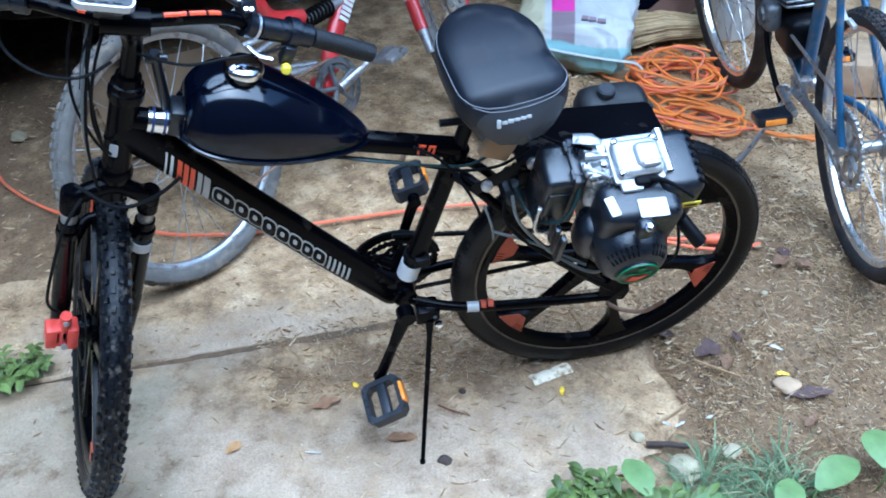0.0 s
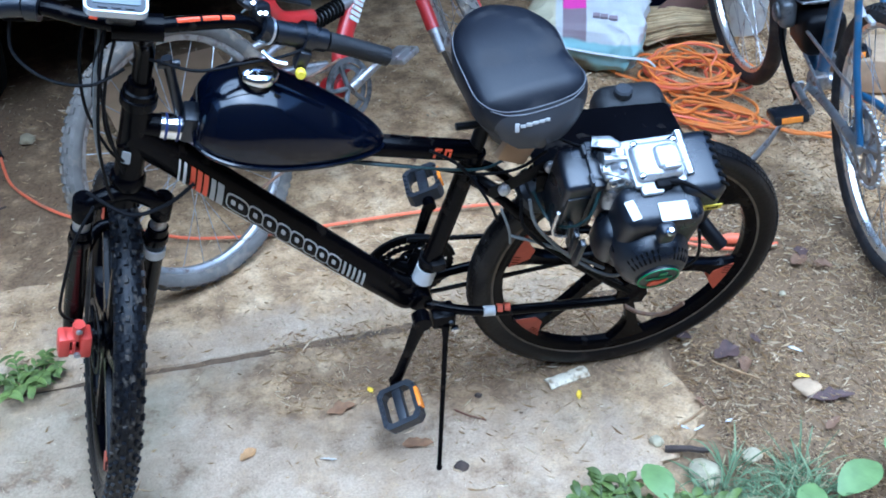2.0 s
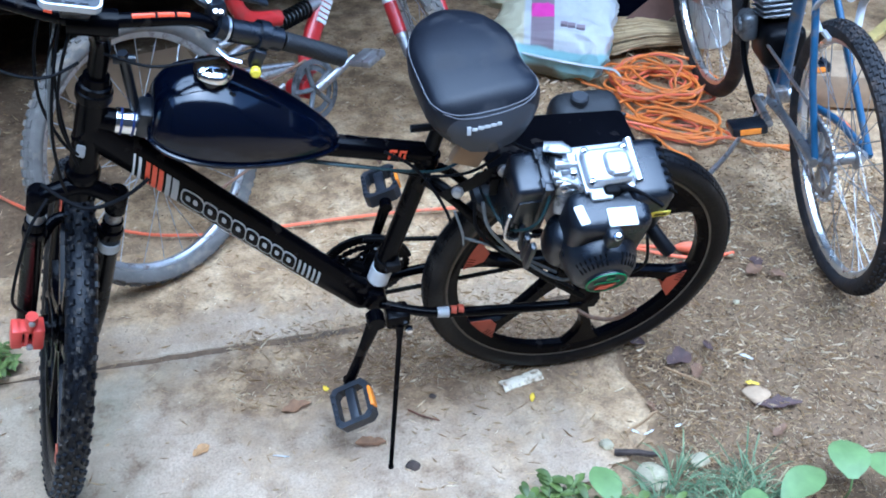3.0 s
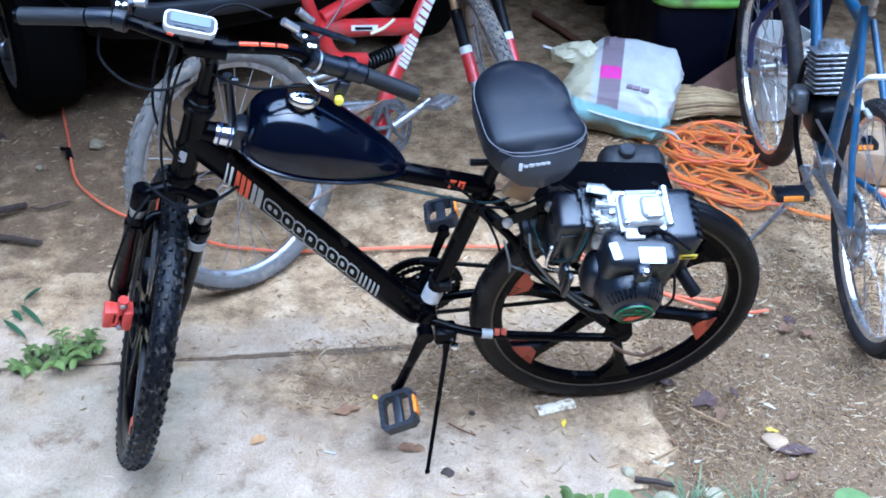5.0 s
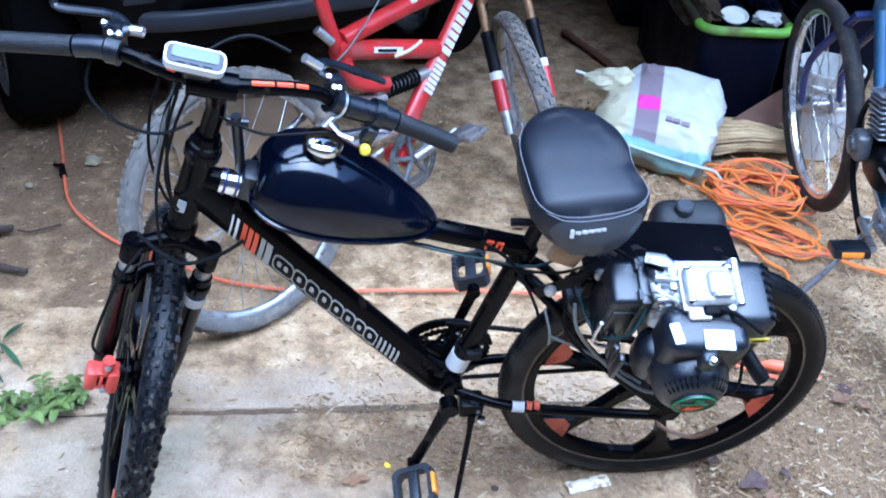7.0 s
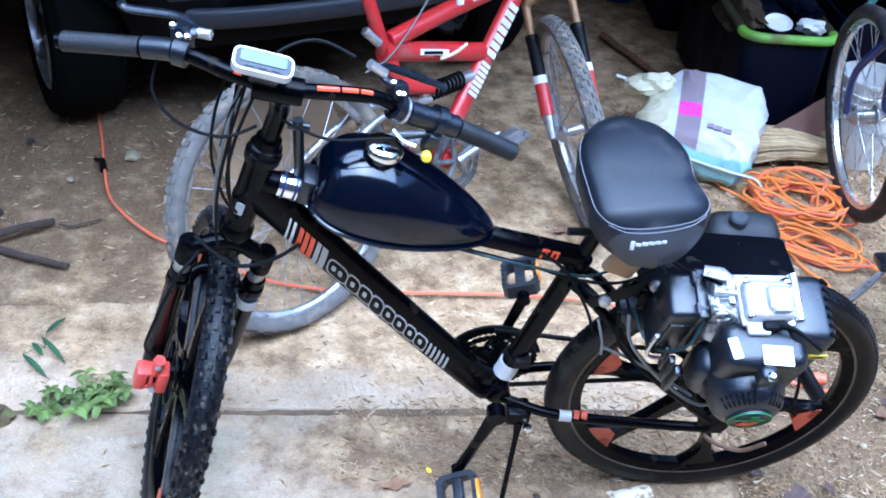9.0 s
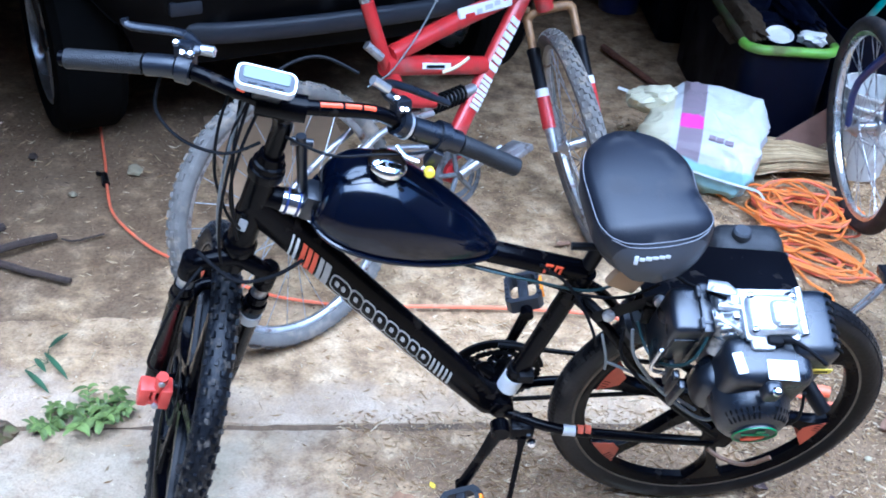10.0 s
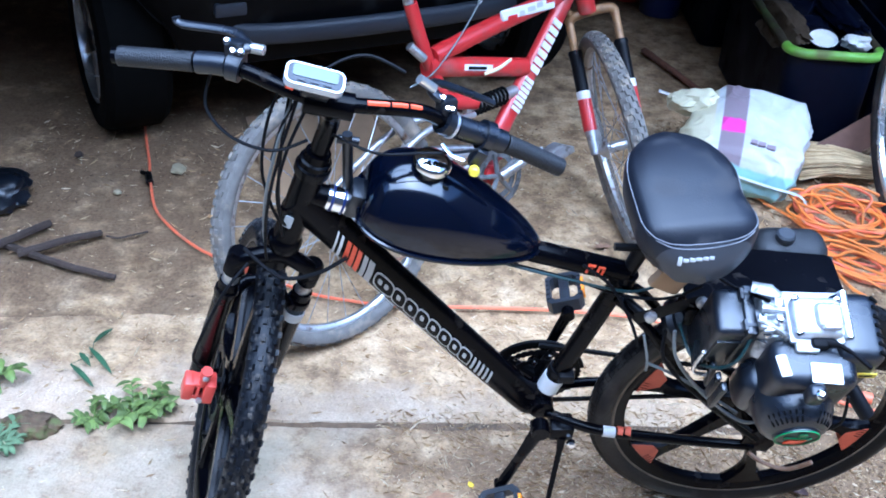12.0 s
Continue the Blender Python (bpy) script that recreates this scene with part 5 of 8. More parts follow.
muffler = part("muffler_guard", bm, M_PLASTIC, engine, "black louvred exhaust guard")
for i in range(7):
    bm = bmesh.new()
    box(bm, (0, 0, 0), (0.024, 0.005, 0.0065), ENG @ pose(0.1330, 0.0815, -0.166 + 0.016 * i, 0, 0, -45), 0.001, 1)
    part("louvre", bm, M_SLOT, muffler)
bm = bmesh.new()
slab_of(bm, rounded(0.036, 0.016, 0.002, 2), 0, 0.002, facing(eng(0.120, 0.030, -0.0553), ER, EP))
lab = part("label", bm, M_YELLOW, engine, "yellow warning label")
bm = bmesh.new()
box(bm, (0, 0, 0.002), (0.022, 0.004, 0.002), facing(eng(0.120, 0.030, -0.0553), ER, EP))
part("label_bar", bm, M_DARK, lab)
bm = bmesh.new()
tube(bm, [eng(0.125, -0.045, -0.07), eng(0.145, -0.055, -0.035), eng(0.158, -0.065, -0.02)], 0.0135, 14)
part("exhaust_stub", bm, M_DARK, engine)
# bright valve cover
VC = ENG @ pose(0.028, 0.094, -0.126)
bm = bmesh.new()
box(bm, (-0.004, 0, 0.002), (0.082, 0.026, 0.070), VC, 0.011, 3)
box(bm, (-0.002, -0.012, 0.002), (0.092, 0.010, 0.080), VC, 0.004, 2)
box(bm, (0.012, 0.014, 0.004), (0.046, 0.020, 0.046), VC, 0.010, 3)
box(bm, (0.012, 0.020, 0.026), (0.030, 0.014, 0.008), VC, 0.003, 2)
box(bm, (-0.020, -0.014, 0.044), (0.040, 0.012, 0.026), VC, 0.006)
cover = part("valve_cover", bm, M_CAST, engine, "bright cast aluminium valve cover")
for x, z in ((-0.038, -0.028), (0.032, -0.028), (-0.038, 0.032)):
    bm = bmesh.new()
    lathe(bm, [(0.006, 0), (0.006, 0.006), (0.003, 0.008)], VC @ pose(x, 0.008, z, -90, 0, 0), 8)
    part("bolt", bm, M_CHROME, cover)
bm = bmesh.new()
tube(bm, [eng(0.072, 0.100, -0.170), eng(0.076, 0.092, -0.092)], 0.0075, 10)
part("bright_rod", bm, M_ALU, engine)
bm = bmesh.new()
tube(bm, glide([eng(0.030, 0.088, -0.088), eng(0.055, 0.092, -0.080), eng(0.085, 0.082, -0.066), eng(0.112, 0.070, -0.050)], 5), [0.0065] * 5 + [0.0038] * 11, 10)
box(bm, (0.026, 0.086, -0.084), (0.026, 0.018, 0.018), ENG, 0.005)
part("spark_plug_lead", bm, M_CABLE, engine)
# carburettor
bm = bmesh.new()
box(bm, (-0.046, 0.076, -0.150), (0.026, 0.026, 0.044), ENG, 0.006)
box(bm, (-0.042, 0.052, -0.122), (0.036, 0.046, 0.030), ENG, 0.007)
box(bm, (-0.030, 0.080, -0.116), (0.030, 0.010, 0.014), ENG @ pose(0, 0, 0, 0, 8, 0), 0.003)
box(bm, (-0.060, 0.084, -0.120), (0.014, 0.012, 0.026), ENG, 0.003)
tube(bm, [eng(-0.070, 0.058, -0.138), eng(-0.02, 0.058, -0.138)], 0.015, 12)
tube(bm, [eng(-0.044, 0.040, -0.114), eng(-0.044, 0.006, -0.100)], 0.016, 12)
tube(bm, [eng(-0.074, 0.096, -0.176), eng(-0.046, 0.101, -0.168), eng(-0.028, 0.098, -0.160)], [0.012, 0.014, 0.006], 8, flat=0.45)
tube(bm, [eng(-0.062, 0.094, -0.140), eng(-0.026, 0.099, -0.134)], [0.008, 0.005], 8)
tube(bm, glide([eng(-0.070, 0.092, -0.118), eng(-0.056, 0.102, -0.106), eng(-0.034, 0.094, -0.098), eng(-0.022, 0.074, -0.094)], 4), 0.0034, 6)
tube(bm, [eng(-0.030, 0.052, -0.100), eng(-0.006, 0.050, -0.096)], 0.008, 10)
carb = part("carburettor", bm, M_CARB, engine, "bright aluminium carburettor")
for k, (p, q, r) in enumerate(((-0.034, 0.090, -0.120), (-0.050, 0.070, -0.106), (-0.024, 0.068, -0.106))):
    bm = bmesh.new()
    lathe(bm, [(0.007, 0), (0.007, 0.007), (0.004, 0.009)], facing(eng(p, q, r), EQ * 0.8 + ER * 0.6), 8)
    part("bolt", bm, M_CHROME, carb)
# air filter box
bm = bmesh.new()
box(bm, (-0.100, -0.012, -0.146), (0.060, 0.162, 0.084), ENG, 0.012, 3)
box(bm, (-0.074, 0.002, -0.146), (0.020, 0.148, 0.090), ENG, 0.005, 2)
airbox = part("air_filter_box", bm, M_PLASTIC, engine, "black plastic air filter housing")
for q in (0.028, -0.028):
    bm = bmesh.new()
    box(bm, (-0.076, 0.074, -0.146 + q), (0.022, 0.006, 0.006), ENG, 0.001, 1)
    box(bm, (-0.084, 0.070, -0.146 + q), (0.006, 0.014, 0.020), ENG, 0.001, 1)
    part("clip", bm, M_VINYL_SIDE, airbox)
bm = bmesh.new()
box(bm, (-0.102, -0.020, -0.1048), (0.044, 0.120, 0.004), ENG, 0.006, 2)
part("cover_panel", bm, M_PLASTIC, airbox)
bm = bmesh.new()
tube(bm, glide([eng(-0.133, 0.00, -0.101), eng(-0.132, -0.066, -0.101), eng(-0.123, -0.086, -0.099), eng(-0.100, -0.092, -0.097)], 5), 0.0035, 8)
part("wire_clip", bm, M_ALU, airbox)
# blades at the lower left of the housing
for k in range(3):
    bm = bmesh.new()
    box(bm, (-0.098 - 0.006 * k, -0.065, -0.05 - 0.022 * k), (0.010, 0.085, 0.016), ENG @ pose(0, 0, 0, 0, 0, 4 * k), 0.003)
    part("cooling_vane", bm, M_PLASTIC, engine)
bm = bmesh.new()
lathe(bm, [(0.009, 0), (0.009, 0.012), (0.005, 0.014)], facing((-0.012, -0.205, 0.548), (0, -1, -0.1)), 6)
part("bolt", bm, M_CHROME, engine)

# mounting plate over the wheel, bracket, and the far-side fuel can
bm = bmesh.new()
tube(bm, [(-0.235, 0.0, 0.69), (-0.20, 0.0, 0.69)], 0.01, 8)
slab_of(bm, rounded(0.298, 0.150, 0.012), -0.003, 0.003, basis(Vector((-0.0885, 0.005, 0.694)), Vector((1, 0, -0.06)).normalized(), Vector((0, 1, 0)), Vector((0.06, 0, 1)).normalized()))
box(bm, (-0.0885, -0.068, 0.675), (0.296, 0.006, 0.04), Matrix(), 0.001)
box(bm, (0.056, 0.005, 0.665), (0.006, 0.14, 0.04), Matrix(), 0.001)
part("mounting_plate", bm, M_BLACK, bike, "black steel engine mounting plate")
bm = bmesh.new()
tube(bm, [(-0.318, -0.062, 0.658), (-0.205, -0.062, 0.715)], 0.014, 4, flat=0.25, side=(0, 1, 0))
tube(bm, [(-0.30, -0.06, 0.66), (-0.33, -0.015, 0.66)], 0.008, 8)
bracket = part("engine_bracket", bm, M_DARK, bike)
for u, w in ((-0.215, 0.712), (-0.296, 0.672)):
    bm = bmesh.new()
    lathe(bm, [(0.011, 0), (0.011, 0.008), (0.006, 0.011)], facing((u, -0.066, w), (0, -1, 0.3)), 10)
    part("bolt", bm, M_STEEL, bracket)
bm = bmesh.new()
box(bm, (0.025, 0.165, 0.600), (0.150, 0.09, 0.10), Matrix(), 0.036, 4)
for k in range(3):
    box(bm, (0.025 + 0.030 * k, 0.120, 0.628), (0.018, 0.012, 0.030), Matrix(), 0.005, 2)
can = part("fuel_can", bm, M_GRIP, bike, "black plastic fuel tank on the engine's far side")
bm = bmesh.new()
lathe(bm, [(0.016, 0), (0.0185, 0.003), (0.0185, 0.014), (0.015, 0.018)], pose(0.006, 0.158, 0.648), 20)
part("fuel_can_cap", bm, M_PEDAL, can)


def cable(pts, r, material, parent=bike, name="cable"):
    bmc = bmesh.new()
    tube(bmc, glide(pts, 7), r, 7)
    return part(name, bmc, material, parent)


cable([(-0.70, -0.02, 0.795), (-0.55, -0.024, 0.745), (-0.42, -0.026, 0.708), (-0.33, -0.028, 0.690), (-0.28, -0.02, 0.70)], 0.0028, M_CABLETEAL)
cable([(-0.72, -0.015, 0.79), (-0.55, -0.012, 0.737), (-0.42, -0.015, 0.698), (-0.34, -0.03, 0.682), (-0.27, -0.05, 0.70), (-0.22, -0.06, 0.745)], 0.003, M_CABLE)
cable([(-0.42, -0.02, 0.745), (-0.37, -0.03, 0.71), (-0.335, -0.05, 0.665), (-0.315, -0.07, 0.63), (-0.305, -0.075, 0.60)], 0.003, M_CABLE)
cable([(-0.25, -0.08, 0.65), (-0.24, -0.095, 0.60), (-0.20, -0.10, 0.54), (-0.15, -0.11, 0.49), (-0.09, -0.14, 0.47), (-0.05, -0.16, 0.52)], 0.0032, M_CABLEGREY)
cable([(-0.262, -0.07, 0.64), (-0.255, -0.085, 0.58), (-0.19, -0.09, 0.50), (-0.12, -0.10, 0.45), (-0.05, -0.11, 0.40)], 0.0035, M_CABLE)
cable([(-0.28, -0.075, 0.555), (-0.22, -0.085, 0.53), (-0.16, -0.10, 0.50), (-0.10, -0.12, 0.47)], 0.003, M_CABLEGREY)
cable([(-0.30, -0.075, 0.63), (-0.285, -0.085, 0.58), (-0.28, -0.085, 0.545)], 0.0025, M_CABLEGREY)
cable([eng(-0.06, 0.09, -0.13), eng(-0.085, 0.02, -0.08), eng(-0.11, -0.04, -0.09), eng(-0.13, -0.08, -0.13), eng(-0.15, -0.06, -0.18)], 0.003, M_CABLETEAL)
cable([(-0.225, -0.03, 0.77), (-0.19, -0.08, 0.775), (-0.155, -0.12, 0.79), (-0.14, -0.14, 0.80)], 0.003, M_CABLE)
cable([eng(0.09, 0.02, -0.02), eng(0.10, -0.04, 0.0), eng(0.085, -0.085, 0.0), eng(0.05, -0.10, -0.01)], 0.003, M_CABLE)
cable([(-0.02, -0.085, 0.292), (0.01, -0.10, 0.28), (0.05, -0.12, 0.29), (0.085, -0.13, 0.33)], 0.0045, M_RUSTY, name="chain_tensioner_strap")
# rubber spring and bits between seat tube and engine
bm = bmesh.new()
lathe(bm, [(0.03, 0), (0.042, 0.008), (0.044, 0.02), (0.038, 0.03), (0.044, 0.04), (0.036, 0.052), (0.01, 0.055)], facing((-0.235, -0.02, 0.60), (0.6, -0.3, 0.7)), 20)
part("rubber_mount", bm, M_PLASTIC, bike)
bm = bmesh.new()
box(bm, (0, 0, 0), (0.062, 0.018, 0.050), pose(-0.272, -0.040, 0.738, 0, 28, 6), 0.006)
part("spacer_block", bm, M_CARD, bike, "tan wooden spacer block")
# cables from the handlebar
for i, (a, b, out, back) in enumerate((((-0.905, -0.03, 1.10), (-0.925, -0.03, 0.80), -0.010, -0.02), ((-0.895, -0.045, 1.09), (-0.950, -0.05, 0.765), -0.016, -0.03), ((-0.880, -0.05, 1.085), (-0.920, -0.035, 0.83), -0.024, -0.03), ((-0.900, -0.03, 1.095), (-0.955, -0.02, 0.77), -0.015, -0.03), ((-0.918, -0.02, 1.105), (-0.925, -0.04, 0.84), -0.028, -0.02))):
    a, b = Vector(a), Vector(b)
    bulge = Vector((out, back, 0.0))
    cable([a, a * 0.75 + b * 0.25 + bulge * 0.75, a * 0.45 + b * 0.55 + bulge, a * 0.15 + b * 0.85 + bulge * 0.5, b], 0.0026, M_CABLE if i != 3 else M_CABLEGREY, bar)
cable([(-1.02, -0.005, 1.105), (-1.028, -0.03, 1.06), (-0.99, -0.06, 1.03), (-0.93, -0.075, 1.02), (-0.88, -0.06, 1.03)], 0.0026, M_CABLE, bar)
cable([(-0.845, -0.045, 1.03), (-0.78, -0.06, 1.01), (-0.71, -0.05, 1.005), (-0.66, -0.04, 1.0), (-0.625, -0.03, 1.0)], 0.0024, M_CABLE, bar)
cable([(-0.74, 0.02, 1.10), (-0.80, 0.03, 1.12), (-0.86, 0.0, 1.11), (-0.91, -0.04, 1.06), (-0.935, -0.05, 0.98)], 0.0026, M_CABLE, bar)
cable([(-0.98, -0.06, 0.765), (-1.02, -0.09, 0.72), (-1.07, -0.10, 0.60), (-1.085, -0.075, 0.53), (-1.075, -0.06, 0.49)], 0.0028, M_CABLE, fork)
cable([(-0.99, -0.03, 0.77), (-0.93, -0.06, 0.735), (-0.87, -0.05, 0.735), (-0.82, -0.03, 0.755)], 0.0035, M_CABLE, fork)


# ---- bicycles behind ----
SPOKE_MESH = {}


def wire_wheel(parent, name, place, R=0.334, tyre=None, knobby=True, rim=None, spokes=28, tread=46):
    """A wheel with wire spokes in the plane y = 0 of its own frame."""
    k = R / 0.334
    bmr = bmesh.new()
    hoop(bmr, [(0.299 * k, -0.012), (0.299 * k, 0.012), (0.294 * k, 0.0135), (0.282 * k, 0.011), (0.277 * k, 0.006), (0.277 * k, -0.006), (0.282 * k, -0.011), (0.294 * k, -0.0135)], 84)
    wheel = part(name, bmr, rim or M_STEEL, parent, place=place)
    bmt = bmesh.new()
    ro = 0.004 if knobby else 0.0
    hoop(bmt, [(r * k - (ro if r > 0.32 else 0), s) for r, s in ((0.291, -0.0145), (0.298, -0.021), (0.308, -0.0255), (0.320, -0.0235), (0.329, -0.014), (0.3335, -0.004), (0.3335, 0.004), (0.329, 0.014), (0.320, 0.0235), (0.308, 0.0255), (0.298, 0.021), (0.291, 0.0145))], 96)
    if knobby:
        knobs(bmt, 0.307 * k, 0.0225, (-0.9, -0.45, 0.0, 0.45, 0.9), tread, (0.016, 0.008, 0.006), random.Random(8))
    part("tyre", bmt, tyre or M_RUBBER, wheel)
    bmh = bmesh.new()
    lathe(bmh, [(0.008, -0.06), (0.016, -0.05), (0.03, -0.034), (0.03, -0.030), (0.016, -0.026), (0.016, 0.026), (0.03, 0.030), (0.03, 0.034), (0.016, 0.05), (0.008, 0.06)], Y_UP)
    part("hub", bmh, M_STEEL, wheel)
    for s in (-1, 1):
        for cross in (-1, 1):
            key = (s, cross, R)
            if key not in SPOKE_MESH:
                bms = bmesh.new()
                a = 1.1 * cross
                tube(bms, [(0.027 * math.cos(a), 0.032 * s, 0.027 * math.sin(a)), (0.279 * k, 0.003 * s, 0)], 0.0013, 5)
                ob = part("spoke", bms, M_STEEL, wheel)
                SPOKE_MESH[key] = ob.data
                bpy.data.objects.remove(ob)
            for i in range(spokes // 4):
                ob = new("spoke", SPOKE_MESH[key])
                ob.parent = wheel
                ob.matrix_basis = Matrix.Rotation(2 * math.pi * (i + (0 if s < 0 else 0.5) + (0 if cross < 0 else 0.25)) / (spokes // 4), 4, "Y")
    return wheel


red = thing("bicycle", pose(-0.822, 0.534, 0, -14.2, 0, 38.6), "red full-suspension mountain bicycle with faded grey tyres", "bicycle")
RINV = red.matrix_basis.inverted()
wire_wheel(red, "rear_wheel", pose(0, 0, 0.334), tyre=M_GREYTYRE, rim=M_STEEL)
yaw, ln = radians(96.4), radians(-16.0)
n0 = Vector((-math.sin(yaw), math.cos(yaw), 0))
up = Vector((0, 0, 1)) * math.cos(ln) - n0 * math.sin(ln)
nn = n0 * math.cos(ln) + Vector((0, 0, 1)) * math.sin(ln)
RF = RINV @ basis(Vector((0.015, 1.056, 0)) + up * 0.334, nn.cross(up), nn, up)
wire_wheel(red, "front_wheel", RF, tyre=M_GREYTYRE, rim=M_STEEL, tread=60)
bm = bmesh.new()
tube(bm, glide([(0.93, 0, 0.80), (0.865, 0, 0.712), (0.728, 0, 0.563), (0.575, 0, 0.395), (0.55, 0, 0.33)], 4), 0.027, 16, flat=0.8, side=(0, 1, 0))
tube(bm, glide([(0.90, 0, 0.745), (0.80, 0, 0.72), (0.58, 0, 0.690), (0.37, 0, 0.655)], 4), 0.024, 16)
tube(bm, glide([(0.345, 0, 0.632), (0.50, 0, 0.60), (0.69, 0, 0.556)], 4), 0.026, 16)
tube(bm, glide([(0.315, 0, 0.80), (0.340, 0, 0.69), (0.362, 0, 0.62), (0.395, 0, 0.54), (0.50, 0, 0.505)], 4), [0.018] * 9 + [0.022] * 8, 14)
tube(bm, [(0.955, 0, 0.66), (0.915, 0, 0.80)], 0.026, 16)
tube(bm, [(0.69, 0, 0.55), (0.672, 0, 0.49)], 0.016, 12)
lathe(bm, [(0.022, -0.036), (0.026, -0.034), (0.026, 0.034), (0.022, 0.036)], Matrix.Translation((0.512, 0, 0.30)) @ Y_UP, 20)
tube(bm, [(0.512, 0, 0.30), (0.56, 0, 0.36)], 0.024, 12)
rframe = part("bicycle_frame", bm, M_RED, red)
for a, b in (((0.69, 0, 0.523), (0.62, 0, 0.446)), ((0.815, 0, 0.66), (0.70, 0, 0.535))):
    a, b = Vector(a), Vector(b)
    d = (b - a).normalized()
    n = 7
    for i in range(n):
        p = a + (b - a) * (i + 0.5) / n
        bm = bmesh.new()
        box(bm, (0, 0, 0), ((b - a).length / n * 0.74, 0.003, 0.036), facing(p + Vector((0, -0.0225, 0.004)), Vector((0, 0, 1)) - d * d.z, d), 0.0005, 1)
        part("decal_block", bm, M_WHITEDEC, rframe)
pa, pb = Vector((0.80, -0.0185, 0.728)), Vector((0.60, -0.0185, 0.700))
bm = bmesh.new()
box(bm, (0, 0, 0), ((pa - pb).length, 0.014, 0.030), facing((pa + pb) / 2, Vector((0, 0, 1)), pa - pb), 0.004, 1)
panel = part("decal_panel", bm, M_WHITEDEC, rframe, "scuffed white decal panel")
for f, w in ((0.10, 0.030), (0.30, 0.022), (0.46, 0.028), (0.64, 0.020), (0.82, 0.034)):
    bm = bmesh.new()
    p = pa + (pb - pa) * f + Vector((0, -0.0072, 0))
    box(bm, (0, 0, 0), (w, 0.002, 0.013), facing(p, Vector((0, 0, 1)), pa - pb + Vector((0, 0, 0.03))), 0.0008, 1)
    part("script_bar", bm, M_RED if f < 0.2 or f > 0.7 else M_SILVERDEC, panel)
bm = bmesh.new()
box(bm, (0, 0, 0), (0.10, 0.003, 0.016), facing((0.50, -0.0255, 0.600), (0.23, 0, 0.97), (0.97, 0, -0.23)), 0.0005, 1)
part("decal_bar", bm, M_WHITEDEC, rframe)
bm = bmesh.new()
tube(bm, glide([(0.52, -0.024, 0.578), (0.57, -0.028, 0.583), (0.62, -0.024, 0.596)], 4), 0.005, 8, flat=0.4, side=(0, 1, 0))
part("decal_swoosh", bm, M_BAGY, rframe)
bm = bmesh.new()
box(bm, (0, 0, 0), (0.065, 0.004, 0.008), facing((0.495, -0.0268, 0.600), (0.23, 0, 0.97), (0.97, 0, -0.23)), 0.0005, 1)
part("decal_bar", bm, M_DARK, rframe)
# swing arm and shock
bm = bmesh.new()
for s in (-1, 1):
    tube(bm, glide([(0.53, 0.03 * s, 0.36), (0.30, 0.055 * s, 0.40), (0.0, 0.066 * s, 0.334)], 4), 0.0105, 10)
    tube(bm, glide([(0.47, 0.025 * s, 0.48), (0.26, 0.05 * s, 0.48), (0.0, 0.066 * s, 0.345)], 4), 0.009, 10)
part("swing_arm", bm, M_STEEL, red, "grey steel swing arm")
bm = bmesh.new()
a, b = Vector((0.67, 0, 0.50)), Vector((0.46, 0, 0.49))
tube(bm, [a, b], 0.010, 10)
tube(bm, [a + (b - a) * 0.1, a + (b - a) * 0.4], 0.017, 14)
part("shock_absorber", bm, M_STEEL, red)
bm = bmesh.new()
pts = [a + (b - a) * (0.3 + 0.55 * i / 72) + Vector((0, 0.022 * math.cos(i * 0.7), 0.022 * math.sin(i * 0.7))) for i in range(73)]
tube(bm, pts, 0.0045, 6)
part("coil_spring", bm, M_SLOT, red)
# fork, black above and red below
AX = RF.translation
XF, YF, ZF = (Vector(RF.col[i][:3]) for i in range(3))
CROWN = Vector((0.972, 0, 0.655))
bm = bmesh.new()
tube(bm, glide([CROWN - YF * 0.068 + Vector((0, 0, -0.02)), CROWN - YF * 0.05, CROWN + YF * 0.05, CROWN + YF * 0.068 + Vector((0, 0, -0.02))], 4), 0.0145, 10)
lathe(bm, [(0.0, 0.0), (0.011, 0.0), (0.011, 0.012), (0.007, 0.016), (0.0, 0.016)], facing(CROWN + YF * 0.066 + Vector((0, 0, 0.008)), (0, 0, 1)), 14)
tube(bm, [CROWN, (0.935, 0, 0.73)], 0.016, 10)
rfork = part("fork_crown", bm, M_GOLD, red, "dusty gold fork crown")
for s in (-1, 1):
    top, bot = CROWN + YF * 0.068 * s + Vector((0, 0, -0.01)), AX + YF * 0.068 * s
    q = lambda f: top + (bot - top) * f
    bm = bmesh.new()
    tube(bm, [q(0), q(0.30)], 0.0125, 12)
    part("upper_tube", bm, M_GOLD, rfork)
    bm = bmesh.new()
    tube(bm, [q(0.23), q(0.25), q(0.28), q(0.56)], [0.019, 0.0215, 0.019, 0.0185], 12)
    part("boot", bm, M_DARK, rfork)
    bm = bmesh.new()
    tube(bm, [q(0.54), q(0.60)], 0.0205, 12)
    part("white_band", bm, M_WHITEDEC, rfork)
    bm = bmesh.new()
    tube(bm, [q(0.60), q(0.84)], 0.020, 12)
    part("lower_tube", bm, M_RED, rfork)
    bm = bmesh.new()
    tube(bm, [q(0.84), q(1.02)], [0.0165, 0.012], 12)
    tube(bm, [q(0.80) + XF * 0.0, q(0.80) - YF * 0.02 * s + XF * 0.03], 0.009, 8)
    part("leg_end", bm, M_STEEL, rfork)
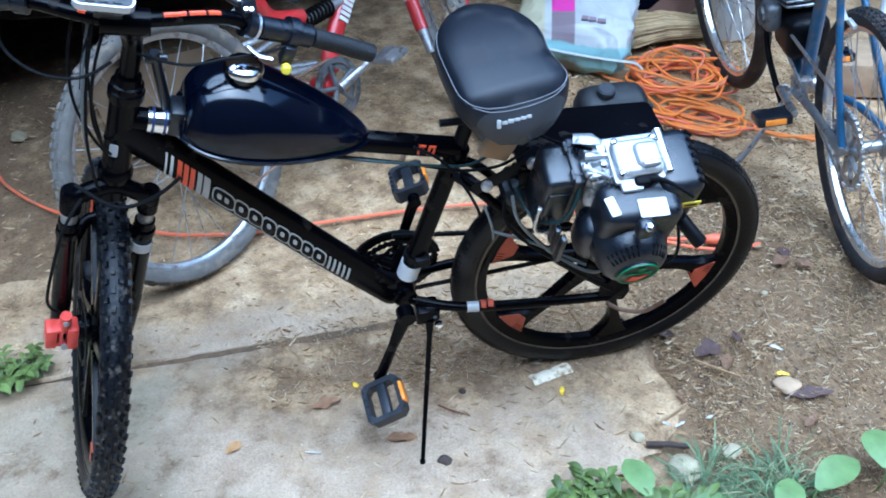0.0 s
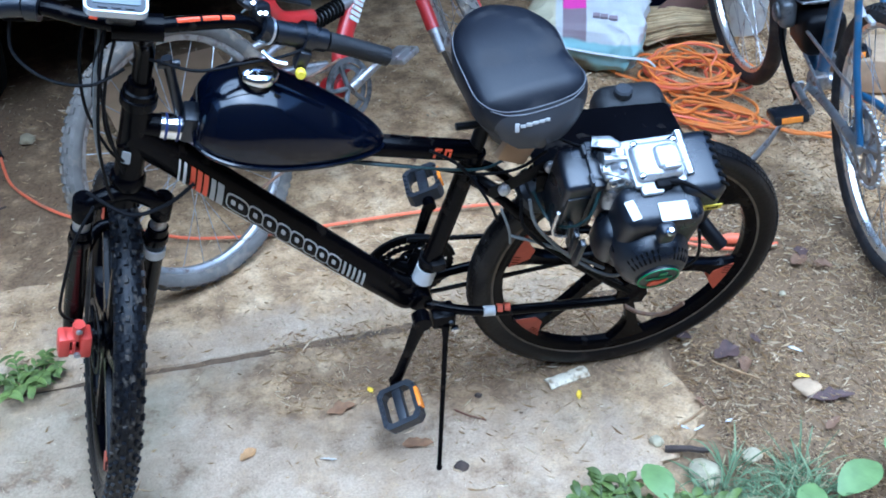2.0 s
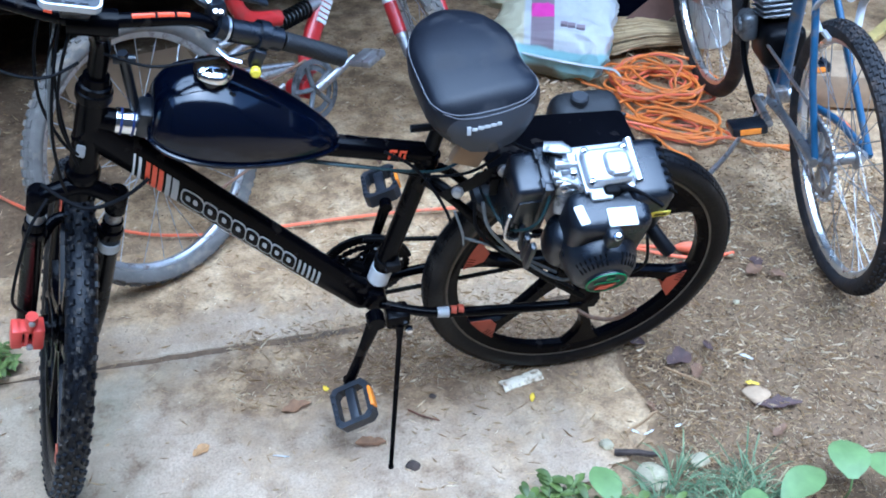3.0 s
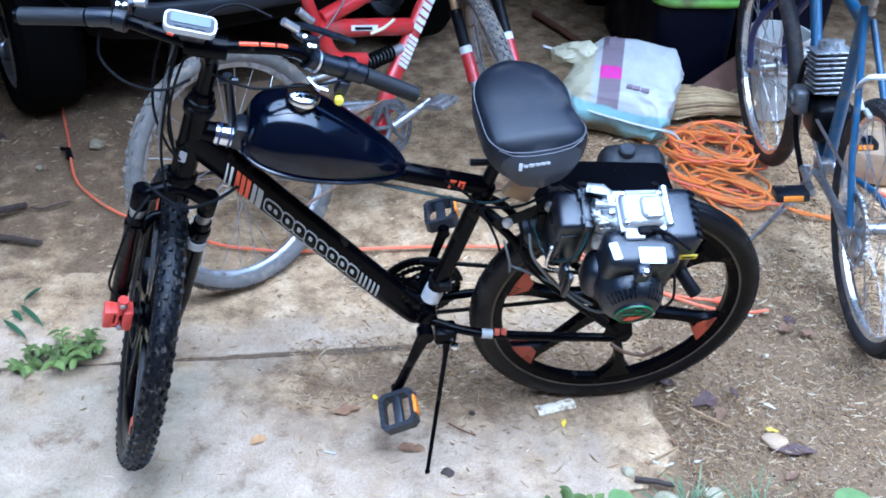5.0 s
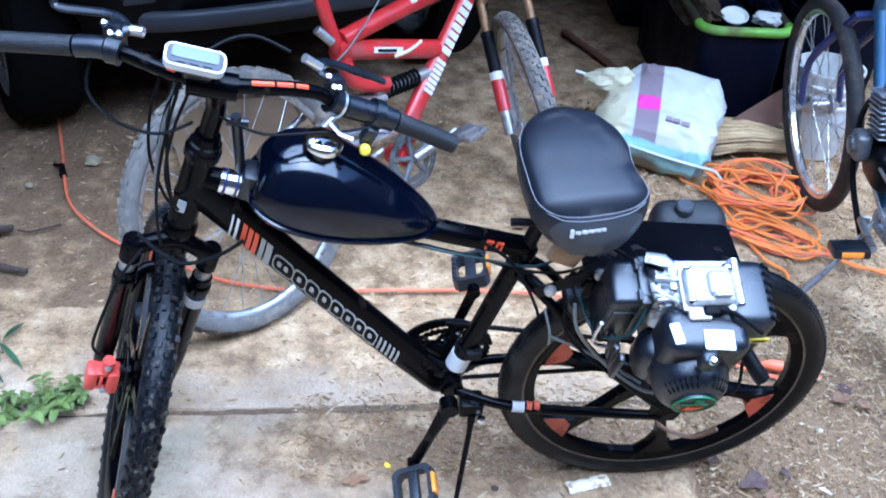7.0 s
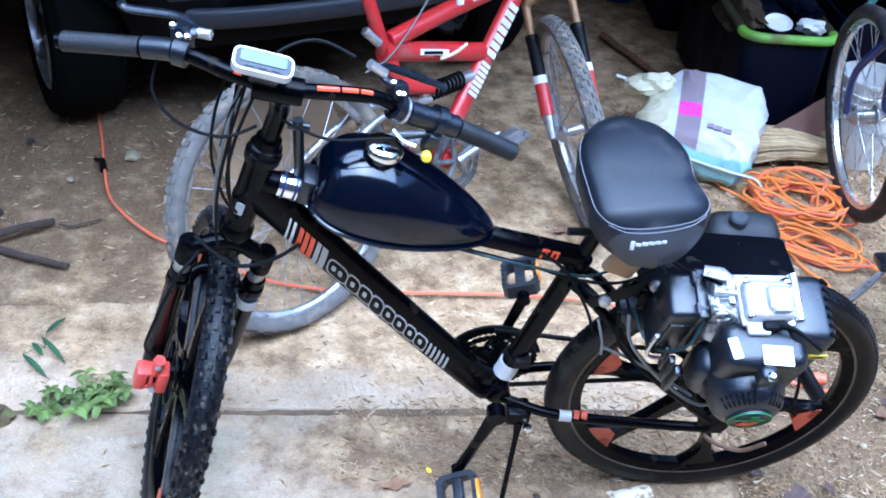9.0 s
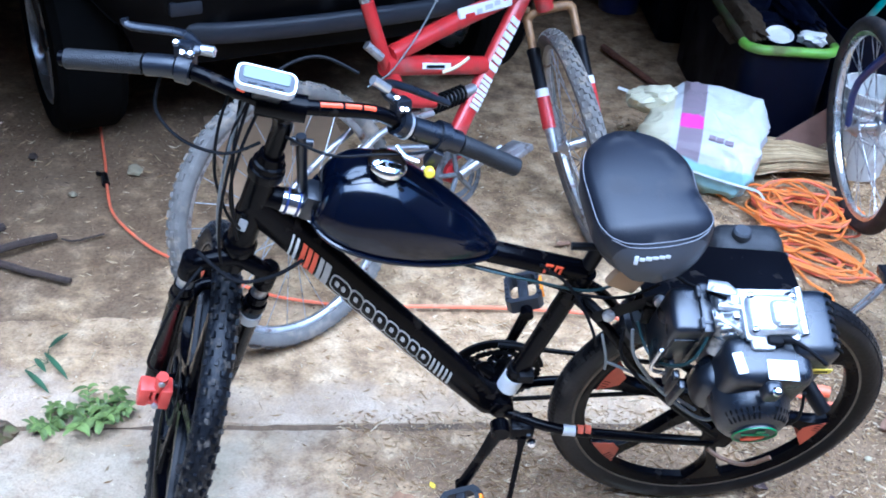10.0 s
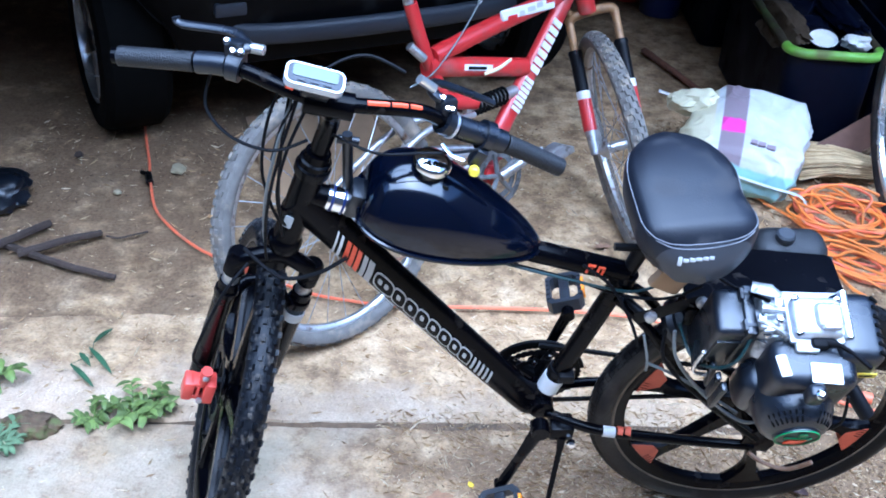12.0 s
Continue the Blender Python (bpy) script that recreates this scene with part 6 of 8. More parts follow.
# drive train
bm = bmesh.new()
for R, y in ((0.085, -0.055), (0.068, -0.048)):
    hoop(bm, [(R, y), (R - 0.016, y), (R - 0.016, y - 0.002), (R, y - 0.002)], 48)
for i in range(5):
    a = 1.2566 * i + 0.4
    tube(bm, [(0, -0.052, 0), (0.072 * math.cos(a), -0.052, 0.072 * math.sin(a))], 0.007, 8)
part("chainring", bm, M_OILY, red, place=pose(0.512, 0, 0.300))
for s, a in ((-1, radians(15)), (1, radians(195))):
    bm = bmesh.new()
    e = Vector((0.512 + 0.155 * math.cos(a), 0.078 * s, 0.30 + 0.155 * math.sin(a)))
    tube(bm, [(0.512, 0.066 * s, 0.30), e], [0.014, 0.010], 10, flat=0.7, side=(0, 1, 0))
    part("crank_arm", bm, M_STEEL, red)
    bm = bmesh.new()
    box(bm, (0, 0, 0), (0.075, 0.08, 0.020), Matrix.Translation(e + Vector((0, 0.050 * s, 0))) @ pose(0, 0, 0, 0, -10, 0), 0.006)
    box(bm, (0, 0, 0), (0.062, 0.026, 0.026), Matrix.Translation(e + Vector((0, 0.050 * s, 0))) @ pose(0, 0, 0, 0, -10, 0), 0.006)
    part("pedal", bm, M_STEEL, red)
bm = bmesh.new()
for R, y in ((0.052, -0.034), (0.045, -0.040), (0.038, -0.046), (0.030, -0.052)):
    hoop(bm, [(R, y), (0.016, y), (0.016, y - 0.002), (R, y - 0.002)], 32)
part("cassette", bm, M_STEEL, red, place=pose(0, 0, 0.334))
bm = bmesh.new()
box(bm, (0.01, -0.06, 0.27), (0.03, 0.02, 0.06), Matrix(), 0.005)
tube(bm, [(0.015, -0.055, 0.26), (0.05, -0.055, 0.19)], 0.012, 8, flat=0.5)
part("derailleur", bm, M_STEEL, red)
bm = bmesh.new()
tube(bm, [(0.512, -0.052, 0.384), (0.0, -0.045, 0.37)], 0.0045, 6)
tube(bm, [(0.512, -0.052, 0.217), (0.06, -0.055, 0.175)], 0.0045, 6)
part("chain", bm, M_RUSTY, red)
bm = bmesh.new()
tube(bm, [(0.29, -0.01, 0.70), (0.325, -0.02, 0.66)], 0.012, 8)
part("seat_clamp", bm, M_STEEL, red)
bm = bmesh.new()
tube(bm, glide([(0.27, -0.02, 0.60), (0.33, -0.035, 0.62), (0.40, -0.035, 0.665), (0.47, -0.03, 0.72), (0.52, -0.03, 0.77)], 5), 0.0024, 6)
tube(bm, [(0.516, -0.03, 0.766), (0.526, -0.03, 0.777)], 0.005, 8)
part("loose_cable", bm, M_CABLEGREY, red)
bm = bmesh.new()
tube(bm, [(0.310, 0, 0.80), (0.285, 0, 0.97)], 0.0135, 12)
part("seat_post", bm, M_STEEL, red)
bm = bmesh.new()
box(bm, (0.27, 0, 1.0), (0.26, 0.15, 0.06), Matrix(), 0.026, 3)
part("saddle", bm, M_VINYL, red)
bm = bmesh.new()
tube(bm, [(0.93, 0, 0.79), (0.90, 0, 0.93), (0.95, 0, 0.95)], 0.014, 10)
tube(bm, glide([(0.93, -0.32, 0.97), (0.95, -0.12, 0.96), (0.95, 0.12, 0.96), (0.93, 0.32, 0.97)], 4), 0.011, 10)
part("handlebar", bm, M_DARK, red)

blue = thing("motor_bicycle", pose(0.793, 0.183, 0, -5.8, 0, 80.5), "weathered blue bicycle with a small engine in its frame", "bicycle")
BINV = blue.matrix_basis.inverted()
wire_wheel(blue, "rear_wheel", pose(0, 0, 0.334), tyre=M_GREYBLACK, rim=M_ALU, spokes=36, tread=84)
yaw, ln = radians(84.5), radians(-7.3)
n0 = Vector((-math.sin(yaw), math.cos(yaw), 0))
up = Vector((0, 0, 1)) * math.cos(ln) - n0 * math.sin(ln)
nn = n0 * math.cos(ln) + Vector((0, 0, 1)) * math.sin(ln)
BF = BINV @ basis(Vector((0.899, 1.193, 0)) + up * 0.334, nn.cross(up), nn, up)
wire_wheel(blue, "front_wheel", BF, tyre=M_GREYBLACK, knobby=False, rim=M_ALU, spokes=36)
BBB = Vector((0.46, 0, 0.26))
bm = bmesh.new()
tube(bm, [BBB, (0.44, 0, 0.36), (0.33, 0, 0.80)], 0.0175, 14)
tube(bm, glide([BBB + Vector((0.02, 0, 0)), (0.60, 0, 0.36), (0.74, 0, 0.56), (0.84, 0, 0.72)], 4), 0.0175, 14)
tube(bm, [(0.35, 0, 0.76), (0.82, 0, 0.80)], 0.016, 14)
tube(bm, [(0.845, 0, 0.69), (0.815, 0, 0.84)], 0.021, 14)
for s in (-1, 1):
    tube(bm, glide([BBB + Vector((-0.02, 0.03 * s, 0)), (0.22, 0.058 * s, 0.315), (0.0, 0.066 * s, 0.334)], 4), 0.010, 10)
    tube(bm, [(0.0, 0.066 * s, 0.334), (0.33, 0.02 * s, 0.77)] if s < 0 else [(0.0, 0.066, 0.334), (0.08, 0.062, 0.50), (0.135, 0.055, 0.69), (0.20, 0.05, 0.86)], 0.009, 10)
part("bicycle_frame", bm, M_BLUE, blue)
bm = bmesh.new()
tube(bm, glide([BBB + Vector((-0.03, 0.04, 0.004)), (0.22, 0.064, 0.322), (-0.01, 0.072, 0.336)], 4), 0.0115, 10)
part("motor_strut", bm, M_STEEL, blue)
bm = bmesh.new()
BXF, BYF, BZF = (Vector(BF.col[i][:3]) for i in range(3))
cr = Vector((0.87, 0, 0.685))
for s in (-1, 1):
    tube(bm, glide([cr + BYF * 0.05 * s, BF.translation + BYF * 0.055 * s + BZF * 0.16 - BXF * 0.02, BF.translation + BYF * 0.058 * s], 4), [0.013] * 4 + [0.011] * 4 + [0.009], 10)
tube(bm, [cr - BYF * 0.06, cr + BYF * 0.06], 0.014, 10)
tube(bm, [cr, (0.845, 0, 0.71)], 0.016, 10)
part("fork", bm, M_NAVY, blue, "dark blue fork")
bm = bmesh.new()
tube(bm, [BF.translation + BYF * 0.066, BF.translation - BYF * 0.066], 0.006, 8)
for s in (-1, 1):
    lathe(bm, [(0.012, 0), (0.012, 0.008), (0.006, 0.012)], facing(BF.translation + BYF * 0.06 * s, BYF * s), 8)
part("front_axle", bm, M_STEEL, blue)
bm = bmesh.new()
lathe(bm, [(0.02, -0.034), (0.024, -0.03), (0.024, 0.03), (0.02, 0.034)], Matrix.Translation(BBB) @ Y_UP, 18)
part("bottom_bracket", bm, M_STEEL, blue)
for s, e in ((1, Vector((0.29, 0.085, 0.275))), (-1, Vector((0.63, -0.085, 0.245)))):
    bm = bmesh.new()
    tube(bm, [BBB + Vector((0, 0.05 * s, 0)), BBB + Vector((0, 0.07 * s, 0)), e], 0.011, 10)
    part("crank_arm", bm, M_STEEL, blue)
    bm = bmesh.new()
    P = Matrix.Translation(e + Vector((0, 0.06 * s, 0.0))) @ pose(0, 0, 0, 0, 8, 0)
    box(bm, (0, 0, 0), (0.075, 0.095, 0.028), P, 0.008)
    bpedal = part("pedal", bm, M_PLASTIC, blue)
    bm = bmesh.new()
    box(bm, (-0.038, 0.0, 0.0), (0.004, 0.055, 0.016), P, 0.001)
    part("reflector", bm, M_AMBER, bpedal)
bm = bmesh.new()
hoop(bm, [(0.092, 0.05), (0.070, 0.05), (0.070, 0.053), (0.092, 0.053)], 56)
sprocket = part("drive_sprocket", bm, M_STEEL, blue, place=pose(0, 0, 0.334))
for i in range(9):
    a = i * 0.698
    bm = bmesh.new()
    tube(bm, [(0.02 * math.cos(a), 0.051, 0.02 * math.sin(a)), (0.074 * math.cos(a), 0.051, 0.074 * math.sin(a))], 0.006, 6)
    part("sprocket_arm", bm, M_STEEL, sprocket)
for i in range(36):
    a = 2 * math.pi * i / 36
    bm = bmesh.new()
    box(bm, (0, 0, 0), (0.011, 0.009, 0.008), basis(Vector((0.096 * math.cos(a), 0.052, 0.096 * math.sin(a))), Vector((-math.sin(a), 0, math.cos(a))), Vector((0, 1, 0)), Vector((-math.cos(a), 0, -math.sin(a)))), 0.002, 1)
    part("chain_link", bm, M_ALU if i % 2 else M_STEEL, sprocket)
bm = bmesh.new()
tube(bm, [(0.02, 0.052, 0.428), (0.50, 0.05, 0.42)], 0.0045, 6)
tube(bm, [(0.02, 0.052, 0.24), (0.50, 0.05, 0.36)], 0.0045, 6)
part("chain", bm, M_STEEL, blue)
# engine in the frame
bm = bmesh.new()
box(bm, (0.52, 0, 0.40), (0.15, 0.12, 0.12), Matrix(), 0.03, 3)
bengine = part("engine", bm, M_DARK, blue, "two-stroke bicycle engine with finned cylinder")
for i in range(9):
    bm = bmesh.new()
    box(bm, (0, 0, 0), (0.115, 0.115, 0.005), pose(0.545 + 0.004 * i, 0, 0.475 + 0.0135 * i, 0, 12, 0), 0.0015, 1)
    part("cooling_fin", bm, M_CARB, bengine)
bm = bmesh.new()
tube(bm, [(0.545, 0, 0.46), (0.585, 0, 0.61)], 0.036, 16)
part("cylinder", bm, M_CARB, bengine)
bm = bmesh.new()
box(bm, (0.665, 0.03, 0.385), (0.07, 0.06, 0.07), Matrix(), 0.016, 3)
box(bm, (0.62, 0.02, 0.42), (0.05, 0.03, 0.03), Matrix(), 0.006)
part("carburettor", bm, M_PLASTIC, bengine)
bm = bmesh.new()
box(bm, (0.545, 0.082, 0.445), (0.070, 0.046, 0.078), Matrix(), 0.016, 3)
lathe(bm, [(0.026, 0.0), (0.026, 0.008), (0.012, 0.012), (0.0, 0.012)], Matrix.Translation((0.545, 0.104, 0.447)) @ Y_UP, 20)
part("side_cover", bm, M_OILY, bengine, "rounded grey metal cover")
bm = bmesh.new()
box(bm, (0.58, 0, 0.86), (0.24, 0.12, 0.10), Matrix(), 0.045, 4)
part("petrol_tank", bm, M_DARK, blue)
bm = bmesh.new()
tube(bm, glide([(0.61, 0.02, 0.56), (0.66, 0.04, 0.52), (0.68, 0.05, 0.44), (0.62, 0.06, 0.30), (0.45, 0.06, 0.20)], 4), 0.009, 10)
part("exhaust_pipe", bm, M_DARK, bengine)
bm = bmesh.new()
tube(bm, [(0.30, 0, 0.80), (0.28, 0, 0.92)], 0.0135, 12)
part("seat_post", bm, M_STEEL, blue)
bm = bmesh.new()
box(bm, (0.24, 0, 0.95), (0.26, 0.17, 0.06), Matrix(), 0.026, 3)
part("saddle", bm, M_VINYL, blue)
bm = bmesh.new()
tube(bm, [(0.81, 0, 0.85), (0.795, 0, 0.97)], 0.013, 10)
tube(bm, glide([(0.72, -0.32, 1.0), (0.78, -0.10, 0.98), (0.78, 0.10, 0.98), (0.72, 0.32, 1.0)], 4), 0.011, 10)
part("handlebar", bm, M_STEEL, blue)
bm = bmesh.new()
box(bm, (0.43, 0.02, 0.285), (0.05, 0.05, 0.04), Matrix(), 0.008)
tube(bm, [(0.43, 0.04, 0.28), (0.40, 0.16, 0.12), (0.38, 0.245, 0.034)], 0.0065, 8)
part("kickstand", bm, M_STEEL, blue)
# white side-pull brake astride the rear tyre
bm = bmesh.new()
lathe(bm, [(0.0, -0.014), (0.011, -0.014), (0.013, 0.0), (0.011, 0.014), (0.0, 0.014)], facing((0.08, 0, 0.722), (1, 0, 0.2)), 16)
brake = part("rear_brake", bm, M_WHITEDEC, blue, "white-painted side-pull brake")
for s in (-1, 1):
    bm = bmesh.new()
    tube(bm, glide([(0.08, 0.006 * s, 0.722), (0.095, 0.048 * s, 0.715), (0.135, 0.056 * s, 0.665), (0.118, 0.044 * s, 0.618)], 5), 0.0095, 10, flat=0.7)
    part("brake_arm", bm, M_WHITEDEC, brake)
    bm = bmesh.new()
    box(bm, (0.112, 0.030 * s, 0.610), (0.045, 0.012, 0.012), pose(0, 0, 0), 0.003)
    part("brake_pad", bm, M_WHITEDEC, brake)

# ---- the parked car ----
car = thing("car", pose(-0.17, 2.367, 0, 0, 0, 114), "black parked car, its front bumper and a turned wheel showing", "car")
bm = bmesh.new()
SEC = [(0.10, 0.36), (0.03, 0.38), (0.0, 0.46), (-0.02, 0.60), (0.0, 0.78), (0.03, 0.92), (0.16, 1.36), (0.30, 1.44), (1.40, 1.44), (1.54, 1.36), (1.67, 0.92), (1.70, 0.78), (1.72, 0.60), (1.70, 0.46), (1.67, 0.38), (1.6, 0.36)]
rings = []
for i in range(53):
    x = -0.46 + 4.0 * (i / 52)
    e = max(0.0, min(1, (x + 0.46) / 0.42, (3.54 - x) / 0.5))
    roof = 1.0 if 1.0 < x < 2.9 else max(0.0, 1 - abs(x - (1.0 if x < 1.0 else 2.9)) / 0.6)
    arch = max([math.sqrt(max(0, 0.37 ** 2 - (x - w) ** 2)) for w in (0.0, 2.56)])
    sec = []
    for y, z in SEC:
        zz = z if z < 0.95 else 0.92 + (z - 0.92) * roof - 0.10 * max(0.0, 0.5 - x) * (z > 1.3)
        yy = 0.85 + (y - 0.85) * (0.60 + 0.40 * e ** 0.5)
        if z < 0.65 and arch > 0 and (y < 0.4 or y > 1.3):
            zz = max(z, 0.31 + arch)
        sec.append(bm.verts.new((x, yy, zz)))
    rings.append(sec)
for A, B in zip(rings, rings[1:]):
    k = len(A)
    for j in range(k):
        bm.faces.new((A[j], A[(j + 1) % k], B[(j + 1) % k], B[j]))
bm.faces.new(rings[0][::-1])
bm.faces.new(rings[-1])
part("body", bm, M_CAR, car, sharp=50)
bm = bmesh.new()
tube(bm, glide([(-0.10, 0.10, 0.56), (-0.30, 0.24, 0.46), (-0.46, 0.40, 0.455), (-0.50, 0.85, 0.455), (-0.47, 1.28, 0.455), (-0.34, 1.46, 0.46), (-0.24, 1.54, 0.53), (-0.18, 1.60, 0.62)], 6), 0.034, 12, flat=0.55, side=(1, 0, 0))
part("bumper", bm, M_CARTRIM, car, "dull grey plastic bumper lip")
bm = bmesh.new()
box(bm, (-0.45, 1.34, 0.535), (0.03, 0.10, 0.045), Matrix(), 0.01)
part("bracket", bm, M_CARTRIM, car)
for x in (0.0, 2.56):
    for y, s in ((0.11, -1), (1.59, 1)):
        W = pose(x, y, 0.31)
        bm = bmesh.new()
        hoop(bm, [(0.215, -0.10 * 1), (0.24, -0.112), (0.29, -0.105), (0.31, -0.08), (0.31, 0.08), (0.29, 0.105), (0.24, 0.112), (0.215, 0.10)], 56)
        tyre = part("wheel", bm, M_CARTYRE, car, "black tyre on an alloy rim", place=W)
        bm = bmesh.new()
        hoop(bm, [(0.216, -0.10), (0.216, 0.10), (0.20, 0.10), (0.195, -0.07), (0.20, -0.10)], 48)
        part("rim", bm, M_CARRIM, tyre)
        for i in range(5):
            bm = bmesh.new()
            a = i * 1.2566 + 0.6
            yy = 0.078 * s
            tube(bm, [(0.03 * math.cos(a), yy, 0.03 * math.sin(a)), (0.205 * math.cos(a), yy * 1.08, 0.205 * math.sin(a))], [0.032, 0.020], 8, flat=0.45, side=(0, 1, 0))
            part("rim_spoke", bm, M_CARRIM, tyre)
        bm = bmesh.new()
        lathe(bm, [(0.05, -0.01), (0.05, 0.01), (0.03, 0.015)], Matrix.Translation((0, 0.08 * s, 0)) @ (Y_UP if s > 0 else Matrix.Rotation(radians(90), 4, "X")), 16)
        part("hub_cap", bm, M_DARK, tyre)

# ---- sack, tub, bucket, broom, board ----
bag = thing("feed_sack", pose(0.468, 1.485, 0, 0, 0, -28), "part-filled white plastic sack with grey and magenta print", "sack")
bm = bmesh.new()
rings = []
NU, NV = 160, 72
for j in range(NV + 1):
    phi = math.pi * j / NV
    row = []
    for i in range(NU):
        a = 2 * math.pi * i / NU
        sx, sy, sz = math.sin(phi) * math.cos(a), math.sin(phi) * math.sin(a), math.cos(phi)
        f = lambda v, e: math.copysign(abs(v) ** e, v)
        x, y, z = 0.200 * f(sx, 0.34), 0.165 * f(sy, 0.42), 0.5 + 0.5 * f(sz, 0.50)
        # a flat slack top that slopes to the front, pinched towards the tied end
        top = 0.214 + 0.060 * y / 0.165 + 0.02 * math.cos(x * 9) - 0.10 * max(0.0, -x - 0.10) + 0.012 * noise.noise((x * 7, y * 7, 1))
        z *= top
        x *= 1 - 0.10 * (1 - z / top) - 0.06 * (y / 0.165)
        y *= 1 - 0.30 * max(0.0, -x - 0.12) / 0.1
        y -= 0.02 * math.sin(z / top * math.pi)
        p = Vector((x, y, z))
        ridge = 1 - abs(noise.noise(p * 11)) * 2
        fine = 1 - abs(noise.noise(Vector((x * 17 + z * 9, y * 24, z * 20)))) * 2
        n_out = Vector((sx, sy, sz * 0.7)).normalized()
        p += n_out * (0.011 * ridge ** 3 + 0.006 * fine ** 3 + 0.014 * noise.noise(p * 6))
        row.append((p.x, p.y, max(0.0, p.z)))
    rings.append(row)
vs = [[bm.verts.new(p) for p in row] for row in rings]
for j in range(NV):
    for i in range(NU):
        q = (vs[j][i], vs[j][(i + 1) % NU], vs[j + 1][(i + 1) % NU], vs[j + 1][i])
        bm.faces.new(q)
bmesh.ops.remove_doubles(bm, verts=bm.verts[:], dist=0.0005)
sack = part("sack_body", bm, M_SACK, bag, sharp=80)
bm = bmesh.new()
tube(bm, glide([(-0.21, -0.10, 0.115), (-0.10, -0.180, 0.105), (0.03, -0.195, 0.095), (0.15, -0.190, 0.085), (0.220, -0.165, 0.07), (0.250, -0.170, 0.045)], 6), 0.0065, 8, flat=0.5)
part("hem", bm, M_BAGW, bag, "frayed white hem")
bm = bmesh.new()
bmesh.ops.create_icosphere(bm, subdivisions=4, radius=1.0)
for v in bm.verts:
    k = 1 + 0.30 * noise.noise(v.co * 1.7) + 0.16 * noise.noise(v.co * 4.3)
    v.co = Vector((-0.205 + 0.085 * v.co.x * k, 0.05 + 0.05 * v.co.y * k, 0.205 + 0.045 * v.co.z * k + 0.02 * v.co.x))
part("gathered_neck", bm, M_BAGY, bag, sharp=25)
bm = bmesh.new()
tube(bm, [(-0.285, 0.06, 0.20), (-0.33, 0.05, 0.21)], 0.010, 8, flat=0.4)
part("tag", bm, M_WHITEDEC, bag)
for x, w in ((0.03, 0.022), (0.055, 0.024), (0.085, 0.028)):
    bm = bmesh.new()
    box(bm, (0, 0, 0), (w, 0.016, 0.010), pose(x + 0.01, -0.125, 0.186 + 0.02 * math.cos(x * 9) - 0.012, 20, 0, 4))
    part("print_bar", bm, M_BAGG, bag)

tub = thing("storage_tub", pose(0.776, 2.045, 0, 0, 0, -3), "dark navy plastic tub with a lime green rim, full of scrap", "tub")
bm = bmesh.new()
slab_of(bm, rounded(0.30, 0.85, 0.05), 0, 0.012)
o1, o0 = rounded(0.305, 0.88, 0.06), rounded(0.30, 0.85, 0.05)
i1, i0 = rounded(0.290, 0.865, 0.055), rounded(0.285, 0.835, 0.045)
rr = [[bm.verts.new((x, y, z)) for x, y in o] for o, z in ((o0, 0.0), (o1, 0.40), (i1, 0.40), (i0, 0.012))]
for A, B in zip(rr, rr[1:]):
    for j in range(len(A)):
        bm.faces.new((A[j], A[(j + 1) % len(A)], B[(j + 1) % len(A)], B[j]))
part("tub_body", bm, M_TOTE, tub)
bm = bmesh.new()
RIM = [Vector((x, y, 0.40)) for x, y in rounded(0.315, 0.890, 0.065, 7)]
k0 = min(range(len(RIM)), key=lambda k: (RIM[k] - Vector((0, 0.45, 0.40))).length)
RIM = RIM[k0:] + RIM[:k0 + 1]
front = [k for k in range(len(RIM)) if RIM[k].y < -0.37]
tube(bm, RIM[front[0]:front[-1] + 1], 0.017, 10)
part("front_rim", bm, M_LIME, tub, "lime green front lip")
# sides and back of the rim: dirty, and painted dark for shade
for stretch in (RIM[:front[0] + 1], RIM[front[-1]:]):
    bm = bmesh.new()
    tube(bm, stretch, 0.0165, 10)
    part("side_rim", bm, M_RIMSHADE, tub, "dirty brown rim, coloured darker for the shade there")
bm = bmesh.new()
rngt = random.Random(5)
for k in range(36):
    box(bm, (0, 0, 0), (rngt.uniform(0.04, 0.14), rngt.uniform(0.03, 0.10), rngt.uniform(0.02, 0.05)), pose(rngt.uniform(-0.08, 0.08), rngt.uniform(-0.36, 0.36), rngt.uniform(0.35, 0.39), rngt.uniform(-25, 25), rngt.uniform(-25, 25), rngt.uniform(0, 180)), 0.006)
box(bm, (0, 0, 0.20), (0.235, 0.78, 0.34), Matrix(), 0.03)
tagged(part("scrap_filling", bm, M_TOTE, tub, "heap of dark plastic scrap"), kind="stuff")
CUP = tub.matrix_basis
cup = thing("plastic_lid", CUP @ pose(-0.032, -0.388, 0.380), "round white plastic lid lying on the scrap", "lid")
bm = bmesh.new()
lathe(bm, [(0.0, 0.0), (0.036, 0.002), (0.046, 0.014), (0.049, 0.015), (0.047, 0.018), (0.036, 0.008), (0.0, 0.006)], pose(0, 0.03, 0.032, 14, -6, 12), 28)
part("lid_disc", bm, M_WHITEBIT, cup)
scrap = thing("crumpled_foil", CUP @ pose(0.10, -0.34, 0.39), "crumpled scrap of whitish paper on the tub", "litter")
bm = bmesh.new()
bmesh.ops.create_icosphere(bm, subdivisions=3, radius=0.035)
for v in bm.verts:
    v.co *= 1 + 0.6 * noise.noise(v.co * 45) + 0.3 * noise.noise(v.co * 120)
    v.co = Vector((v.co.x * 1.4, v.co.y * 1.0, v.co.z * 0.7 + 0.02))
part("foil", bm, M_BUCKET, scrap, sharp=20)

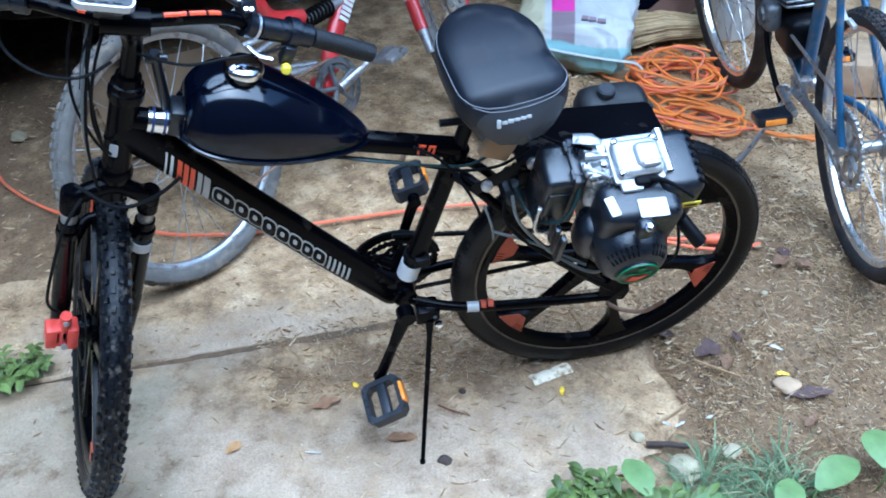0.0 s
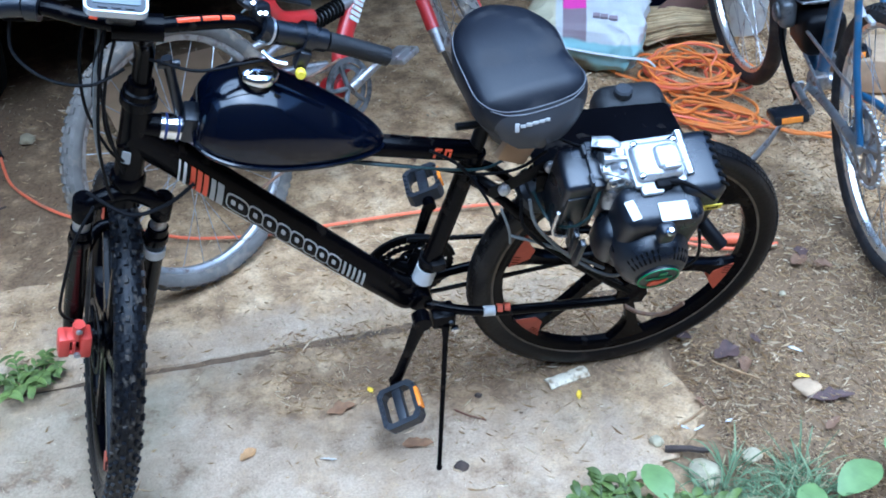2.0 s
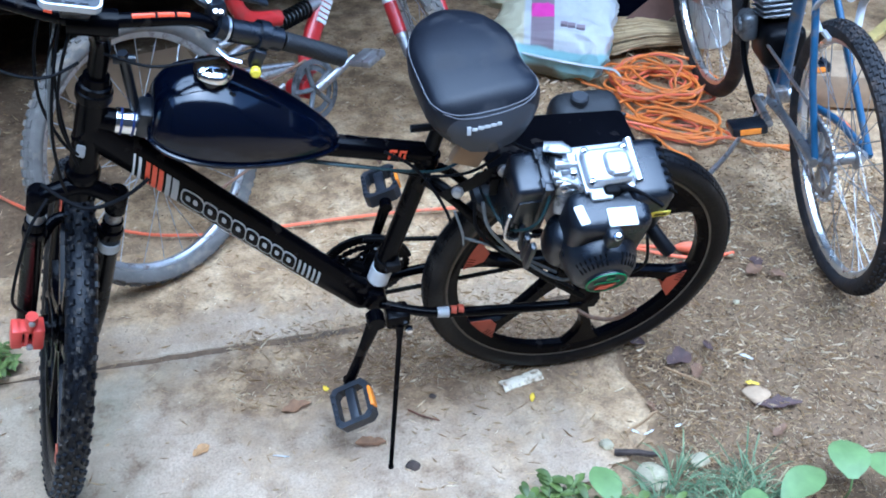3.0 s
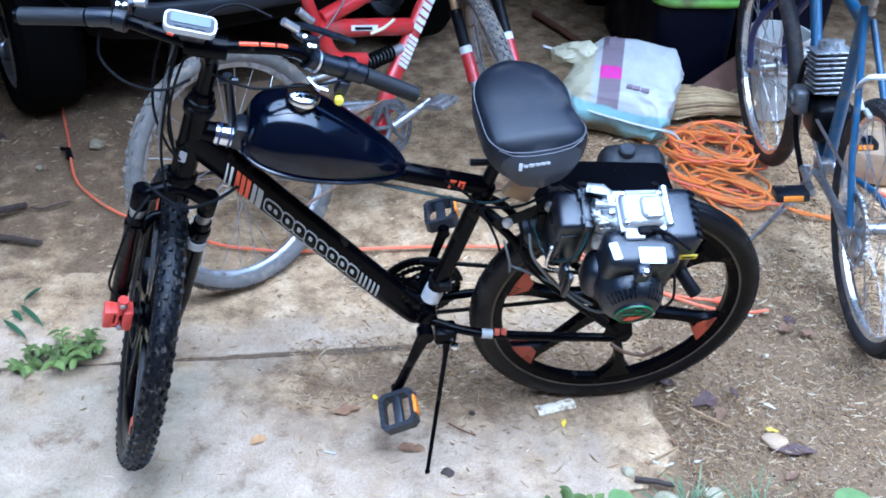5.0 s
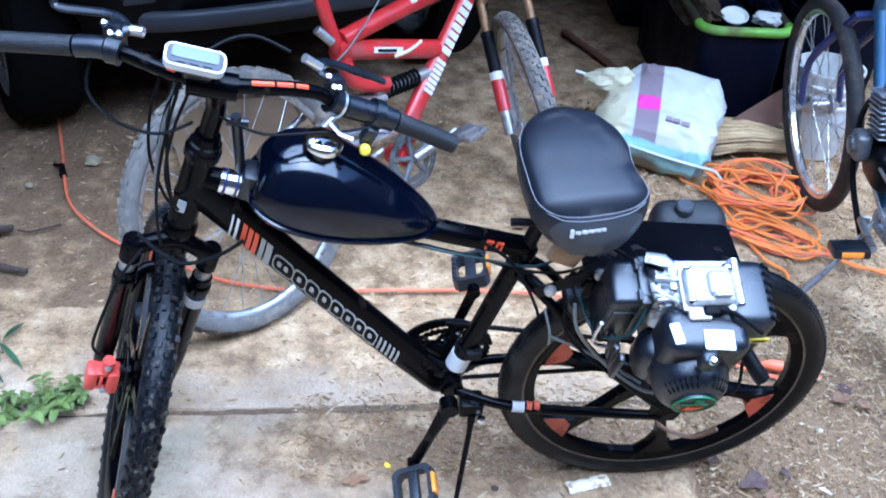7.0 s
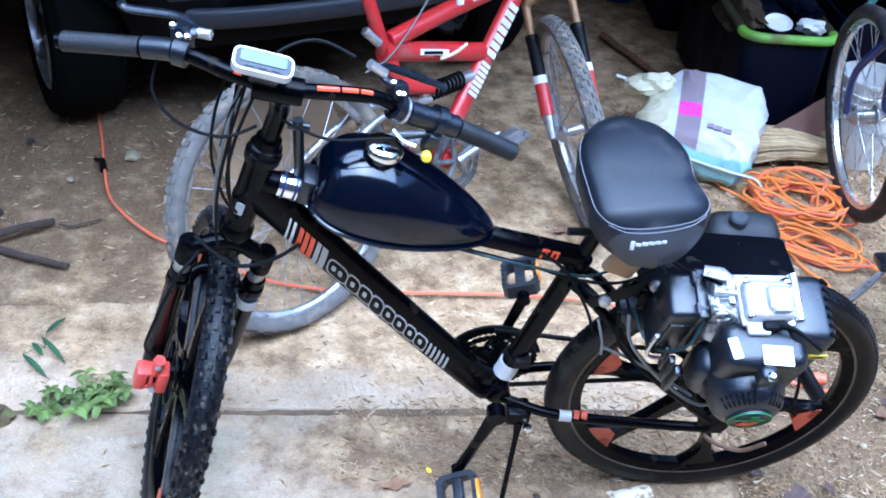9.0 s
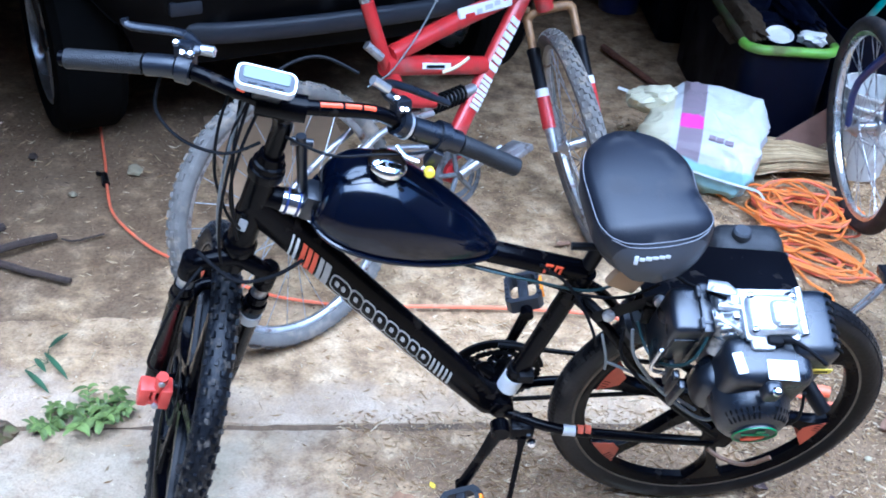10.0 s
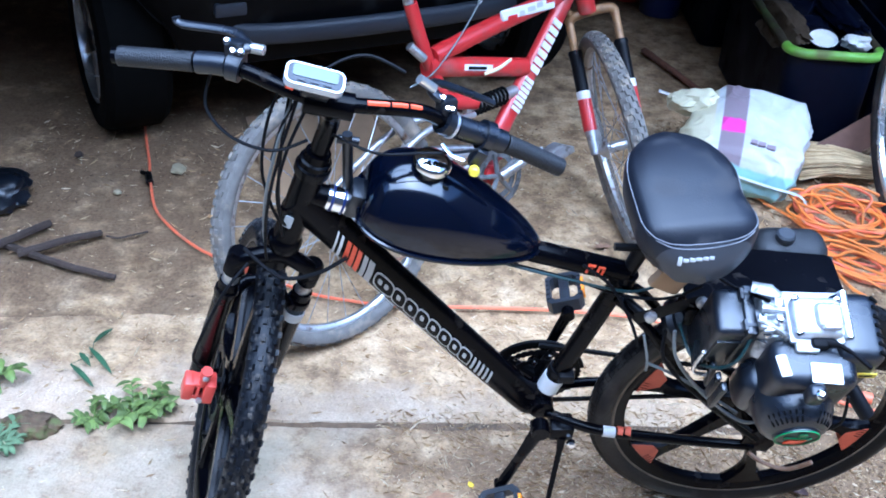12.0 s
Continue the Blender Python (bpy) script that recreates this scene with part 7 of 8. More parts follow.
# dark tub shapes added to blacken the space behind and beside the tub
dark_filler = thing("storage_tub", pose(0.80, 3.05, 0, 0, 0, -3), "dark tub shape added to fill the black space by the tub", "tub")
bm = bmesh.new()
rr = [[bm.verts.new((x, y, z)) for x, y in o] for o, z in ((rounded(0.33, 0.86, 0.05), 0.0), (rounded(0.36, 0.92, 0.06), 0.42), (rounded(0.34, 0.90, 0.055), 0.42), (rounded(0.31, 0.84, 0.045), 0.012))]
for A, B in zip(rr, rr[1:]):
    for j in range(len(A)):
        bm.faces.new((A[j], A[(j + 1) % len(A)], B[(j + 1) % len(A)], B[j]))
bm.faces.new(rr[0][::-1])
bm.faces.new(rr[-1])
part("tub_body", bm, M_TOTE, dark_filler)
copy_thing(dark_filler, pose(1.19, 2.20, 0, 0, 0, -3))
rag = thing("rag", CUP @ pose(-0.12, -0.36, 0.405), "crumpled brown rag hanging over the tub's rim", "cloth")
bm = bmesh.new()
bmesh.ops.create_icosphere(bm, subdivisions=4, radius=1.0)
for v in bm.verts:
    k = 1 + 0.35 * noise.noise(v.co * 2.1) + 0.22 * noise.noise(v.co * 5.5)
    hang = -0.08 * max(0.0, -v.co.x - 0.2)
    v.co = Vector((0.060 * v.co.x * k, 0.19 * v.co.y * k + 0.15, 0.024 * v.co.z * k + hang + 0.020))
part("folds", bm, M_RAG, rag, sharp=40)
heap = thing("dark_cloth", CUP @ pose(0.13, 0.02, 0.41), "crumpled dark cloth over the tub's rim", "cloth")
bm = bmesh.new()
bmesh.ops.create_icosphere(bm, subdivisions=4, radius=1.0)
for v in bm.verts:
    k = 1 + 0.35 * noise.noise(v.co * 2.3 + Vector((3, 0, 0))) + 0.2 * noise.noise(v.co * 6)
    v.co = Vector((0.075 * v.co.x * k, 0.30 * v.co.y * k, 0.035 * v.co.z * k - 0.06 * max(0.0, v.co.x - 0.3)))
part("folds", bm, M_TOTE, heap, sharp=40)
POLE = [(0.926, 1.62, 0.425), (1.90, 1.64, 2.06)]
pole = thing("pole", Matrix(), "teal painted pole leaning in the shade", "pole")
bm = bmesh.new()
tube(bm, POLE, 0.012, 12)
part("shaft", bm, M_TEALPAINT, pole)
bm = bmesh.new()
lathe(bm, [(0.013, 0), (0.014, 0.004), (0.014, 0.03), (0.009, 0.036)], facing(POLE[1], Vector(POLE[1]) - Vector(POLE[0])), 14)
part("end_cap", bm, M_PLASTIC, pole)
bucket = thing("bucket", pose(1.042, 1.535, 0) @ Matrix.Diagonal((0.74, 0.74, 0.88, 1.0)), "dirty white ribbed plastic bucket on the earth", "bucket")
bm = bmesh.new()
lathe(bm, [(0.0, 0.0), (0.125, 0.0), (0.13, 0.01), (0.142, 0.22), (0.150, 0.222), (0.150, 0.232), (0.143, 0.236), (0.144, 0.258), (0.153, 0.26), (0.153, 0.27), (0.145, 0.274), (0.146, 0.296), (0.155, 0.298), (0.155, 0.308), (0.147, 0.312), (0.149, 0.345), (0.156, 0.348), (0.156, 0.36), (0.146, 0.36), (0.122, 0.02), (0.0, 0.02)], Matrix(), 48)
part("bucket_body", bm, M_BUCKET, bucket)
bm = bmesh.new()
tube(bm, glide([(-0.152, 0, 0.30), (-0.13, -0.10, 0.22), (0.0, -0.165, 0.17), (0.13, -0.10, 0.22), (0.152, 0, 0.30)], 6), 0.003, 6)
part("bail", bm, M_STEEL, bucket)

broom = thing("broom", pose(0.80, 1.50, 0.0, 0, 0, -12), "straw broom head lying on the earth", "broom")
bm = bmesh.new()
rngb = random.Random(7)
for k in range(520):
    a, z = rngb.uniform(-1, 1), rngb.uniform(0, 1)
    x0, x1 = -0.15, 0.13
    p0 = Vector((x0, 0.10 * a * 1.0, 0.02 + 0.07 * z))
    p1 = Vector((x1, 0.035 * a, 0.03 + 0.05 * z))
    mid = (p0 + p1) / 2 + Vector((0, rngb.uniform(-0.008, 0.008), 0.012))
    tube(bm, [p0 + Vector((rngb.uniform(-0.03, 0.03), 0, -0.01)), mid, p1], 0.0019, 3)
tagged(part("straw", bm, M_STRAW, broom, "splayed brown straw bristles"), kind="stuff")
bm = bmesh.new()
box(bm, (0.15, 0, 0.055), (0.05, 0.085, 0.06), Matrix(), 0.014)
part("ferrule", bm, M_STRAW, broom)

board = thing("board", pose(0.875, 1.535, 0.0, 0, 0, 0), "brown fibre board leaning on the tub", "board")
bm = bmesh.new()
box(bm, (0, 0, 0), (0.29, 0.012, 0.10), pose(0, 0.02, 0.125, -24, -36, 4), 0.001)
part("panel", bm, M_BOARD, board)

jug = thing("bucket", pose(0.52, 3.02, 0), "small blue plastic bucket in the shade", "bucket")
bm = bmesh.new()
lathe(bm, [(0, 0), (0.09, 0), (0.11, 0.2), (0.116, 0.2), (0.116, 0.212), (0.105, 0.212), (0.086, 0.01), (0, 0.01)], Matrix(), 32)
part("bucket_body", bm, M_NAVY, jug)
can = thing("bucket", pose(0.40, 3.20, 0), "small dark red plastic bucket in the shade", "bucket")
bm = bmesh.new()
lathe(bm, [(0, 0), (0.08, 0), (0.095, 0.19), (0.101, 0.19), (0.101, 0.20), (0.091, 0.20), (0.076, 0.01), (0, 0.01)], Matrix(), 32)
part("bucket_body", bm, M_RED, can)

card = thing("cardboard_sheet", pose(-0.93, 1.50, 0.006, 0, 0, 14), "tan cardboard sheet lying behind the red bicycle", "cardboard")
bm = bmesh.new()
box(bm, (0, 0, 0.004), (0.44, 0.62, 0.006), Matrix(), 0.001)
part("panel", bm, M_CARD, card)


block = thing("concrete_block", pose(1.36, 1.03, 0, 0, 0, -17), "low tan concrete block on the earth behind a bicycle", "block")
bm = bmesh.new()
box(bm, (0, 0, 0.052), (0.42, 0.20, 0.115), Matrix(), 0.008, 2)
for v in bm.verts:
    v.co += Vector((1, 1, 1)) * 0.004 * noise.noise(v.co * 23)
part("block_body", bm, M_FLATSTONE, block)
plank = thing("plank", Matrix(), "yellow painted wooden strip lying on the earth", "plank")
bm = bmesh.new()
box(bm, (0, 0, 0), (0.95, 0.040, 0.024), basis(Vector((1.86, 1.557, 0.014)), Vector((0.794, 0.608, 0)), Vector((-0.608, 0.794, 0)), Vector((0, 0, 1))), 0.003, 1)
part("strip", bm, M_YELLOWWOOD, plank)


# ---- cords ----
def cord(name, pts, r, material, label, plug=None):
    root = thing(name, Matrix(), label, "cord")
    bmc = bmesh.new()
    line = glide(pts, 8)
    tube(bmc, line, r, 8)
    part("cord", bmc, material, root)
    if plug:
        bmc = bmesh.new()
        d = (line[-1] - line[-2]).normalized()
        tube(bmc, [line[-1] - d * 0.005, line[-1] + d * 0.012, line[-1] + d * 0.03, line[-1] + d * 0.05], [r * 1.3, 0.013, 0.016, 0.014], 12)
        part("plug", bmc, plug, root)
    return root


Z = 0.006
cord("extension_cord", [(-1.62, 2.1, Z), (-1.56, 1.72, Z), (-1.49, 1.42, Z), (-1.465, 1.30, Z), (-1.42, 1.13, Z), (-1.36, 1.028, Z), (-1.29, 0.945, Z), (-1.22, 0.885, Z), (-1.08, 0.80, Z), (-0.94, 0.718, Z), (-0.82, 0.685, Z), (-0.70, 0.67, Z), (-0.47, 0.672, Z), (-0.24, 0.668, Z), (-0.02, 0.64, Z), (0.14, 0.56, Z), (0.24, 0.44, Z), (0.34, 0.375, Z), (0.44, 0.338, Z + 0.006)], 0.0045, M_CORDRED, "orange extension cord trailing over the earth", M_CORDRED)
knot = thing("cord_joint", Matrix(), "dark taped joint in the orange cord", "cord")
bm = bmesh.new()
tube(bm, [(-1.478, 1.335, 0.008), (-1.462, 1.275, 0.009)], [0.010, 0.012], 8)
tube(bm, [(-1.50, 1.345, 0.006), (-1.478, 1.325, 0.012)], 0.007, 6)
part("tape", bm, M_DARK, knot)
cord("extension_cord", [(0.12, 0.60, Z), (0.22, 0.47, Z), (0.31, 0.385, Z), (0.41, 0.315, Z), (0.50, 0.285, Z), (0.58, 0.29, Z)], 0.0045, M_CORDRED, "second strand of orange cord behind the wheel")
cord("extension_cord", [(1.14, 0.99, 0.008), (1.185, 0.915, 0.008), (1.21, 0.872, 0.010), (1.213, 0.823, 0.008), (1.196, 0.745, 0.008), (1.17, 0.70, 0.008)], 0.0075, M_CORDRED, "thick orange-red cord behind the blue bicycle")
rngc = random.Random(12)
for k in range(21):
    # a flat coil of long loops, with a second smaller bunch before it
    first = k < 15
    cx, cy = (0.735 + rngc.uniform(-0.05, 0.04), 1.19 + rngc.uniform(-0.04, 0.05)) if first else (0.66 + rngc.uniform(-0.04, 0.05), 0.93 + rngc.uniform(-0.03, 0.04))
    ra, rb, tilt = (rngc.uniform(0.10, 0.18), rngc.uniform(0.09, 0.15), rngc.uniform(-0.7, 0.2)) if first else (rngc.uniform(0.10, 0.17), rngc.uniform(0.04, 0.08), rngc.uniform(-0.9, -0.3))
    p2, p3 = rngc.uniform(0, 6.28), rngc.uniform(0, 6.28)
    pts = []
    for i in range(14):
        a = 2 * math.pi * i / 14
        g = 1 + 0.20 * math.sin(2 * a + p2) + 0.13 * math.sin(3 * a + p3) + 0.05 * math.sin(5 * a + p2)
        x, y = ra * g * math.cos(a), rb * g * math.sin(a)
        lift = (0.0033 * (k if first else k - 15)) * (0.6 + 0.5 * math.sin(a + p3)) + 0.006 * (1 + math.sin(2 * a + p2))
        pts.append((cx + x * math.cos(tilt) - y * math.sin(tilt), cy + x * math.sin(tilt) + y * math.cos(tilt), 0.006 + lift))
    root = tagged(thing("cord_loop", Matrix(), "loop of orange extension cord in a loose heap", "cord"), group="loops of the heaped cord")
    bm = bmesh.new()
    tube(bm, glide(pts, 5, closed=True), 0.0044, 8, closed=True)
    part("cord", bm, M_CORD if k % 3 else M_CORDRED, root)
for pts in ([(0.50, 1.29, 0.008), (0.56, 1.20, 0.012), (0.58, 1.10, 0.02), (0.60, 1.00, 0.02), (0.70, 0.90, 0.02), (0.83, 0.83, 0.01), (0.98, 0.735, 0.006)], [(0.55, 1.12, 0.01), (0.545, 1.03, 0.02), (0.60, 0.95, 0.03), (0.68, 0.98, 0.03), (0.78, 0.93, 0.02), (0.86, 0.80, 0.01), (0.93, 0.77, 0.007), (1.05, 0.75, 0.006)], [(0.62, 1.02, 0.03), (0.70, 0.97, 0.03), (0.80, 0.90, 0.02), (0.84, 0.97, 0.015), (0.79, 1.06, 0.02), (0.68, 1.08, 0.03)], [(0.60, 0.92, 0.01), (0.62, 0.82, 0.008), (0.66, 0.76, 0.006), (0.65, 0.70, 0.006)]):
    root = tagged(thing("cord_loop", Matrix(), "strand of orange extension cord beside the heap", "cord"), group="loops of the heaped cord")
    bm = bmesh.new()
    tube(bm, glide(pts, 8), 0.0050, 8)
    part("cord", bm, M_CORD, root)
cord("extension_cord", [(0.50, 1.30, 0.01), (0.46, 1.36, 0.01), (0.40, 1.40, 0.01)], 0.0052, M_CORD, "loose end of the orange cord by the sack", M_CORDRED)
rod = thing("steel_rod", Matrix(), "thin steel rod lying on the earth", "rod")
bm = bmesh.new()
tube(bm, [(0.66, 0.655, 0.005), (0.90, 0.87, 0.007)], 0.0045, 8)
part("rod", bm, M_STEEL, rod)


# ---- litter ----
def scrap_thing(name, place, label, category, build, material, group="", sharp=38):
    root = thing(name, place, label, category, group)
    bmx = bmesh.new()
    build(bmx)
    part({"leaf": "blade", "stone": "rock", "stick": "wood"}.get(category, "piece"), bmx, material, root, sharp=sharp)
    return root


def leaf_shape(length, width, curl, seed):
    """A thin curled leaf lying on z = 0, tip along x."""
    def build(bmx):
        rg = random.Random(seed)
        n = 9
        top, bot = [], []
        for i in range(n):
            f = i / (n - 1)
            w = width / 2 * math.sin(math.pi * min(1, f * 0.96 + 0.03)) ** 0.7 * rg.uniform(0.68, 1.12)
            rows_t, rows_b = [], []
            for s in (-1, -0.5, 0, 0.5, 1):
                z = 0.002 + curl * (abs(s) ** 1.6) * w * (1.2 + 0.8 * math.sin(f * 9 + seed + s)) + curl * 0.25 * length * (f - 0.45) ** 2 + rg.uniform(0, 0.003)
                p = Vector(((f - 0.5) * length, s * w, z))
                rows_t.append(bmx.verts.new(p + Vector((0, 0, 0.0007))))
                rows_b.append(bmx.verts.new(p))
            top.append(rows_t)
            bot.append(rows_b)
        for i in range(n - 1):
            for j in range(4):
                bmx.faces.new((top[i][j], top[i + 1][j], top[i + 1][j + 1], top[i][j + 1]))
                bmx.faces.new((bot[i][j], bot[i][j + 1], bot[i + 1][j + 1], bot[i + 1][j]))
            for j in (0, 4):
                bmx.faces.new((top[i][j], bot[i][j], bot[i + 1][j], top[i + 1][j]))
    return build


def rock_shape(r, flat, seed):
    def build(bmx):
        bmesh.ops.create_icosphere(bmx, subdivisions=3, radius=r)
        for v in bmx.verts:
            k = 1 + 0.28 * noise.noise(v.co / r * 1.1 + Vector((seed, 0, 0))) + 0.10 * noise.noise(v.co / r * 3 + Vector((0, seed, 0)))
            v.co = Vector((v.co.x * k * 1.15, v.co.y * k, max(-0.2 * r, v.co.z * k * flat) + 0.15 * r))
    return build


for x, y, rz, ln_, wd, mm, lab in ((-0.094, -0.115, 70, 0.026, 0.013, M_YLEAF, "small yellow fallen leaf on concrete"), (0.406, -0.181, -25, 0.032, 0.013, M_YLEAF, "small yellow fallen leaf on earth"), (-0.541, 0.013, 110, 0.022, 0.013, M_YLEAF, "tiny yellow fallen leaf under the bicycle"), (-0.823, -0.116, 35, 0.042, 0.026, M_TANLEAF, "curled orange-brown fallen leaf on concrete"), (0.277, -0.068, 20, 0.072, 0.050, M_PURPLELEAF, "crumpled dark purple dead leaf"), (0.30, -0.115, 60, 0.05, 0.035, M_DEADLEAF, "curled brown dead leaf on the earth"), (-0.470, -0.172, -8, 0.066, 0.030, M_RUSSET, "flat brown dead leaf beneath the pedal"), (-0.612, -0.030, 12, 0.066, 0.032, M_RUSSET, "damp brown leaf stuck to the concrete"), (0.60, 0.21, 25, 0.055, 0.04, M_DEADLEAF, "clump of brown dead leaves"), (0.65, 0.18, -40, 0.05, 0.03, M_DEADLEAF, "clump of brown dead leaves"), (0.62, 0.24, 80, 0.05, 0.035, M_PURPLELEAF, "dark dead leaf in the clump"), (0.436, -0.256, -8, 0.105, 0.034, M_PURPLELEAF, "dark flat dead leaf by the stone"), (0.19, 0.02, 140, 0.07, 0.036, M_PURPLELEAF, "dark damp leaf by the tyre"), (0.155, -0.20, 100, 0.035, 0.014, M_DEADLEAF, "small reddish leaf at the slab's edge"), (-0.08, 1.0, 10, 0.05, 0.03, M_DEADLEAF, "reddish leaf on the bare earth"), (-0.25, 0.95, 80, 0.04, 0.02, M_DEADLEAF, "reddish leaf on the bare earth"), (0.40, -0.33, 30, 0.05, 0.02, M_DEADLEAF, "brown leaf among the chips"), (0.36, -0.04, 100, 0.036, 0.02, M_PURPLELEAF, "dark leaf on the earth")):
    scrap_thing("fallen_leaf", pose(x, y, 0.0, 0, 0, rz), lab, "leaf", leaf_shape(ln_, wd, 0.35, int(abs(x * 1000))), mm, "fallen leaves")
for x, y, r, fl, mm, lab in ((0.082, -0.395, 0.034, 0.55, M_STONE, "large pale stone among the grass"), (0.020, -0.287, 0.014, 0.8, M_STONE, "small pale pebble on concrete"), (0.400, -0.215, 0.026, 0.30, M_FLATSTONE, "flat tan stone on the earth"), (-1.391, 1.376, 0.024, 0.6, M_STONE, "pale stone on the earth"), (-0.395, -0.255, 0.013, 0.7, M_STICK, "dark pebble by the kickstand"), (0.196, -0.372, 0.018, 0.5, M_STONE, "pale stone half hidden by grass"), (-0.31, -0.06, 0.007, 0.7, M_STICK, "small dark pebble on concrete"), (-1.55, 1.22, 0.012, 0.7, M_STONE, "small stone on the earth"), (0.50, 0.10, 0.008, 0.8, M_STONE, "small white pebble on earth"), (-1.72, 1.45, 0.014, 0.7, M_STICK, "small dark stone on earth"), (-1.25, 1.10, 0.010, 0.6, M_TANLEAF, "small brown pebble on earth"), (0.57, 0.29, 0.010, 0.8, M_STONE, "small white pebble on earth")):
    scrap_thing("stone", pose(x, y, 0, 0, 0, 40 * x), lab, "stone", rock_shape(r, fl, x * 7), mm, "stones", 60)


def wrapper_shape(bmx):
    n = 12
    rows = []
    for i in range(n):
        f = i / (n - 1)
        row = []
        for j in range(6):
            g = j / 5
            z = 0.004 + 0.006 * abs(noise.noise((f * 5, g * 4, 2))) + 0.006 * math.sin(math.pi * g)
            row.append(bmx.verts.new(((f - 0.5) * 0.100, (g - 0.5) * 0.034 * (1 + 0.15 * noise.noise((f * 6, g, 0))), z)))
        rows.append(row)
    low = [[bmx.verts.new(v.co - Vector((0, 0, 0.0035))) for v in row] for row in rows]
    for i in range(n - 1):
        for j in range(5):
            bmx.faces.new((rows[i][j], rows[i + 1][j], rows[i + 1][j + 1], rows[i][j + 1]))
            bmx.faces.new((low[i][j], low[i][j + 1], low[i + 1][j + 1], low[i + 1][j]))
        for j in (0, 5):
            bmx.faces.new((rows[i][j], low[i][j], low[i + 1][j], rows[i + 1][j]))
    for i in (0, n - 1):
        for j in range(5):
            bmx.faces.new((rows[i][j], rows[i][j + 1], low[i][j + 1], low[i][j]))


scrap_thing("wrapper", pose(-0.103, -0.056, 0.0, 0, 0, 13), "crumpled weathered paper wrapper on the concrete", "litter", wrapper_shape, M_PAPER, sharp=20)
for x, y, rz, l_, w_ in ((0.432, -0.097, -45, 0.035, 0.010), (0.52, 0.27, 20, 0.014, 0.012), (0.12, -0.275, 20, 0.03, 0.006), (0.09, -0.265, -50, 0.03, 0.005), (-0.66, -0.17, -20, 0.035, 0.005), (0.19, -0.27, 10, 0.02, 0.006)):
    scrap_thing("paper_scrap", pose(x, y, 0.002, 0, 0, rz), "small white paper scrap", "litter", leaf_shape(l_, w_, 0.15, int(x * 500) + 900), M_WHITEBIT, "scraps")
for pts, r, mm, lab in (([(-1.46, 0.755, 0.012), (-1.60, 0.80, 0.014), (-1.80, 0.895, 0.014), (-2.0, 0.95, 0.02)], [0.008, 0.012, 0.014, 0.013], M_STICK, "dark dead stick on the earth"), ([(-1.545, 0.975, 0.012), (-1.63, 0.90, 0.03), (-1.74, 0.84, 0.02)], [0.010, 0.013, 0.012], M_STICK, "dark forked stick across another"), ([(-1.70, 1.02, 0.01), (-1.80, 0.86, 0.03), (-1.84, 0.76, 0.01)], [0.012, 0.014, 0.010], M_STICK, "dark dead stick on the earth"), ([(0.35, 2.52, 0.012), (0.42, 2.33, 0.014), (0.50, 2.12, 0.012)], [0.014, 0.016, 0.012], M_STICKRED, "reddish stick on the earth"), ([(0.072, -0.262, 0.004), (0.160, -0.222, 0.006)], [0.004, 0.003], M_CHIP, "pale straw stalk at the slab's edge"), ([(0.23, -0.09, 0.004), (0.31, -0.17, 0.006)], [0.0035, 0.003], M_CHIP, "pale straw stalk on the earth"), ([(-0.371, -0.093, 0.003), (-0.345, -0.120, 0.008), (-0.313, -0.141, 0.003)], [0.002, 0.003, 0.0015], M_STICKRED, "small reddish twig on the concrete"), ([(0.03, -0.315, 0.004), (0.065, -0.331, 0.012), (0.115, -0.338, 0.006)], [0.008, 0.014, 0.006], M_STICK, "short dark stick at the slab's edge"), ([(-1.42, 1.0, 0.004), (-1.49, 0.96, 0.006), (-1.53, 0.97, 0.004)], [0.003, 0.004, 0.003], M_STICK, "small dark twig on the earth")):
    def stick(bmx, pts=pts, r=r):
        line = glide(pts, 6)
        rs = [r[0] + (r[-1] - r[0]) * i / (len(line) - 1) for i in range(len(line))]
        tube(bmx, [p + Vector((0.004 * noise.noise(p * 30), 0.004 * noise.noise(p * 30 + Vector((9, 0, 0))), 0)) for p in line], rs, 7)
    scrap_thing("stick", Matrix(), lab, "stick", stick, mm, "sticks")
tarp = thing("dark_cloth", pose(-1.92, 1.17, 0), "crumpled dark cloth on the earth", "cloth")
bm = bmesh.new()
bmesh.ops.create_icosphere(bm, subdivisions=4, radius=0.11)
for v in bm.verts:
    k = 1 + 0.35 * noise.noise(v.co * 14) + 0.2 * noise.noise(v.co * 34)
    v.co = Vector((v.co.x * k * 1.3, v.co.y * k, max(0, v.co.z * k * 0.5 + 0.02)))
part("folds", bm, M_PLASTIC, tarp, sharp=50)


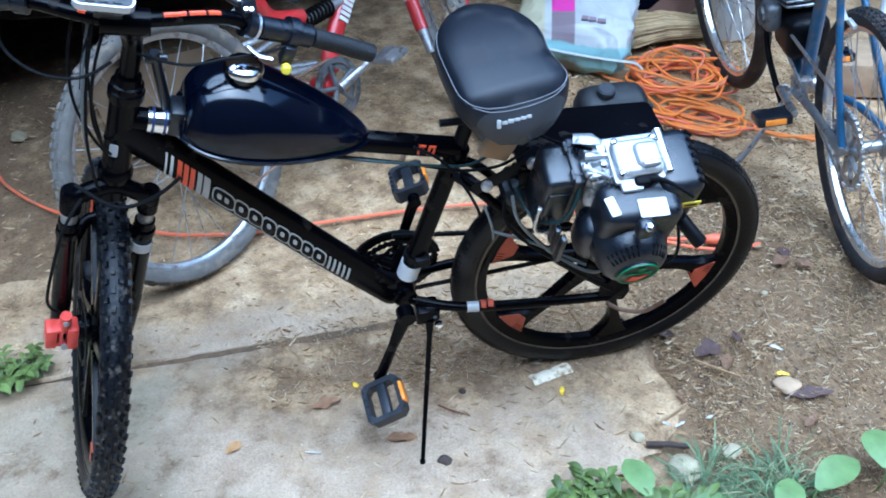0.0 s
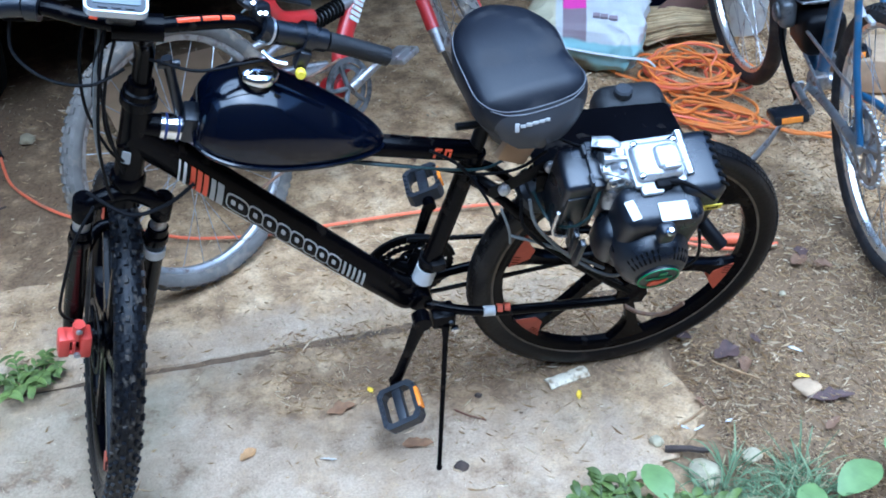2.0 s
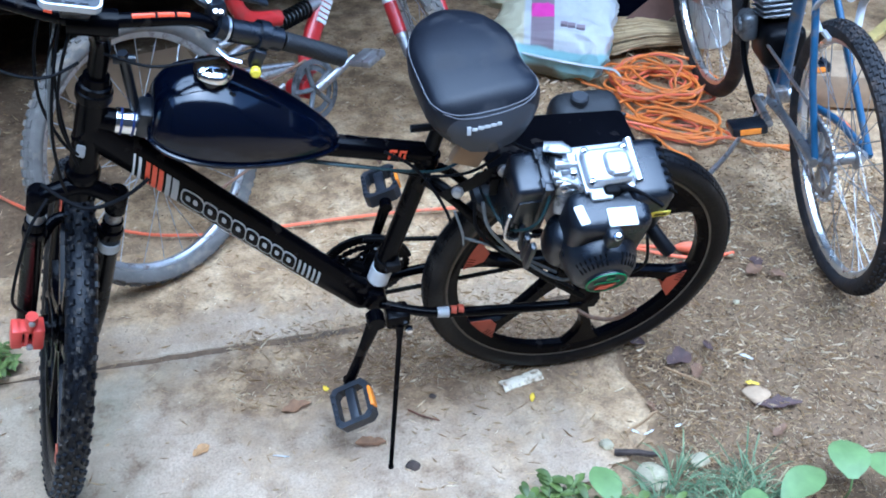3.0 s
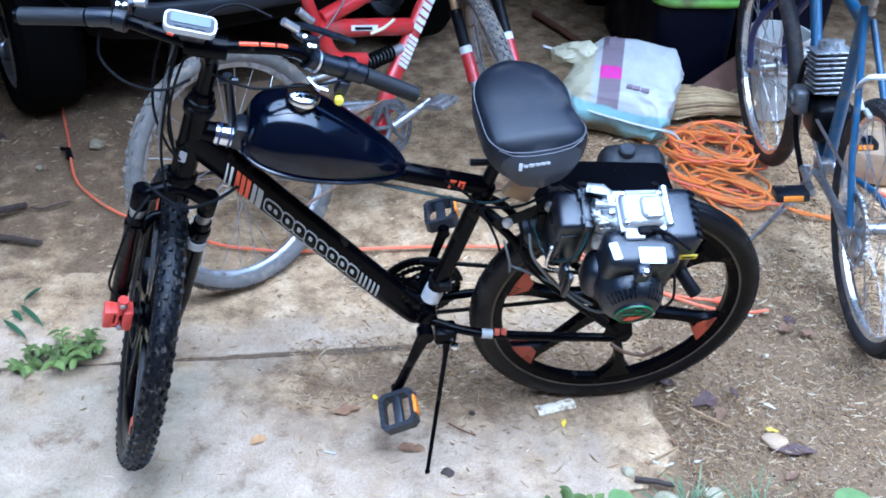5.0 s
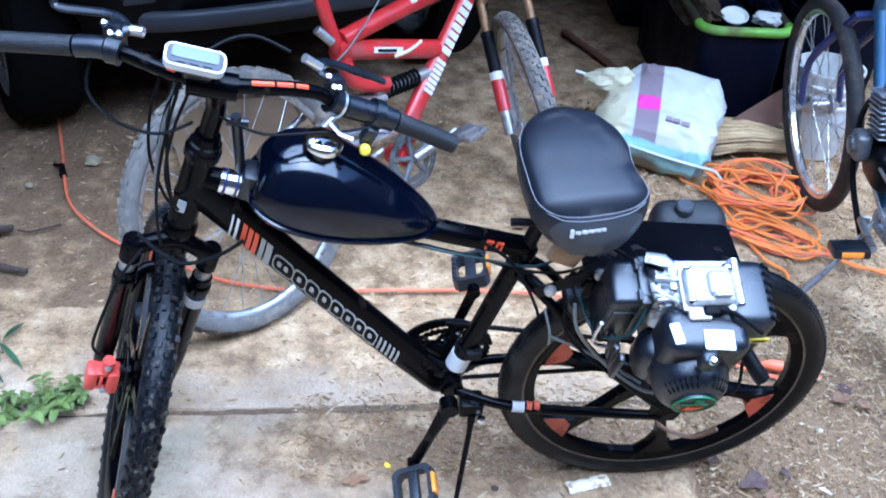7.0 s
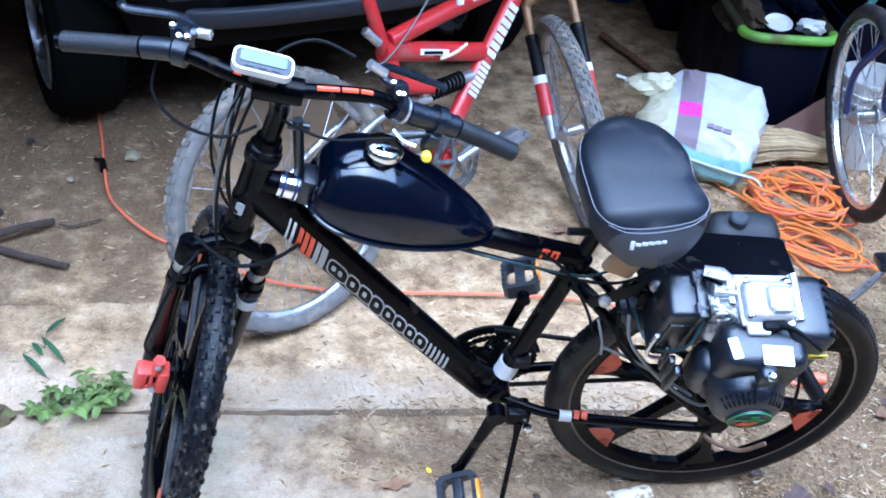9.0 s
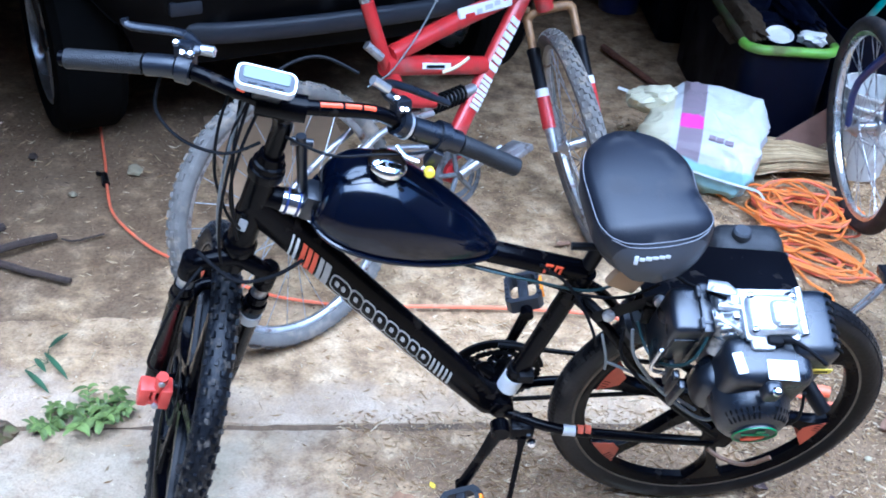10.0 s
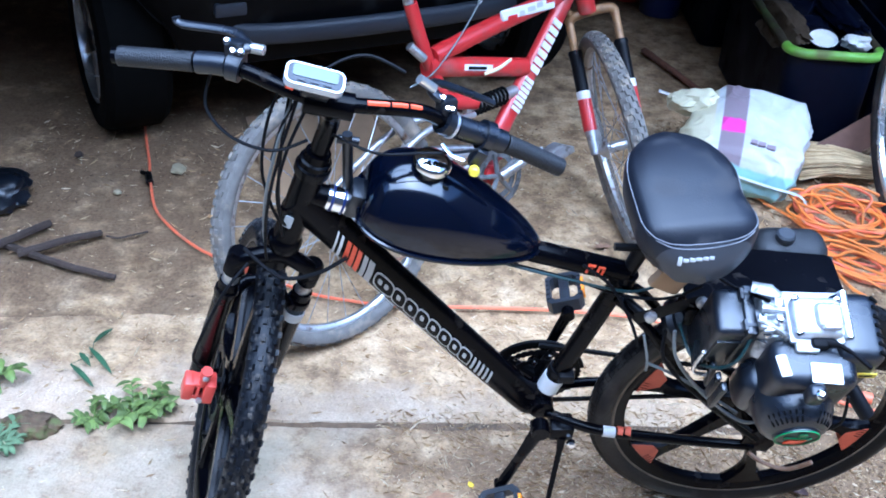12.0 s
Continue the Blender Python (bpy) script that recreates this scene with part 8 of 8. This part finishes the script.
# ---- plants ----
def blade_leaf(bmx, base, direction, length, width, droop, nrm=Vector((0, 0, 1)), fold=0.3):
    """One real leaf: a thin folded blade that arches over."""
    d = Vector(direction).normalized()
    side = d.cross(nrm).normalized()
    n = 7
    tops, lows = [], []
    for i in range(n):
        f = i / (n - 1)
        c = Vector(base) + d * length * f + nrm * (droop[0] * f - droop[1] * f * f) * length
        w = width / 2 * math.sin(math.pi * (0.04 + 0.94 * f)) ** 0.75
        row = [c - side * w + nrm * fold * w, c, c + side * w + nrm * fold * w]
        tops.append([bmx.verts.new(p + nrm * 0.0005) for p in row])
        lows.append([bmx.verts.new(p) for p in row])
    for i in range(n - 1):
        for j in range(2):
            bmx.faces.new((tops[i][j], tops[i + 1][j], tops[i + 1][j + 1], tops[i][j + 1]))
            bmx.faces.new((lows[i][j], lows[i][j + 1], lows[i + 1][j + 1], lows[i + 1][j]))
        for j in (0, 2):
            bmx.faces.new((tops[i][j], lows[i][j], lows[i + 1][j], tops[i + 1][j]))


def leafy_plant(x, y, label, stems, height_, leaf, width, material, seed, spread=0.5, group="weeds"):
    root = thing("weed", pose(x, y, 0), label, "plant", group)
    rg = random.Random(seed)
    for s in range(stems):
        a = 2 * math.pi * s / stems + rg.uniform(-0.4, 0.4)
        h = height_ * rg.uniform(0.6, 1.1)
        tip = Vector((math.cos(a) * h * spread * 1.6, math.sin(a) * h * spread * 1.6, h))
        line = glide([(0, 0, -0.01), (tip.x * 0.3, tip.y * 0.3, h * 0.6), tip], 4)
        bms = bmesh.new()
        tube(bms, line, [0.0028 - 0.0016 * i / (len(line) - 1) for i in range(len(line))], 5)
        stem_ob = part("stem", bms, material, root)
        for k in range(2, len(line)):
            for q in (0, 1):
                aa = a + (q * 2 - 1) * rg.uniform(0.5, 1.5) + rg.uniform(-0.4, 0.4)
                bml = bmesh.new()
                blade_leaf(bml, line[k], (math.cos(aa), math.sin(aa), rg.uniform(-0.1, 0.4)), leaf * rg.uniform(0.6, 1.15), width * rg.uniform(0.7, 1.1), (0.25, 0.5))
                part("leaf", bml, material, stem_ob)
    return root


leafy_plant(-1.31, 0.222, "low bright green weed in the slab's joint", 6, 0.038, 0.034, 0.013, M_LEAF, 1, 1.1)
leafy_plant(-1.395, 0.20, "low bright green weed in the slab's joint", 4, 0.028, 0.030, 0.012, M_LEAF, 2, 1.1)
leafy_plant(-1.26, 0.235, "low bright green weed in the slab's joint", 4, 0.042, 0.030, 0.013, M_LEAF, 3, 0.7)
leafy_plant(-1.575, 0.115, "brownish green weed tuft beside the slab", 5, 0.035, 0.040, 0.012, M_GRASS, 4, 0.9)
leafy_plant(-1.66, 0.31, "bright green weed beside the path", 4, 0.05, 0.045, 0.018, M_LEAF, 5, 0.8)
leafy_plant(-0.155, -0.43, "small bright green leafy weed", 4, 0.05, 0.042, 0.018, M_LEAF, 6, 0.8)
leafy_plant(-0.10, -0.47, "small bright green leafy weed", 4, 0.045, 0.04, 0.018, M_LEAF, 7, 0.7)
leafy_plant(0.02, -0.50, "small bright green leafy weed", 4, 0.045, 0.045, 0.02, M_LEAF, 8, 0.7)
lance = thing("weed", pose(-1.45, 0.43, 0), "slender weed with dark narrow leaves", "plant", "weeds")
for x0, y0, x1, y1 in ((-1.455, 0.470, -1.420, 0.530), (-1.462, 0.452, -1.388, 0.358), (-1.480, 0.430, -1.442, 0.378), (-1.492, 0.386, -1.420, 0.307)):
    bm = bmesh.new()
    d = Vector((x1 - x0, y1 - y0, 0.0))
    foot = Vector((x0 + 1.45, y0 - 0.43, 0.010))
    blade_leaf(bm, foot, d + Vector((0, 0, 0.006)), d.length, 0.0145, (0.08, 0.16))
    tube(bm, [(0.0, 0.0, -0.004), (foot.x * 0.5, foot.y * 0.5, 0.008), foot], 0.0008, 4)
    part("leaf", bm, M_LANCE, lance)
for k, (x, y, rz, l_, w_, h) in enumerate(((-0.04, -0.44, 95, 0.105, 0.062, 0.05), (0.33, -0.53, 25, 0.13, 0.07, 0.06), (0.45, -0.50, 70, 0.11, 0.085, 0.07), (0.06, -0.53, 10, 0.12, 0.05, 0.04), (0.22, -0.56, 60, 0.11, 0.06, 0.05), (0.52, -0.54, 120, 0.10, 0.07, 0.07))):
    dock = thing("dock_plant", pose(x, y, 0), "broad pale green leaf with insect holes", "plant", "dock leaves")
    bm = bmesh.new()
    a = radians(rz)
    d = Vector((math.cos(a), math.sin(a), 0))
    blade_leaf(bm, -d * l_ * 0.4 + Vector((0, 0, h)), d + Vector((0, 0, 0.25)), l_, w_, (0.1, 0.35), fold=0.15)
    part("leaf", bm, M_LEAFBIG, dock)
    bm = bmesh.new()
    tube(bm, glide([(-d.x * 0.03, -d.y * 0.03, -0.01), tuple(-d * l_ * 0.45 + Vector((0, 0, h * 0.6))), tuple(-d * l_ * 0.4 + Vector((0, 0, h)))], 4), 0.0022, 5)
    part("stem", bm, M_LEAFBIG, dock)
clod = thing("earth_clod", pose(-1.528, 0.165, 0), "low clod of brown earth and roots", "soil")
bm = bmesh.new()
bmesh.ops.create_icosphere(bm, subdivisions=4, radius=1.0)
for v in bm.verts:
    k = 1 + 0.30 * noise.noise(v.co * 2.2) + 0.18 * noise.noise(v.co * 7)
    v.co = Vector((0.062 * v.co.x * k, 0.040 * v.co.y * k, max(-0.004, 0.040 * v.co.z * k)))
part("lump", bm, M_CLOD, clod, sharp=60)
rngg = random.Random(21)
tuft = thing("grass_tuft", pose(0.20, -0.44, 0), "arching tuft of grey-green grass", "grass")
rest = bmesh.new()
CLUMPS = [(rngg.uniform(-0.13, 0.13), rngg.uniform(-0.09, 0.06)) for k in range(9)]
for k in range(430):
    a, rr_ = rngg.uniform(0, 2 * math.pi), rngg.uniform(0.0, 0.035)
    cx, cy = CLUMPS[k % 9]
    b = Vector((cx + rr_ * math.cos(a), cy + rr_ * math.sin(a), -0.005))
    aa = a + rngg.uniform(-0.9, 0.9)
    l_ = 0.03 + 0.105 * rngg.random() ** 1.5
    one = bmesh.new() if k % 4 == 0 else rest
    blade_leaf(one, b, (math.cos(aa), math.sin(aa), rngg.uniform(0.25, 1.3)), l_, rngg.uniform(0.0016, 0.0040), (0.35, rngg.uniform(0.3, 0.9)), fold=0.4)
    if one is not rest:
        part("blade", one, M_GRASS, tuft)
tagged(part("grass", rest, M_GRASS, tuft), kind="stuff")


# ---- straw and bark chips ----
def chips(name, count, area, material, sizes, seed, label, keep):
    rg = random.Random(seed)
    verts, faces = [], []
    while len(faces) < count * 4:
        x, y = rg.uniform(area[0], area[1]), rg.uniform(area[2], area[3])
        if rg.random() > keep(x, y):
            continue
        a, l_ = rg.uniform(0, 2 * math.pi), sizes[0] + (sizes[1] - sizes[0]) * rg.random() ** 2.5
        w = rg.uniform(0.0004, 0.0014) * (1.6 if l_ < 0.010 else 1.0) * (1.0 if x > 0.15 else 0.75)
        z = max(0.0, height(x, y) if x > 0.2 or y > 0.66 or y < -0.42 and x > -0.2 else 0.0) + 0.001
        dx, dy = math.cos(a) * l_ / 2, math.sin(a) * l_ / 2
        t = rg.uniform(-0.2, 0.2) * l_
        k = len(verts)
        verts += [(x - dx, y - dy, z + abs(t) - t), (x + dx, y + dy, z + abs(t) + t), (x - dy / l_ * w * 2, y + dx / l_ * w * 2, z), (x, y, z + w * 1.6 + abs(t))]
        faces += [(k, k + 1, k + 3), (k, k + 3, k + 2), (k + 2, k + 3, k + 1), (k, k + 2, k + 1)]
    me = bpy.data.meshes.new(name)
    me.from_pydata(verts, [], faces)
    me.materials.append(material)
    return tagged(new(name, me), label, "litter", kind="stuff")


def strewn(x, y):
    """How thick the chips lie: most on the earth, in patches on the concrete."""
    p = 0.5 + 0.5 * noise.noise((x * 2.3, y * 2.3, 5))
    q = 0.5 + 0.5 * noise.noise((x * 8, y * 8, 9))
    base = 0.6 if (x > 0.15 and y < 0.5) else (0.05 if x < 0.25 else 0.28) if y > 0.62 else (0.10 if x < -0.6 else 0.35) if y > 0.2 else (0.03 if x < -0.75 else 0.10)
    if -0.75 < x < 0.1 and -0.02 < y < 0.26:
        base = 0.9
    return base * (0.25 + p * p * 1.6) * (0.4 + q)


chips("straw_litter", 40000, (-1.9, 1.2, -0.6, 1.9), M_CHIP, (0.004, 0.036), 31, "pale straw and wood chips scattered over the ground", strewn)
chips("bark_litter", 22000, (-1.9, 1.2, -0.6, 1.9), M_CHIPDARK, (0.003, 0.018), 32, "dark bark crumbs scattered over the ground", lambda x, y: strewn(x, y) * (1.0 if x > 0.15 or y > 0.66 else 0.22 if (0.0 < y < 0.26 and x > -0.75) else 0.04))


# ---- what closes the place: unseen roof and walls, added to darken the back ----
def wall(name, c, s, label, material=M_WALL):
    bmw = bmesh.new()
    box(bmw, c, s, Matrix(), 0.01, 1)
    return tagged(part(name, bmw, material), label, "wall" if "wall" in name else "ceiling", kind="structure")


shade_roof = wall("ceiling", (0, 0, 0), (15, 6.4, 0.10), "unseen dark roof added to shade the back")
shade_roof.matrix_world = pose(-1.02, 3.50, 2.12, 0, 0, 16)
wall("unseen_wall_north", (0, 6.2, 1.03), (15, 0.12, 2.06), "unseen back wall added to close off the light")
wall("unseen_wall_east", (2.3, 3.6, 1.03), (0.12, 5.0, 2.06), "unseen side wall added to block light from the side")
wall("unseen_wall_west", (-2.9, 3.3, 1.03), (0.12, 5.6, 2.06), "unseen side wall added to block light from the side")
# unseen walls on the open sides, added to cut off the low sky
wall("unseen_wall_south", (0, -4.8, 3.2), (15, 0.2, 6.4), "unseen tall wall added to block low sky from the south")
wall("unseen_wall_yard_east", (6.2, -0.6, 2.4), (0.2, 8.2, 4.8), "unseen wall added to block low sky from the side")
wall("unseen_wall_yard_west", (-6.6, -2.4, 2.4), (0.2, 4.6, 4.8), "unseen wall added to block low sky from the side")
